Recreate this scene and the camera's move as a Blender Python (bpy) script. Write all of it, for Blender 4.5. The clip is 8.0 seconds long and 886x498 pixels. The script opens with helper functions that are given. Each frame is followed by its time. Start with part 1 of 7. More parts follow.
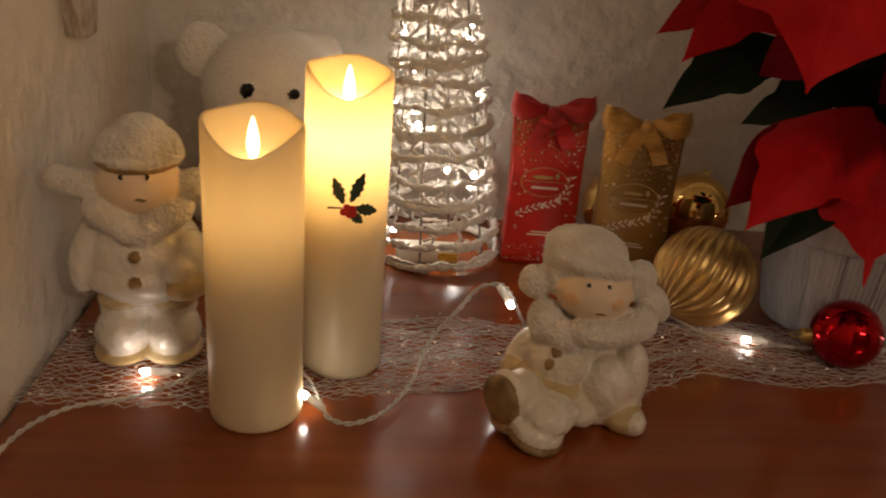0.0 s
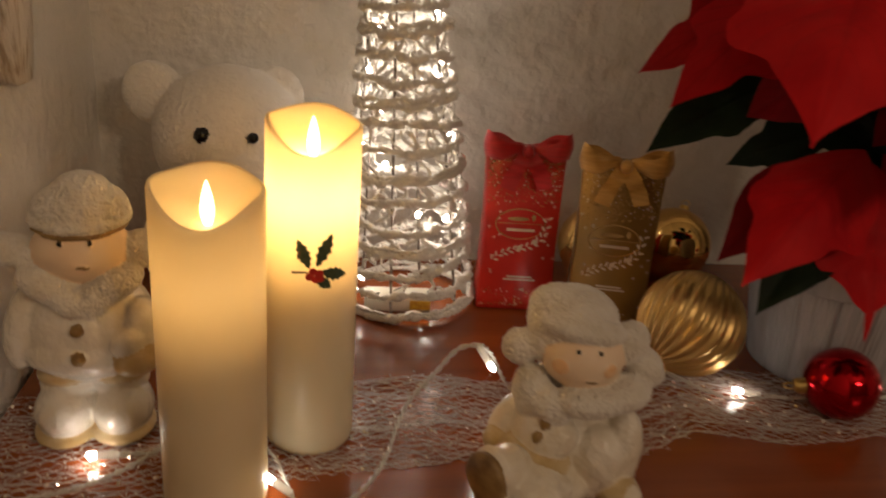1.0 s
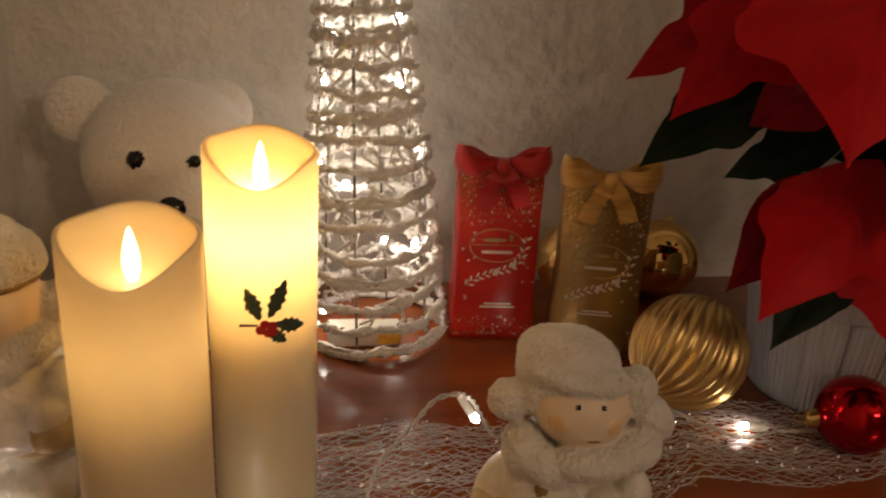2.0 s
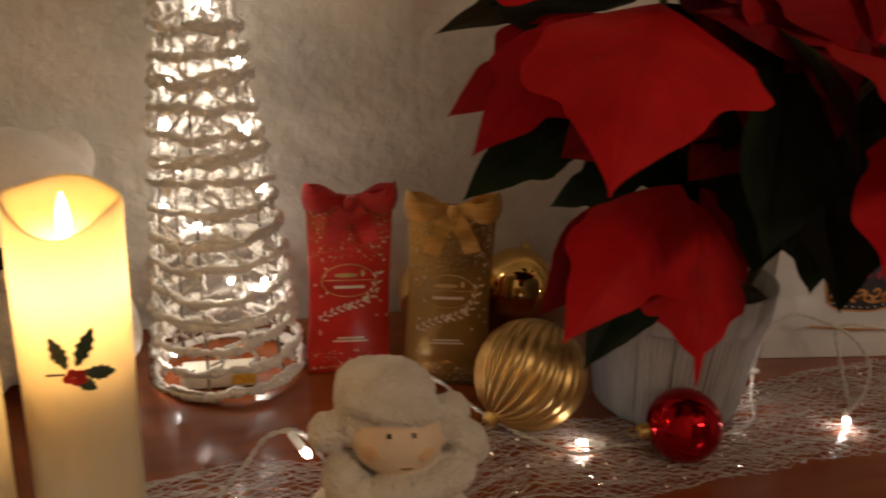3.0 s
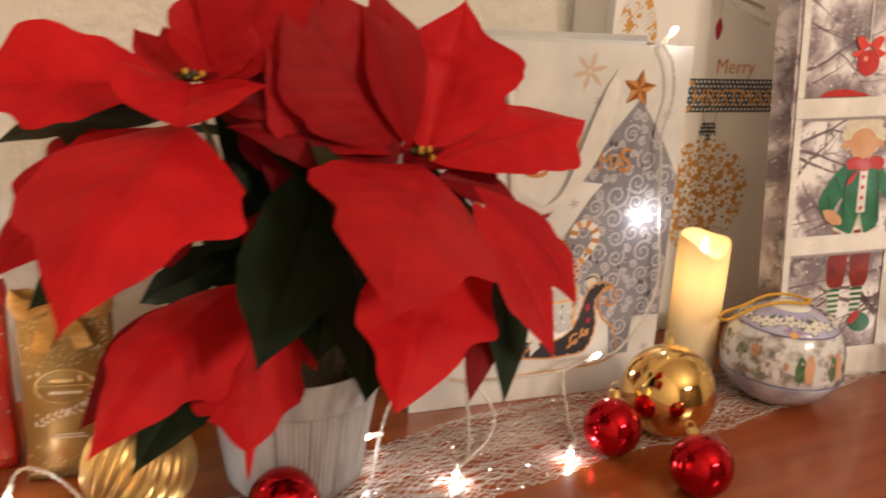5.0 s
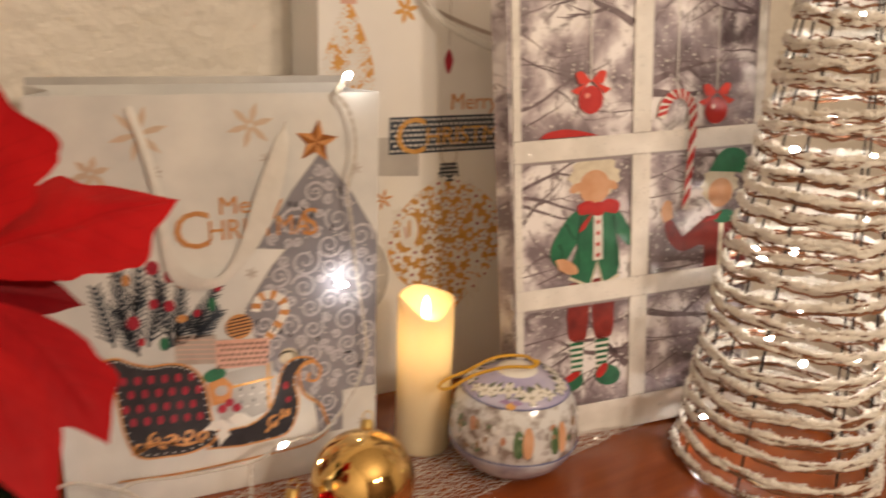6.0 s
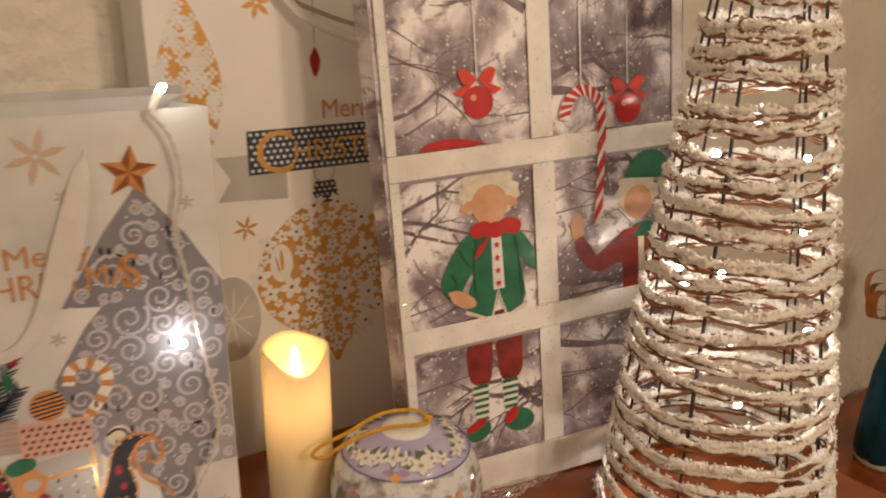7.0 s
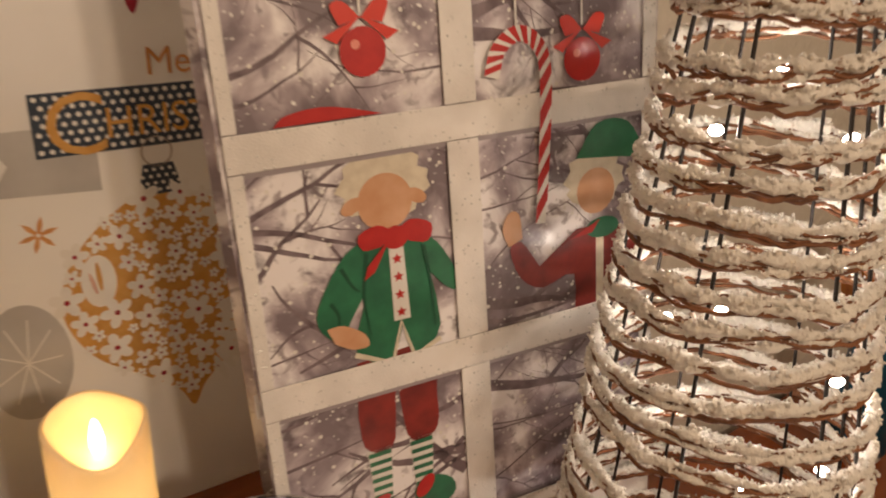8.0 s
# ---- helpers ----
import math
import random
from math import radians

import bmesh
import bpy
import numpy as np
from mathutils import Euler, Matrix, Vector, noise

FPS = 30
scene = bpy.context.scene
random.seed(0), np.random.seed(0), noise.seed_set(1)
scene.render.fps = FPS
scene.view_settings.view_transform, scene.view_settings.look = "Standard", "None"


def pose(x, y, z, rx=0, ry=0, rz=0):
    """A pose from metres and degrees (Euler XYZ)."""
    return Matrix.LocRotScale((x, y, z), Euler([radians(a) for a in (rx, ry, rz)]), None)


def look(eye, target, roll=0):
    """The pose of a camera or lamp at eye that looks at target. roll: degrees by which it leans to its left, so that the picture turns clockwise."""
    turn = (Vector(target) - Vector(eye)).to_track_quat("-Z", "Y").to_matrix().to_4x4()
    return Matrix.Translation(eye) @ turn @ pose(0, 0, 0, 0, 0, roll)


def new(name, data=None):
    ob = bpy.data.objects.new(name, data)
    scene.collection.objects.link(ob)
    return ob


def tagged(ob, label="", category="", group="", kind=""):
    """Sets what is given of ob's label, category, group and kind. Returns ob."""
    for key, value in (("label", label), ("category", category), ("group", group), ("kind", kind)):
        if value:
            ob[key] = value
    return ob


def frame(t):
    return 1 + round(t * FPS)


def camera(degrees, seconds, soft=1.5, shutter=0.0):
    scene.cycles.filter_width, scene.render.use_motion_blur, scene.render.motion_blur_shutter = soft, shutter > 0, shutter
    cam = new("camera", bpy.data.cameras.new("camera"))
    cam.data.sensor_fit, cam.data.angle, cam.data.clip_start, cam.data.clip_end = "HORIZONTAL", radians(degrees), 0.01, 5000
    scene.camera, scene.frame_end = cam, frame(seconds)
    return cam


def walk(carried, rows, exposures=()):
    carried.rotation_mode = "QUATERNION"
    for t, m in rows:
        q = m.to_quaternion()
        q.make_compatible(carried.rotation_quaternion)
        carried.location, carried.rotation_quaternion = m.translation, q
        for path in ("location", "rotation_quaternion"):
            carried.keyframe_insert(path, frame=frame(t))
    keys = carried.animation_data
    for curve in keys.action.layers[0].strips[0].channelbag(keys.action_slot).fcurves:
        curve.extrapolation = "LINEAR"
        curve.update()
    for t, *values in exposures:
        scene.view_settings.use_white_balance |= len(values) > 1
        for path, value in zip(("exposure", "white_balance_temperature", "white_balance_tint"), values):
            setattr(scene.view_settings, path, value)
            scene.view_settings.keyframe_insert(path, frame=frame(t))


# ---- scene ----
cam = camera(57.1, 8.0, 1.9, 0.5)
PATH = [
    (0, (0.126, 0.08, 0.29), (0.052, 1.932, -0.462), 4.6),
    (0.5, (0.133, 0.086, 0.294), (0.122, 1.942, -0.453), 5.2),
    (1, (0.115, 0.128, 0.302), (0.129, 1.995, -0.416), 4.4),
    (1.2, (0.103, 0.154, 0.296), (0.115, 2.014, -0.438), 4.7),
    (2.3, (0.12, 0.196, 0.301), (0.266, 2.07, -0.382), 3.0),
    (2.5, (0.131, 0.19, 0.308), (0.302, 2.077, -0.331), 2.8),
    (3, (0.165, 0.178, 0.308), (0.453, 2.054, -0.324), 2.8),
    (3.5, (0.205, 0.163, 0.312), (0.604, 2.018, -0.32), 3.2),
    (4, (0.239, 0.123, 0.351), (0.801, 1.947, -0.244), 3.7),
    (4.2, (0.251, 0.107, 0.362), (0.852, 1.924, -0.219), 3.4),
    (5.3, (0.392, 0.134, 0.394), (1.069, 1.922, -0.192), 2.5),
    (5.5, (0.444, 0.13, 0.412), (1.132, 1.914, -0.173), 1.7),
    (6, (0.574, 0.147, 0.422), (1.391, 1.875, -0.166), 2.1),
    (6.5, (0.635, 0.186, 0.429), (1.508, 1.883, -0.171), 1.4),
    (7, (0.689, 0.233, 0.422), (1.603, 1.903, -0.189), 0.2),
    (7.5, (0.758, 0.327, 0.408), (1.752, 1.938, -0.237), 0.6),
    (8, (0.823, 0.393, 0.395), (1.828, 1.964, -0.328), 0.8),
]
EXPOSURES = [(0, -0.54, 6650, 16), (1.2, -0.46, 6650, 16), (2.5, -0.54, 6650, 16), (3.0, -0.48, 6600, 16), (3.5, 0.06, 6450, 14), (4.0, 0.78, 6200, 12), (4.2, 0.92, 6120, 12), (5.3, 1.36, 6000, 13),
             (6.0, 1.12, 6150, 13), (6.5, 0.98, 6250, 13), (7.0, 0.84, 6350, 14), (8, 0.66, 6500, 16)]
walk(cam, [(t, look(eye, target, roll)) for t, eye, target, roll in PATH], EXPOSURES)

# ---- light: a dim warm room lamp, the electric candles and the fairy lights ----
world = bpy.data.worlds.new("world")
world.use_nodes = True
world.node_tree.nodes["Background"].inputs[0].default_value = (1.0, 0.8, 0.6, 1)
world.node_tree.nodes["Background"].inputs[1].default_value = 0.02
scene.world = world

ROOM = pose(-0.197, 0.8455, 0, 0, 0, 8.4)      # the corner behind the table's left end


def point_lamp(name, place, watts, colour, radius):
    d = bpy.data.lights.new(name, "POINT")
    d.energy, d.color, d.shadow_soft_size = watts, colour, radius
    ob = new(name, d)
    ob.location = place
    return ob


point_lamp("ceiling_bulb", (1.38, -0.95, 0.97), 15, (1.0, 0.77, 0.53), 0.06)
point_lamp("ceiling_bulb", (1.14, -1.02, 0.99), 15, (1.0, 0.77, 0.53), 0.06)


# ---- materials ----
def mat(name, colour, rough=0.5, metal=0.0, other=None, scale=20.0, stretch=(1, 1, 1), detail=4.0, bump=0.0, bump_scale=60.0, bump_dist=0.002,
        sheen=0.0, coat=0.0, sss=0.0, lo=0.35, hi=0.65, rough_var=0.0, random_tint=0.0):
    m = bpy.data.materials.new(name)
    m.use_nodes = True
    nt = m.node_tree
    b = nt.nodes["Principled BSDF"]
    b.inputs["Roughness"].default_value, b.inputs["Metallic"].default_value = rough, metal
    b.inputs["Sheen Weight"].default_value, b.inputs["Coat Weight"].default_value = sheen, coat
    b.inputs["Coat Roughness"].default_value = 0.12
    b.inputs["Base Color"].default_value = (*colour, 1)
    tc = nt.nodes.new("ShaderNodeTexCoord")
    mp = nt.nodes.new("ShaderNodeMapping")
    mp.inputs["Scale"].default_value = stretch
    nt.links.new(tc.outputs["Object"], mp.inputs["Vector"])
    if other is not None:
        n = nt.nodes.new("ShaderNodeTexNoise")
        n.inputs["Scale"].default_value, n.inputs["Detail"].default_value = scale, detail
        r = nt.nodes.new("ShaderNodeValToRGB")
        r.color_ramp.elements[0].position, r.color_ramp.elements[1].position = lo, hi
        r.color_ramp.elements[0].color, r.color_ramp.elements[1].color = (*colour, 1), (*other, 1)
        nt.links.new(mp.outputs["Vector"], n.inputs["Vector"])
        nt.links.new(n.outputs["Fac"], r.inputs["Fac"])
        nt.links.new(r.outputs["Color"], b.inputs["Base Color"])
        if rough_var:
            mr = nt.nodes.new("ShaderNodeMapRange")
            mr.inputs["To Min"].default_value, mr.inputs["To Max"].default_value = rough - rough_var, rough + rough_var
            nt.links.new(n.outputs["Fac"], mr.inputs["Value"])
            nt.links.new(mr.outputs["Result"], b.inputs["Roughness"])
    if bump:
        n2 = nt.nodes.new("ShaderNodeTexNoise")
        n2.inputs["Scale"].default_value, n2.inputs["Detail"].default_value = bump_scale, 5
        bp = nt.nodes.new("ShaderNodeBump")
        bp.inputs["Strength"].default_value, bp.inputs["Distance"].default_value = bump, bump_dist
        nt.links.new(mp.outputs["Vector"], n2.inputs["Vector"])
        nt.links.new(n2.outputs["Fac"], bp.inputs["Height"])
        nt.links.new(bp.outputs["Normal"], b.inputs["Normal"])
    return m


def leafy(name, colour, other, through_colour, share=0.35, veins=0.0):
    """Leaf surface: soft sheen, mottled, veined, letting some light through."""
    m = mat(name, colour, 0.6, 0, other, 35, (1, 1, 1), 5, 0.35, 120, 0.0012)
    nt = m.node_tree
    b, out = nt.nodes["Principled BSDF"], nt.nodes["Material Output"]
    b.inputs["Specular IOR Level"].default_value = 0.18
    t = nt.nodes.new("ShaderNodeBsdfTranslucent")
    t.inputs["Color"].default_value = (*through_colour, 1)
    mx = nt.nodes.new("ShaderNodeMixShader")
    mx.inputs["Fac"].default_value = share
    nt.links.new(b.outputs[0], mx.inputs[1])
    nt.links.new(t.outputs[0], mx.inputs[2])
    nt.links.new(mx.outputs[0], out.inputs["Surface"])
    if veins:
        def op(kind, a, c):
            n = nt.nodes.new("ShaderNodeMath")
            n.operation = kind
            for k, q in enumerate((a, c)):
                if isinstance(q, (int, float)):
                    n.inputs[k].default_value = q
                else:
                    nt.links.new(q, n.inputs[k])
            return n.outputs[0]
        uv = nt.nodes.new("ShaderNodeUVMap")
        sp = nt.nodes.new("ShaderNodeSeparateXYZ")
        nt.links.new(uv.outputs[0], sp.inputs[0])
        side = op("ABSOLUTE", op("SUBTRACT", op("MULTIPLY", sp.outputs[1], 2.0), 1.0), 0)
        wave = op("PINGPONG", op("SUBTRACT", op("MULTIPLY", sp.outputs[0], 8.0), op("MULTIPLY", side, 2.4)), 0.5)
        line = op("SUBTRACT", 1.0, op("MINIMUM", op("MULTIPLY", wave, 11.0), 1.0))
        mid = op("SUBTRACT", 1.0, op("MINIMUM", op("MULTIPLY", side, 22.0), 1.0))
        mask = op("MULTIPLY", op("MAXIMUM", op("MULTIPLY", line, 0.7), mid), veins)
        info = nt.nodes.new("ShaderNodeObjectInfo")
        dim = op("MULTIPLY", op("SUBTRACT", 1.0, mask), op("ADD", 0.80, op("MULTIPLY", info.outputs["Random"], 0.32)))
        base = b.inputs["Base Color"].links[0].from_socket
        mul = nt.nodes.new("ShaderNodeVectorMath")
        mul.operation = "SCALE"
        nt.links.new(base, mul.inputs[0])
        nt.links.new(dim, mul.inputs["Scale"])
        nt.links.new(mul.outputs[0], b.inputs["Base Color"])
        thr = nt.nodes.new("ShaderNodeVectorMath")
        thr.operation = "SCALE"
        thr.inputs[0].default_value = through_colour
        nt.links.new(dim, thr.inputs["Scale"])
        nt.links.new(thr.outputs[0], t.inputs["Color"])
    return m


def glow(name, colour, strength):
    m = bpy.data.materials.new(name)
    m.use_nodes = True
    b = m.node_tree.nodes["Principled BSDF"]
    b.inputs["Base Color"].default_value = (*colour, 1)
    b.inputs["Emission Color"].default_value, b.inputs["Emission Strength"].default_value = (*colour, 1), strength
    return m


PLASTER = mat("plaster", (0.68, 0.64, 0.57), 0.5, 0, (0.77, 0.73, 0.66), 6, (1, 1, 1), 6, 0.6, 48, 0.010)
WOOD = mat("lacquered_wood", (0.225, 0.053, 0.0120), 0.20, 0, (0.300, 0.074, 0.0160), 7, (0.5, 6, 6), 7, 0.05, 90, 0.001, coat=0.25, rough_var=0.05)
DARK = mat("dark_room", (0.10, 0.07, 0.05), 0.8, 0, (0.16, 0.11, 0.08), 3)
TILE = mat("floor_tile", (0.30, 0.26, 0.21), 0.4, 0, (0.38, 0.33, 0.27), 8)
WAX = leafy("ivory_wax", (0.92, 0.82, 0.55), (0.93, 0.85, 0.61), (0.98, 0.74, 0.38), 0.30)
WAX.node_tree.nodes["Principled BSDF"].inputs["Specular IOR Level"].default_value = 0.5
WAX.node_tree.nodes["Principled BSDF"].inputs["Roughness"].default_value = 0.24
WAX.node_tree.nodes["Bump"].inputs["Strength"].default_value = 0.08
CASE = mat("pale_plastic", (0.62, 0.58, 0.48), 0.6)
CORE = mat("cream_plastic", (0.55, 0.47, 0.34), 0.7)
WAX.node_tree.nodes["Principled BSDF"].inputs["Roughness"].default_value = 0.3
WAX.node_tree.nodes["Principled BSDF"].inputs["Specular IOR Level"].default_value = 0.5
WAX.node_tree.nodes["Bump"].inputs["Strength"].default_value = 0.08
FLAME = glow("lit_flame", (1.0, 0.66, 0.27), 14)
LED = glow("lit_led", (1.0, 0.93, 0.80), 80)
LED_SOFT = glow("lit_led_in_tree", (1.0, 0.91, 0.76), 95)
LED_WARM = glow("lit_led_in_brown_tree", (1.0, 0.90, 0.74), 60)
CLEAR = mat("clear_cable", (0.75, 0.72, 0.66), 0.2, 0, (0.85, 0.82, 0.76), 200)
CLEAR.node_tree.nodes["Principled BSDF"].inputs["Transmission Weight"].default_value = 0.35
SNOW = mat("snowy_flock", (0.83, 0.80, 0.74), 0.9, 0, (0.44, 0.34, 0.25), 230, (1, 1, 1), 3, 1.0, 420, 0.002, sheen=0.3, lo=0.62, hi=0.78)
TWIG = mat("brown_twig", (0.27, 0.11, 0.045), 0.75, 0, (0.13, 0.055, 0.025), 90, (1, 1, 1), 4, 0.6, 300)
FLOCKED_WIRE = mat("flocked_wire", (0.34, 0.29, 0.24), 0.9, 0, (0.10, 0.08, 0.065), 220, bump=0.8, bump_scale=400)
WIRE = mat("dark_wire", (0.035, 0.03, 0.028), 0.5, 0.6)
RED_LEAF = leafy("red_bract", (0.56, 0.010, 0.012), (0.44, 0.005, 0.009), (0.80, 0.014, 0.014), 0.16, 0.13)
# deep red, darkened further: shade between the bracts put into the colour
DEEP_SHADE_RED_LEAF = leafy("deep_shade_red_bract", (0.22, 0.004, 0.008), (0.15, 0.003, 0.007), (0.32, 0.006, 0.008), 0.18, 0.25)
GREEN_LEAF = leafy("dark_green_leaf", (0.009, 0.023, 0.008), (0.005, 0.013, 0.005), (0.022, 0.05, 0.010), 0.10, 0.3)
OLIVE_LEAF = leafy("olive_leaf", (0.045, 0.045, 0.016), (0.028, 0.030, 0.011), (0.09, 0.08, 0.02), 0.15, 0.3)
# half-dark copy of the red: shade of overlying bracts put into the colour
HALF_SHADE_RED_LEAF = leafy("shaded_red_bract", (0.42, 0.007, 0.011), (0.33, 0.005, 0.009), (0.60, 0.010, 0.011), 0.24, 0.25)
STEM = mat("green_stem", (0.05, 0.08, 0.02), 0.6, 0, (0.09, 0.06, 0.03), 60)
YELLOW = mat("yellow_bud", (0.62, 0.40, 0.025), 0.5, 0, (0.45, 0.20, 0.02), 300)
POT = mat("whitewashed_pot", (0.44, 0.44, 0.45), 0.55, 0, (0.30, 0.30, 0.31), 14, (9, 9, 0.7), 6, 0.5, 60, 0.002, lo=0.4, hi=0.75)
SOIL = mat("soil", (0.03, 0.02, 0.012), 0.95, 0, (0.06, 0.04, 0.02), 120, bump=1.0, bump_scale=200)
RED_BALL = mat("red_mirror_bauble", (0.50, 0.005, 0.010), 0.09, 0.9, (0.42, 0.004, 0.009), 30)
GOLD_BALL = mat("gold_mirror_bauble", (0.88, 0.60, 0.22), 0.07, 1.0, (0.84, 0.55, 0.19), 30)
GOLD_SATIN = mat("gold_satin_bauble", (0.66, 0.46, 0.18), 0.33, 0.85, (0.58, 0.39, 0.14), 40, (1, 1, 1), 4, 0.25, 900, 0.0005)
GOLD_CAP = mat("gold_cap", (0.75, 0.55, 0.2), 0.3, 1.0)
FUR = mat("white_fleece", (0.87, 0.83, 0.75), 0.95, 0, (0.76, 0.70, 0.59), 70, (1, 1, 1), 5, 1.0, 420, 0.003, sheen=0.6)
PLUSH = mat("white_plush", (0.86, 0.83, 0.77), 0.95, 0, (0.80, 0.76, 0.70), 25, (1, 1, 1), 5, 0.7, 420, 0.002, sheen=0.6)
CERAMIC = mat("white_glazed_ceramic", (0.84, 0.81, 0.74), 0.22, 0, (0.76, 0.70, 0.58), 30, (1, 1, 1), 5, 0.5, 150, 0.003, coat=0.4)
COAT = mat("fleecy_white_coat", (0.85, 0.81, 0.72), 0.34, 0, (0.74, 0.66, 0.52), 45, (1, 1, 1), 5, 0.7, 130, 0.004, coat=0.25)
TAN = mat("tan_glaze", (0.48, 0.33, 0.13), 0.35, 0, (0.66, 0.54, 0.33), 60, (1, 1, 1), 5, 0.2, 120)
BROWN = mat("brown_sole", (0.16, 0.09, 0.035), 0.45, 0, (0.34, 0.22, 0.08), 70, (1, 1, 1), 5, 0.2, 120)
SKIN = mat("peach_paint", (0.85, 0.65, 0.46), 0.4, 0, (0.86, 0.70, 0.52), 40)
BLACK = mat("black_glass_eye", (0.006, 0.006, 0.006), 0.08)
BLUSH = mat("orange_blush", (0.84, 0.52, 0.26), 0.45, 0, (0.85, 0.60, 0.36), 200)


# ---- small builders ----
def part(name, bm, material, parent=None, label="", smooth=True):
    """Links a bmesh as one mesh object under a thing or part. material: one, or a list of slots."""
    me = bpy.data.meshes.new(name)
    bm.normal_update()
    bm.to_mesh(me)
    bm.free()
    for m in (material if isinstance(material, (list, tuple)) else [material]):
        me.materials.append(m)
    if smooth:
        me.polygons.foreach_set("use_smooth", [True] * len(me.polygons))
    ob = new(name, me)
    if parent is not None:
        ob.parent = parent
    if label:
        tagged(ob, label)
    return ob


def thing(name, m, label, category, group=""):
    ob = new(name)
    ob.empty_display_size = 0.02
    ob.matrix_world = m
    return tagged(ob, label, category, group)


def box(bm, x0, x1, y0, y1, z0, z1, bevel=0.0, idx=0):
    r = bmesh.ops.create_cube(bm, size=1.0)
    vs = r["verts"]
    for v in vs:
        v.co = Vector((x0 + (v.co.x + 0.5) * (x1 - x0), y0 + (v.co.y + 0.5) * (y1 - y0), z0 + (v.co.z + 0.5) * (z1 - z0)))
    fs = {f for v in vs for f in v.link_faces}
    for f in fs:
        f.material_index = idx
    if bevel:
        bmesh.ops.bevel(bm, geom=list({e for v in vs for e in v.link_edges}), offset=bevel, segments=2, profile=0.6, affect="EDGES")
    return bm


def lathe(bm, profile, seg=48, shape=None, idx=0, close=False):
    """Surface of revolution about z; shape(angle, r, z) may change a point to (r, z)."""
    rings = []
    for r, z in profile:
        ring = []
        for i in range(seg):
            a = 2 * math.pi * i / seg
            rr, zz = shape(a, r, z) if shape else (r, z)
            ring.append(bm.verts.new((rr * math.cos(a), rr * math.sin(a), zz)))
        rings.append(ring)
    for a, b in zip(rings, rings[1:]):
        for i in range(seg):
            f = bm.faces.new((a[i], a[(i + 1) % seg], b[(i + 1) % seg], b[i]))
            f.material_index = idx
    if close:
        bm.faces.new(list(reversed(rings[0]))).material_index = idx
        bm.faces.new(rings[-1]).material_index = idx
    return bm


def tube(bm, pts, radius, sides=6, idx=0, caps=True):
    """A round tube along points; radius: one, or a function of 0..1 along it."""
    pts = [Vector(p) for p in pts]
    n = len(pts)
    prev, up = None, Vector((0, 0, 1))
    for i, p in enumerate(pts):
        d = (pts[min(i + 1, n - 1)] - pts[max(i - 1, 0)])
        if d.length < 1e-9:
            d = Vector((0, 0, 1))
        d.normalize()
        s = d.cross(up)
        if s.length < 0.05:
            s = d.cross(Vector((1, 0, 0)))
        s.normalize()
        up = s.cross(d)
        r = radius(i / (n - 1)) if callable(radius) else radius
        ring = [bm.verts.new(p + (s * math.cos(2 * math.pi * k / sides) + up * math.sin(2 * math.pi * k / sides)) * r) for k in range(sides)]
        if prev:
            for k in range(sides):
                bm.faces.new((prev[k], prev[(k + 1) % sides], ring[(k + 1) % sides], ring[k])).material_index = idx
        elif caps:
            bm.faces.new(list(reversed(ring))).material_index = idx
        prev = ring
    if caps:
        bm.faces.new(prev).material_index = idx
    return bm


def smooth_path(pts, steps=8):
    """Catmull-Rom points through the given ones."""
    p = [Vector(q) for q in pts]
    p = [2 * p[0] - p[1]] + p + [2 * p[-1] - p[-2]]
    out = []
    for i in range(1, len(p) - 2):
        for k in range(steps):
            t = k / steps
            a, b, c, d = p[i - 1], p[i], p[i + 1], p[i + 2]
            out.append(0.5 * ((2 * b) + (c - a) * t + (2 * a - 5 * b + 4 * c - d) * t * t + (3 * b - a - 3 * c + d) * t ** 3))
    out.append(p[-2])
    return out


def blob(bm, c, r, rot=(0, 0, 0), idx=0, fuzz=0.0, freq=60.0, sub=3):
    """An ellipsoid, its surface broken up by noise of height fuzz."""
    res = bmesh.ops.create_icosphere(bm, subdivisions=sub, radius=1.0)
    m = pose(*c, *rot)
    for v in res["verts"]:
        n = v.co.normalized()
        p = m @ Vector((n.x * r[0], n.y * r[1], n.z * r[2]))
        if fuzz:
            p += (m.to_3x3() @ n) * fuzz * (noise.noise(p * freq) + 0.6 * noise.noise(p * freq * 2.7))
        v.co = p
    for f in {f for v in res["verts"] for f in v.link_faces}:
        f.material_index = idx
    return bm


def plate(bm, pts, y=0.0, depth=0.0006, idx=0):
    """A thin flat shape from outline points (x, z), facing -y."""
    top = [bm.verts.new((x, y - depth, z)) for x, z in pts]
    f = bm.faces.new(top)
    f.material_index = idx
    f.normal_update()
    if f.normal.y > 0:
        f.normal_flip()
    return bm


# ---- the room ----
def room_box(name, label, x0, x1, y0, y1, z0, z1, material):
    bm = bmesh.new()
    box(bm, x0, x1, y0, y1, z0, z1)
    ob = part(name, bm, material, smooth=False)
    ob.matrix_world = ROOM
    return tagged(ob, label, "wall" if "wall" in name else name, kind="structure")


room_box("wall_back", "rough cream plaster wall behind the table", -0.1, 3.6, 0.0, 0.12, -0.85, 1.75, PLASTER)
room_box("wall_left", "rough cream plaster side wall", -0.12, 0.0, -3.2, 0.0, -0.85, 1.75, PLASTER)
room_box("wall_right", "plain wall across the room", 3.5, 3.6, -3.2, 0.0, -0.85, 1.75, PLASTER)
room_box("wall_front", "plain wall across the room", -0.12, 3.6, -3.3, -3.2, -0.85, 1.75, DARK)
room_box("floor", "plain tiled floor", -0.12, 3.6, -3.3, 0.12, -0.95, -0.85, TILE)
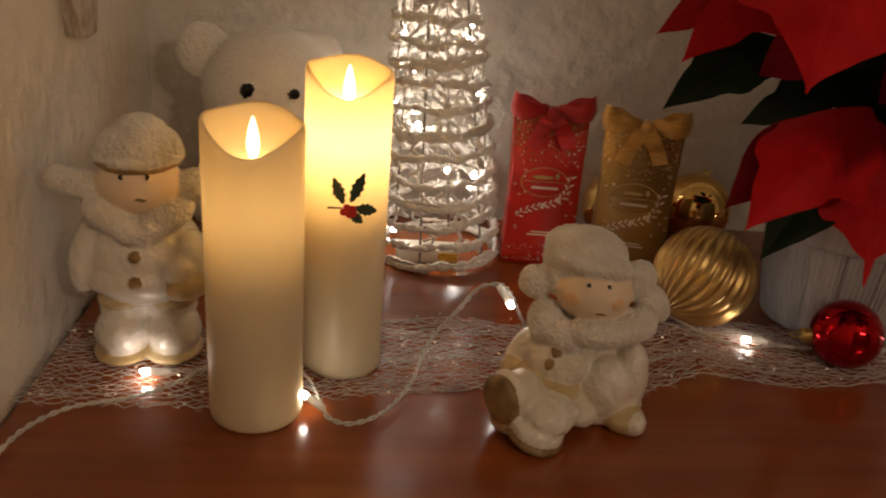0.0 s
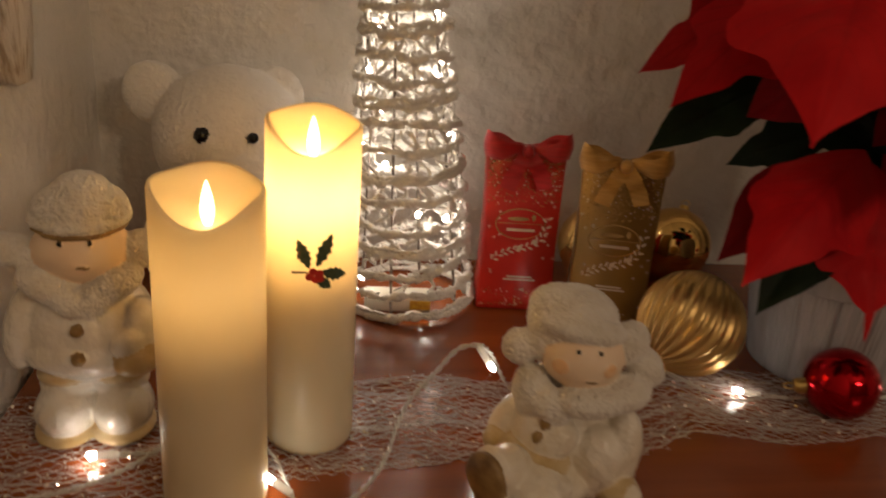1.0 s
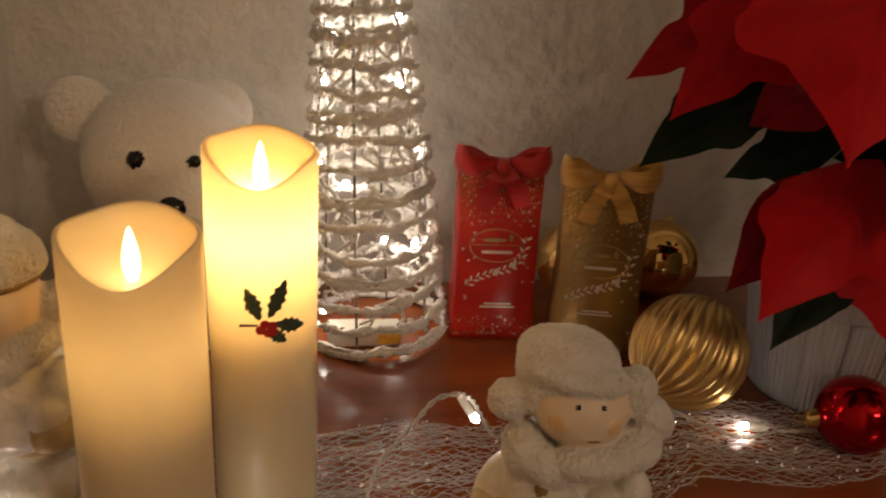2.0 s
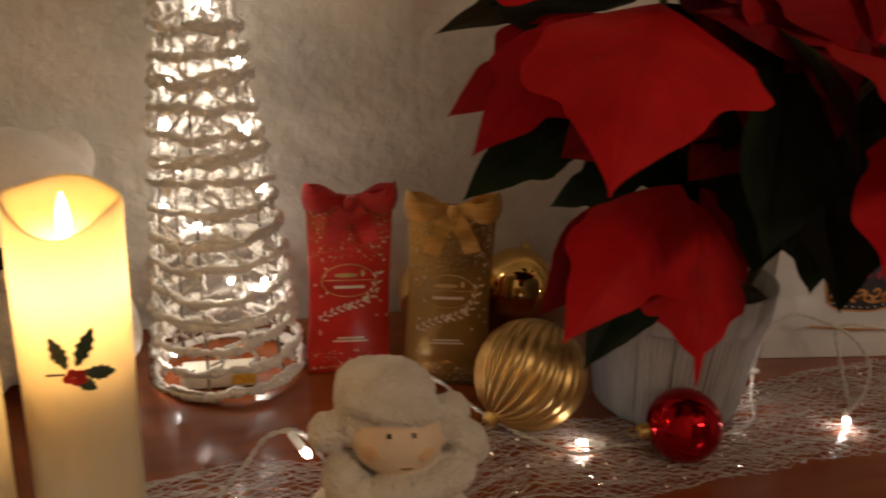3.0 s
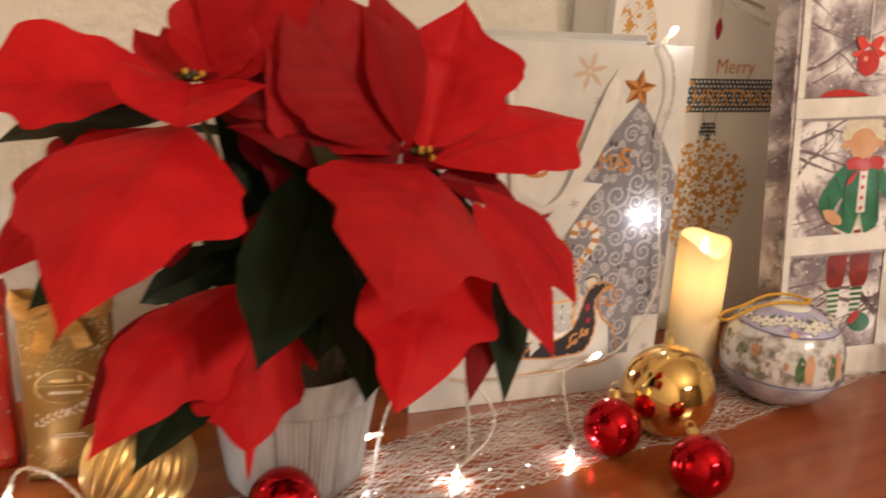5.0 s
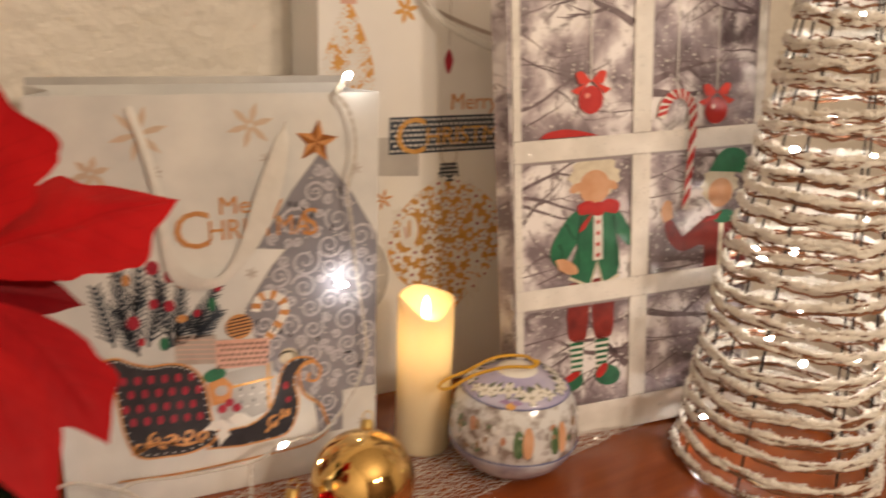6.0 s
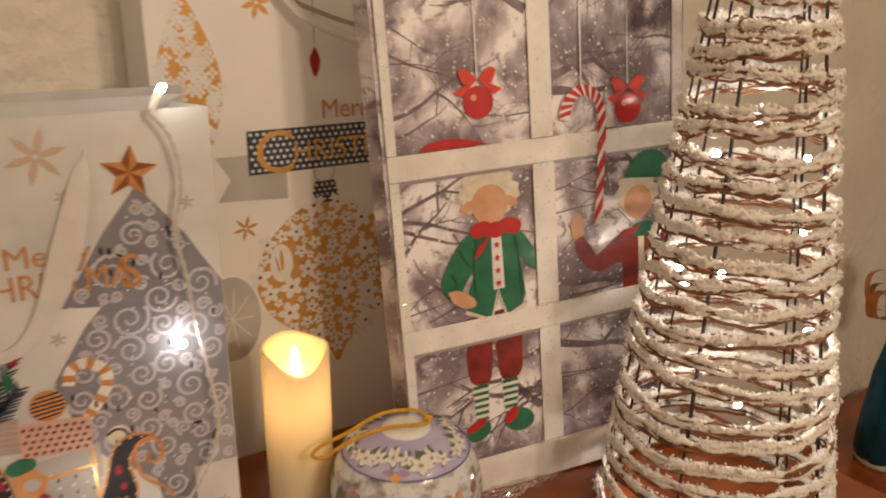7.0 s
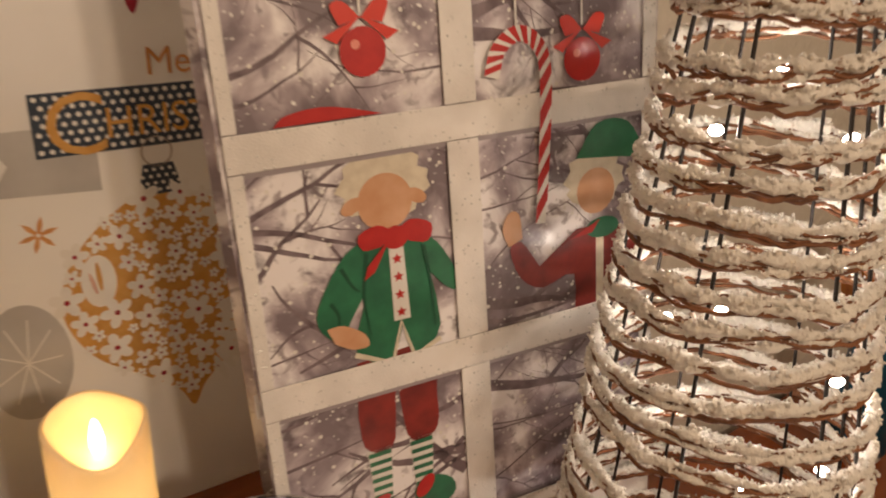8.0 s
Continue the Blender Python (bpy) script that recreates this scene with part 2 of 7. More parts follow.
room_box("ceiling", "plain cream ceiling", -0.12, 3.6, -3.3, 0.12, 1.75, 1.85, PLASTER)


def sideboard():
    t = thing("sideboard", ROOM, "glossy red-brown lacquered wooden sideboard against the wall", "sideboard")
    bm = bmesh.new()
    box(bm, 0.004, 1.47, -0.53, -0.004, -0.03, 0.0, 0.003)
    part("top", bm, WOOD, t, smooth=False)
    bm = bmesh.new()
    box(bm, 0.02, 1.45, -0.5, -0.02, -0.85, -0.031, 0.003)
    part("body", bm, WOOD, t, smooth=False)


sideboard()


# ---- electric candles ----
def candle(x, y, r, h, dip_at, watts, lamp_drop, flame_h, group="electric candles", label=""):
    """dip_at: the way, in degrees, in which the rim is melted lowest."""
    t = thing("candle", pose(x, y, 0), label, "candle", group)
    bm = bmesh.new()
    d0 = radians(dip_at)

    def wavy(a, rr, zz):
        k = max(0.0, (zz - (h - 0.045)) / 0.045) ** 1.4
        da = (a - d0 + math.pi) % (2 * math.pi) - math.pi
        low = 0.0140 * math.exp(-(da / 1.0) ** 2) + 0.003 * (0.5 - 0.5 * math.cos(a - d0 + 2.4)) + 0.0015 * math.sin(3 * a)
        if rr < r - 0.0027 and zz > h - 0.03:
            k = max(0.0, 1 - (h - 0.002 - zz) / 0.0225)
        zz -= k * low
        return rr + k * 0.0005 * math.cos(3 * a), zz
    prof = [(0.001, 0.0), (r - 0.003, 0.0), (r - 0.0008, 0.0012), (r, 0.004)]
    prof += [(r, 0.004 + (h - 0.007) * i / 30) for i in range(1, 31)]
    prof += [(r - 0.0005, h - 0.001), (r - 0.0016, h), (r - 0.0026, h - 0.0012)]
    for i in range(1, 11):
        k = i / 10
        prof.append(((r - 0.0028) * math.cos(k * 1.5), h - 0.002 - 0.022 * math.sin(k * 1.5)))
    prof.append((0.0005, h - 0.0245))
    lathe(bm, prof, 72, wavy)
    part("wax_body", bm, WAX, t)
    # unseen tapered core added to block the lamp's light from the lower wax
    bm = bmesh.new()
    lathe(bm, [(0.0005, 0.003), (r - 0.0060, 0.003), (r - 0.0060, h - 0.118), (r - 0.0066, h - 0.100), (r - 0.0090, h - 0.084), (r - 0.014, h - 0.070), (0.003, h - 0.0610), (0.0005, h - 0.0605)], 32)
    part("battery_case", bm, CORE, t, "unseen core inside the wax, shaped to limit the lamp's glow")
    bm = bmesh.new()
    lathe(bm, [(0.0004, 0.0), (0.0022, 0.002), (0.0034, 0.006), (0.0036, 0.010), (0.0027, 0.016), (0.0014, 0.021), (0.0002, flame_h)], 16,
          lambda a, rr, zz: (rr * (0.72 + 0.28 * abs(math.cos(a))), zz))
    f = part("flame", bm, FLAME, t, "lit plastic flame")
    f.location = (0, 0, h - 0.0255)
    lamp = point_lamp("candle_lamp", (0, 0, h - lamp_drop), watts, (1.0, 0.78, 0.46), 0.004)
    lamp.parent = t
    return t


candle(0.002, 0.502, 0.028, 0.186, -78, 0.047, 0.050, 0.024, label="ivory wax electric candle, lit, with a dished wavy rim")
holly_candle = candle(0.042, 0.570, 0.0268, 0.206, -82, 0.36, 0.044, 0.024, label="tall ivory electric candle, lit, with a holly sprig print")
candle(0.866, 0.797, 0.0265, 0.159, -95, 0.020, 0.044, 0.023, label="short ivory electric candle, lit, beside the gift bags")


# ---- snowy wicker trees ----
CRUMB = bmesh.new()
bmesh.ops.create_icosphere(CRUMB, subdivisions=1, radius=1.0)
CRUMB_VERTS = [v.co.copy() for v in CRUMB.verts]
CRUMB_FACES = [[v.index for v in f.verts] for f in CRUMB.faces]


def crumb(bm, c, r, rnd):
    """A small ragged lump."""
    vs = [bm.verts.new(c + q * r * rnd.uniform(0.6, 1.35)) for q in CRUMB_VERTS]
    for f in CRUMB_FACES:
        bm.faces.new([vs[k] for k in f])


def wicker_tree(m, base_r, apex, top, rings, bulge, seed, label, lights, uprights=8, brown=False, snow=0.004, webs=0):
    """lights: (degrees round, height) of its bulbs, just inside the twigs."""
    rnd = random.Random(seed)
    t = thing("wicker_tree", m, label, "christmas tree", "wicker light trees")

    def rad(z):
        k = min(1, max(0, z) / apex)
        return base_r * (1 - k) + bulge * math.sin(math.pi * min(1, k * 1.3)) * base_r
    for i in range(uprights):
        a = 2 * math.pi * (i + 0.45 * rnd.random()) / uprights
        bm = bmesh.new()
        tube(bm, [((rad(z) - 0.003) * math.cos(a), (rad(z) - 0.003) * math.sin(a), z) for z in [top * k / 12 for k in range(13)]], 0.0011, 6)
        part("upright_wire", bm, WIRE if brown else FLOCKED_WIRE, t)
    # twigs wound round the frame: brown cores and flocked snow on them
    N = 150
    for i in range(rings):
        z = 0.005 + (top - 0.006) * (i / (rings - 1)) ** 0.97 + (rnd.uniform(-0.002, 0.002) if i else 0)
        tilt, ta = rnd.uniform(-0.007, 0.007) * (1 if i else 0.2), rnd.uniform(0, 6.28)
        ph = rnd.uniform(0, 50)

        def line(off, ph2, wob, out=0.0):
            pts = []
            for k in range(N + 1):
                a = 2 * math.pi * k / N
                c, s = math.cos(a), math.sin(a)
                zz = max(0.003, z + tilt * math.cos(a - ta) + off + wob * noise.noise(Vector((c * 2.2, s * 2.2, ph2))) + 0.3 * wob * noise.noise(Vector((c * 8, s * 8, ph2 + 4))))
                r = rad(zz) + out + 0.0016 * noise.noise(Vector((c * 3, s * 3, ph2 + 9)))
                pts.append((r * c, r * s, zz))
            return pts
        if brown:
            for k in range(5):
                bm = bmesh.new()
                tube(bm, line(-0.0040 + 0.0014 * k, ph + 3 * k, 0.0060, 0.0016 * math.sin(k * 2.1)), (0.0013, 0.0010, 0.0012, 0.0008, 0.0009)[k], 5)
                part("twig", bm, TWIG, t)
        snows = 2 if brown or i % 3 == 0 else 1
        for q in range(snows):
            bm = bmesh.new()
            pts = line((0.0024, -0.0016)[q] if brown else (q - 0.5) * 0.0045, ph + 20 * q, 0.0040 if brown else 0.0042, 0.0008)
            w = snow * ((0.72, 0.60)[q] if brown else 1.0 if q == 0 else 0.55)

            def thick(u):
                c, s = math.cos(u * 6.2832), math.sin(u * 6.2832)
                g = 0.62 + 0.75 * noise.noise(Vector((c * 4, s * 4, ph + q))) + 0.5 * noise.noise(Vector((c * 13, s * 13, ph + 2)))
                return w * (min(1.25, max(0.03, 1.5 * g - 0.02 - 0.28 * q)) if brown else min(1.4, max(0.45, g + 0.30)))
            tube(bm, pts, (lambda u: 0.86 * thick(u)) if brown else thick, 9)
            for v in bm.verts:
                p = v.co
                k = noise.noise(p * 260) * 0.0016 + noise.noise(p * 620) * 0.0009
                rr = math.hypot(p.x, p.y) or 1
                v.co = p + Vector((p.x / rr * k, p.y / rr * k, noise.noise(p * 300 + Vector((7, 3, 1))) * 0.0015))
            # crumbs of flock that break the edge
            for k in range(1, N, 1):
                p = Vector(pts[k])
                for c in range(5 if brown else 2):
                    size = thick(k / N) * (rnd.uniform(0.12, 0.34) if brown else rnd.uniform(0.14, 0.46)) + rnd.uniform(0.0, 0.0005 if brown else 0.0004)
                    lift = rnd.uniform(-0.5, 0.95) * thick(k / N) + (0.0006 if brown else 0)
                    side = rnd.uniform(-0.85, 0.85) * thick(k / N)
                    rr = math.hypot(p.x, p.y) or 1
                    crumb(bm, p + Vector((p.x / rr * side, p.y / rr * side, lift)) + Vector((rnd.uniform(-1, 1), rnd.uniform(-1, 1), 0)) * 0.0013, size, rnd)
            part("snowy_twig", bm, SNOW, t)
    # stray flocked strands between the rings
    if webs:
        bm = bmesh.new()
        for k in range(webs):
            a, z = rnd.uniform(0, 6.28), rnd.uniform(0.012, top - 0.03)
            da, dz = rnd.uniform(-0.35, 0.35), rnd.uniform(0.008, 0.022)
            pts = []
            for j in range(7):
                u = j / 6
                aa, zz = a + da * u + 0.08 * math.sin(u * 5 + k), z + dz * u
                r = rad(zz) - 0.001 + 0.002 * noise.noise(Vector((aa * 3, zz * 90, k)))
                pts.append((r * math.cos(aa), r * math.sin(aa), zz))
            w = rnd.uniform(0.0010, 0.0024)
            tube(bm, pts, lambda u: w * (0.8 + 0.6 * noise.noise(Vector((u * 6, w * 9000, 0)))), 6)
        tagged(part("snowy_web", bm, SNOW, t, "stray snowy strands between the rings"), kind="stuff")
    for a, z in lights:
        r = rad(z) * (0.76 if brown else 0.86)
        bm = bmesh.new()
        c = (r * math.cos(radians(a)), r * math.sin(radians(a)), z)
        blob(bm, c, (0.0027, 0.0027, 0.0038), (rnd.uniform(0, 90), rnd.uniform(0, 90), 0), sub=2)
        part("bulb", bm, LED_WARM if brown else LED_SOFT, t, "lit warm white bulb")
    return t


LIGHTS_A = [(-124, 0.246), (-119, 0.172), (-138, 0.030), (-72, 0.089), (-34, 0.081), (-15, 0.150), (175, 0.135), (60, 0.05), (120, 0.11), (40, 0.19), (150, 0.23), (-50, 0.29), (80, 0.28), (15, 0.205), (28, 0.243), (165, 0.195), (-160, 0.33), (-100, 0.37)]
LIGHTS_B = [(-174, 0.309), (-83, 0.307), (176, 0.210), (-136, 0.173), (-152, 0.224), (-78, 0.129), (-59, 0.173), (-129, 0.128), (143, 0.035), (-161, 0.337), (-20, 0.24), (60, 0.10), (100, 0.2), (30, 0.33), (-120, 0.42), (120, 0.45), (-40, 0.5)]
wicker_tree(pose(0.09, 0.79, 0.001, 0, -3.2, 0), 0.057, 0.50, 0.40, 22, 0.05, 5, "white frosted wicker cone tree with warm white lights inside", LIGHTS_A, 6, False, 0.0034, 420)


def battery_pack():
    t = thing("battery_pack", pose(0.088, 0.765, 0.001, 0, 0, 6), "small white battery pack with a yellow label under the wicker tree", "battery pack")
    bm = bmesh.new()
    box(bm, -0.032, 0.024, -0.011, 0.011, 0.0, 0.014, 0.002)
    part("case", bm, CASE, t)
    bm = bmesh.new()
    box(bm, 0.006, 0.0235, -0.0117, -0.0111, 0.003, 0.011, 0.0)
    part("label", bm, YELLOW, t, "plain yellow label", smooth=False)


battery_pack()
wicker_tree(pose(1.178, 0.648, 0.001), 0.094, 0.74, 0.60, 33, 0.02, 8, "brown wicker cone tree dusted with snow and lit inside", LIGHTS_B, 9, True, 0.0049)


# ---- poinsettia ----
def leaf(parent, name, material, base, tip, width, face, sag=0.0, fold=0.15, lobe=0.0, wide=0.42, nu=56, nv=18, wave=0.03, sharp=1.15, tail=0.0):
    """One leaf from base to tip; face: the way its upper side looks; sag: how far its middle lifts along that; tail: share of a thin drawn-out tip."""
    b, t = Vector(base), Vector(tip)
    d = t - b
    width *= 0.95
    n = Vector(face) - d * (Vector(face).dot(d) / d.dot(d))
    n.normalize()
    s = d.cross(n).normalized()
    bm = bmesh.new()
    uv = bm.loops.layers.uv.new("UVMap")
    ph = sum(base) * 37 + sum(tip) * 11
    rows, coords = [], {}
    for i in range(nu + 1):
        u = i / nu
        row = []
        for j in range(nv + 1):
            v = 2 * j / nv - 1
            sd = 1 if v > 0 else -1
            wd = wide + 0.04 * sd * math.sin(ph)
            if u < wd:
                w = (1 - ((wd - u) / wd) ** 1.55) ** 0.85
            else:
                q = (u - wd) / (1 - wd)
                w = math.cos(0.5 * math.pi * min(1, q / (1 - tail))) ** sharp
                if tail:
                    w = max(w, 0.20 * (1 - q) ** 0.6)
            # pointed teeth at the shoulders and an uneven margin
            for at, big in ((wd + 0.16 + 0.05 * sd * math.cos(ph * 1.7), 1.0), (wd - 0.12 + 0.05 * math.sin(ph * 2.3 + sd), 0.35)):
                x = (u - at) / 0.07
                w *= 1 + (0.055 + lobe) * big * (math.exp(-(x * 1.5) ** 2 if x > 0 else -(x * 0.55) ** 2) - (0.55 * math.exp(-((x - 1.3) / 0.8) ** 2)))
            w *= 1 + 0.07 * noise.noise(Vector((u * 6, sd * 3.0, ph))) + 0.025 * noise.noise(Vector((u * 21, sd * 5.0, ph)))
            w = max(w, 0.010)
            lift = sag * 4 * u * (1 - u) + fold * (abs(v) ** 1.1) * w * width * 0.5
            lift += wave * width * w * abs(v) ** 1.5 * math.sin(u * 9 + ph + (2 if v > 0 else 0))
            lift += 0.05 * width * w * noise.noise(Vector((u * 3.1, v * 1.6, ph + 5)))
            k = (u * 8 - abs(v) * 2.4) % 1.0
            k = min(k, 1 - k)
            lift -= 0.020 * width * w * math.exp(-(k / 0.13) ** 2) * min(1, abs(v) * 5) * (1.05 - abs(v))
            lift -= 0.040 * width * w * math.exp(-(v / 0.09) ** 2)
            q = bm.verts.new(b + d * (u + 0.03 * w * (1 - abs(v)) * (1 - u)) + s * (v * w * width * 0.5) + n * lift)
            coords[q] = (u, v * 0.5 + 0.5)
            row.append(q)
        rows.append(row)
    for r0, r1 in zip(rows, rows[1:]):
        for j in range(nv):
            f = bm.faces.new((r0[j], r0[j + 1], r1[j + 1], r1[j]))
            for l in f.loops:
                l[uv].uv = coords[l.vert]
    return part(name, bm, material, parent)


def poinsettia():
    t = thing("poinsettia", pose(0.43, 0.722, 0), "red poinsettia with dark green leaves in a whitewashed pot", "plant")
    inv = Vector((0.43, 0.722, 0))

    def put(name, material, base, tip, width, face, **k):
        leaf(t, name, material, Vector(base) - inv, Vector(tip) - inv, width, face, **k)
    # M and D are reds darkened to carry shade within the plant
    R, M, D, G, O = RED_LEAF, HALF_SHADE_RED_LEAF, DEEP_SHADE_RED_LEAF, GREEN_LEAF, OLIVE_LEAF
    # flower towards the chocolate boxes
    put("bract", R, (0.350, 0.632, 0.300), (0.287, 0.506, 0.221), 0.116, (-0.14, -0.52, 0.85), sag=0.022, fold=-0.30, wide=0.42, sharp=1.30, lobe=0.13)
    put("bract", R, (0.345, 0.655, 0.318), (0.213, 0.700, 0.305), 0.070, (-0.1, -0.75, 0.65), sag=0.012, fold=0.25, lobe=0.14, wave=0.06)
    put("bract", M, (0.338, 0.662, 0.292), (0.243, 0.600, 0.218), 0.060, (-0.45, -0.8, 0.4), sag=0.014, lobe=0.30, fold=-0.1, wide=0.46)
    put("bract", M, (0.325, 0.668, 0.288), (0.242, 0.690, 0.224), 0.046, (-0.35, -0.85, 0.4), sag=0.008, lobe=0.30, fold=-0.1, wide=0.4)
    put("bract", R, (0.355, 0.652, 0.321), (0.325, 0.690, 0.350), 0.040, (0.2, -0.8, 0.5), sag=-0.006, fold=0.3, lobe=0.2)
    put("bract", R, (0.358, 0.653, 0.321), (0.343, 0.702, 0.352), 0.040, (0.0, -0.9, 0.5), sag=-0.006, fold=0.3, lobe=0.1)
    put("bract", R, (0.358, 0.652, 0.320), (0.347, 0.588, 0.304), 0.086, (0, -0.45, 0.9), sag=0.008, fold=0.25, wide=0.6, sharp=0.55)
    put("bract", R, (0.365, 0.655, 0.320), (0.379, 0.652, 0.388), 0.055, (-0.1, -0.9, 0.3), sag=0.004, fold=0.2, lobe=0.06)
    put("bract", R, (0.375, 0.655, 0.318), (0.413, 0.640, 0.418), 0.072, (-0.1, -0.95, 0.2), sag=0.006, fold=0.12, wide=0.55)
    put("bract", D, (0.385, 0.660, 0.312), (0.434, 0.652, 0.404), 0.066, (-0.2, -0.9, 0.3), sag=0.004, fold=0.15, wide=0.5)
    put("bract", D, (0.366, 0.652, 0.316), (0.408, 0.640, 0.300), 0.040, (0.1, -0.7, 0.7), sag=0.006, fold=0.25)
    # flower towards the gift bags
    put("bract", R, (0.500, 0.630, 0.272), (0.428, 0.455, 0.238), 0.116, (0.30, -0.36, 0.88), sag=0.013, fold=-0.24, wide=0.38, sharp=1.15, lobe=0.12)
    put("bract", R, (0.506, 0.644, 0.278), (0.538, 0.668, 0.378), 0.100, (-0.45, -0.85, 0.25), sag=-0.006, fold=0.12, lobe=0.26, wide=0.50, sharp=1.35)
    put("bract", R, (0.508, 0.638, 0.273), (0.634, 0.660, 0.297), 0.092, (-0.1, -0.42, 0.9), sag=0.008, fold=-0.14, lobe=0.16, wide=0.50, sharp=1.05)
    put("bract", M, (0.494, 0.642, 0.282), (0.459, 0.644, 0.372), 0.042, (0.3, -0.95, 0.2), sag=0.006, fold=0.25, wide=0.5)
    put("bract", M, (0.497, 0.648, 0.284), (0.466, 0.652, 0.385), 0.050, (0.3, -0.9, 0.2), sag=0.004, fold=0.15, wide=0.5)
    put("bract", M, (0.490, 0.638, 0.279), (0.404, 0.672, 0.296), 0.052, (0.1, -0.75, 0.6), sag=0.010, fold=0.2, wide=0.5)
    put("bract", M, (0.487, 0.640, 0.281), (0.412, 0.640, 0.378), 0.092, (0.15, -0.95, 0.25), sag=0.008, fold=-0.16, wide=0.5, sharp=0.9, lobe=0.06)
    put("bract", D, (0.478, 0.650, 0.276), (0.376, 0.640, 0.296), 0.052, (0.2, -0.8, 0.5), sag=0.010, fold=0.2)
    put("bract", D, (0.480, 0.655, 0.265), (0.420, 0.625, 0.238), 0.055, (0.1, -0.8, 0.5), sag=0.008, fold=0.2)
    put("bract", R, (0.515, 0.606, 0.245), (0.450, 0.510, 0.160), 0.082, (0.02, -0.70, 0.72), sag=0.010, fold=-0.24, wide=0.46, sharp=0.95, lobe=0.14)
    put("bract", R, (0.518, 0.585, 0.258), (0.553, 0.526, 0.174), 0.043, (0.25, -0.75, 0.6), sag=0.010, fold=-0.1, wide=0.5)
    put("bract", M, (0.528, 0.610, 0.262), (0.580, 0.553, 0.196), 0.050, (0.3, -0.6, 0.75), sag=0.012, fold=-0.1, wide=0.6, lobe=0.1)
    put("bract", D, (0.535, 0.600, 0.205), (0.505, 0.540, 0.143), 0.034, (0.1, -0.9, 0.3), sag=0.006)
    put("bract", M, (0.492, 0.652, 0.268), (0.562, 0.666, 0.288), 0.056, (-0.1, -0.6, 0.8), sag=0.006)
    put("bract", D, (0.512, 0.636, 0.262), (0.575, 0.640, 0.242), 0.035, (0.1, -0.7, 0.7), sag=0.005)
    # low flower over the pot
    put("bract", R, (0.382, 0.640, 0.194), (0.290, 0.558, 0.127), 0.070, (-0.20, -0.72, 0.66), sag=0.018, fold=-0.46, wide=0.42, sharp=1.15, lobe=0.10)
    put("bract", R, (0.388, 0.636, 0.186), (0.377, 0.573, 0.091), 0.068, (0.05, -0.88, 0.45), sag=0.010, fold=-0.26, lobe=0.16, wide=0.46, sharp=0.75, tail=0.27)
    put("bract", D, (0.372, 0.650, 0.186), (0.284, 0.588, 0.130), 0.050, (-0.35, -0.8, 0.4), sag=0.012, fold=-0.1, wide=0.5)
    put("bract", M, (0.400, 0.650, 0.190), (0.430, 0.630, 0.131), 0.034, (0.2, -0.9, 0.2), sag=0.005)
    put("leaf", G, (0.440, 0.660, 0.215), (0.428, 0.622, 0.142), 0.070, (0.1, -0.9, 0.3), sag=0.008, lobe=0.15)
    put("leaf", G, (0.470, 0.660, 0.200), (0.470, 0.622, 0.128), 0.062, (0.1, -0.9, 0.3), sag=0.008, lobe=0.15)
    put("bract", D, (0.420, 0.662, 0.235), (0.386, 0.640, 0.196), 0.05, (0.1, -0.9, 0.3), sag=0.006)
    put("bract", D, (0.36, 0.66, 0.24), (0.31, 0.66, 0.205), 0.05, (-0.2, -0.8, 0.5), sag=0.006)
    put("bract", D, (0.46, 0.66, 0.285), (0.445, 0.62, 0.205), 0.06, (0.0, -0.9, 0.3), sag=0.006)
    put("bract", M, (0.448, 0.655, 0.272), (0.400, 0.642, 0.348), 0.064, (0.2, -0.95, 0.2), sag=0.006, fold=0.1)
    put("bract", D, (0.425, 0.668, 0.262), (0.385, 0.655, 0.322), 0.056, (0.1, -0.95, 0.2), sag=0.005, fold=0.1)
    put("leaf", G, (0.420, 0.680, 0.250), (0.370, 0.676, 0.300), 0.055, (0.0, -0.9, 0.4), sag=0.005)
    put("leaf", G, (0.425, 0.675, 0.235), (0.378, 0.662, 0.272), 0.055, (0.0, -0.9, 0.4), sag=0.005)
    # green leaves
    put("leaf", G, (0.338, 0.688, 0.226), (0.252, 0.672, 0.174), 0.052, (-0.2, -0.7, 0.65), sag=0.012, lobe=0.08)
    put("leaf", O, (0.345, 0.690, 0.300), (0.236, 0.718, 0.273), 0.05, (-0.1, -0.6, 0.8), sag=0.010, lobe=0.25)
    put("leaf", G, (0.355, 0.680, 0.300), (0.262, 0.700, 0.290), 0.05, (-0.1, -0.6, 0.8), sag=0.010)
    put("leaf", G, (0.440, 0.650, 0.275), (0.378, 0.530, 0.184), 0.070, (0.25, -0.70, 0.6), sag=0.006, fold=0.25, wide=0.58, sharp=1.2, lobe=0.10)
    put("leaf", O, (0.425, 0.640, 0.290), (0.438, 0.556, 0.222), 0.034, (0.5, -0.6, 0.6), sag=0.008, fold=0.35)
    put("leaf", G, (0.462, 0.630, 0.205), (0.445, 0.557, 0.143), 0.066, (0.1, -0.85, 0.45), sag=0.006)
    put("leaf", G, (0.372, 0.645, 0.160), (0.311, 0.580, 0.100), 0.05, (-0.2, -0.8, 0.5), sag=0.010)
    put("leaf", G, (0.545, 0.600, 0.212), (0.527, 0.537, 0.141), 0.032, (0.2, -0.85, 0.4), sag=0.006)
    put("leaf", G, (0.385, 0.680, 0.200), (0.318, 0.702, 0.162), 0.040, (-0.2, -0.7, 0.6), sag=0.008, lobe=0.2)
    put("leaf", G, (0.430, 0.690, 0.250), (0.500, 0.640, 0.190), 0.075, (0.2, -0.8, 0.5), sag=0.010)
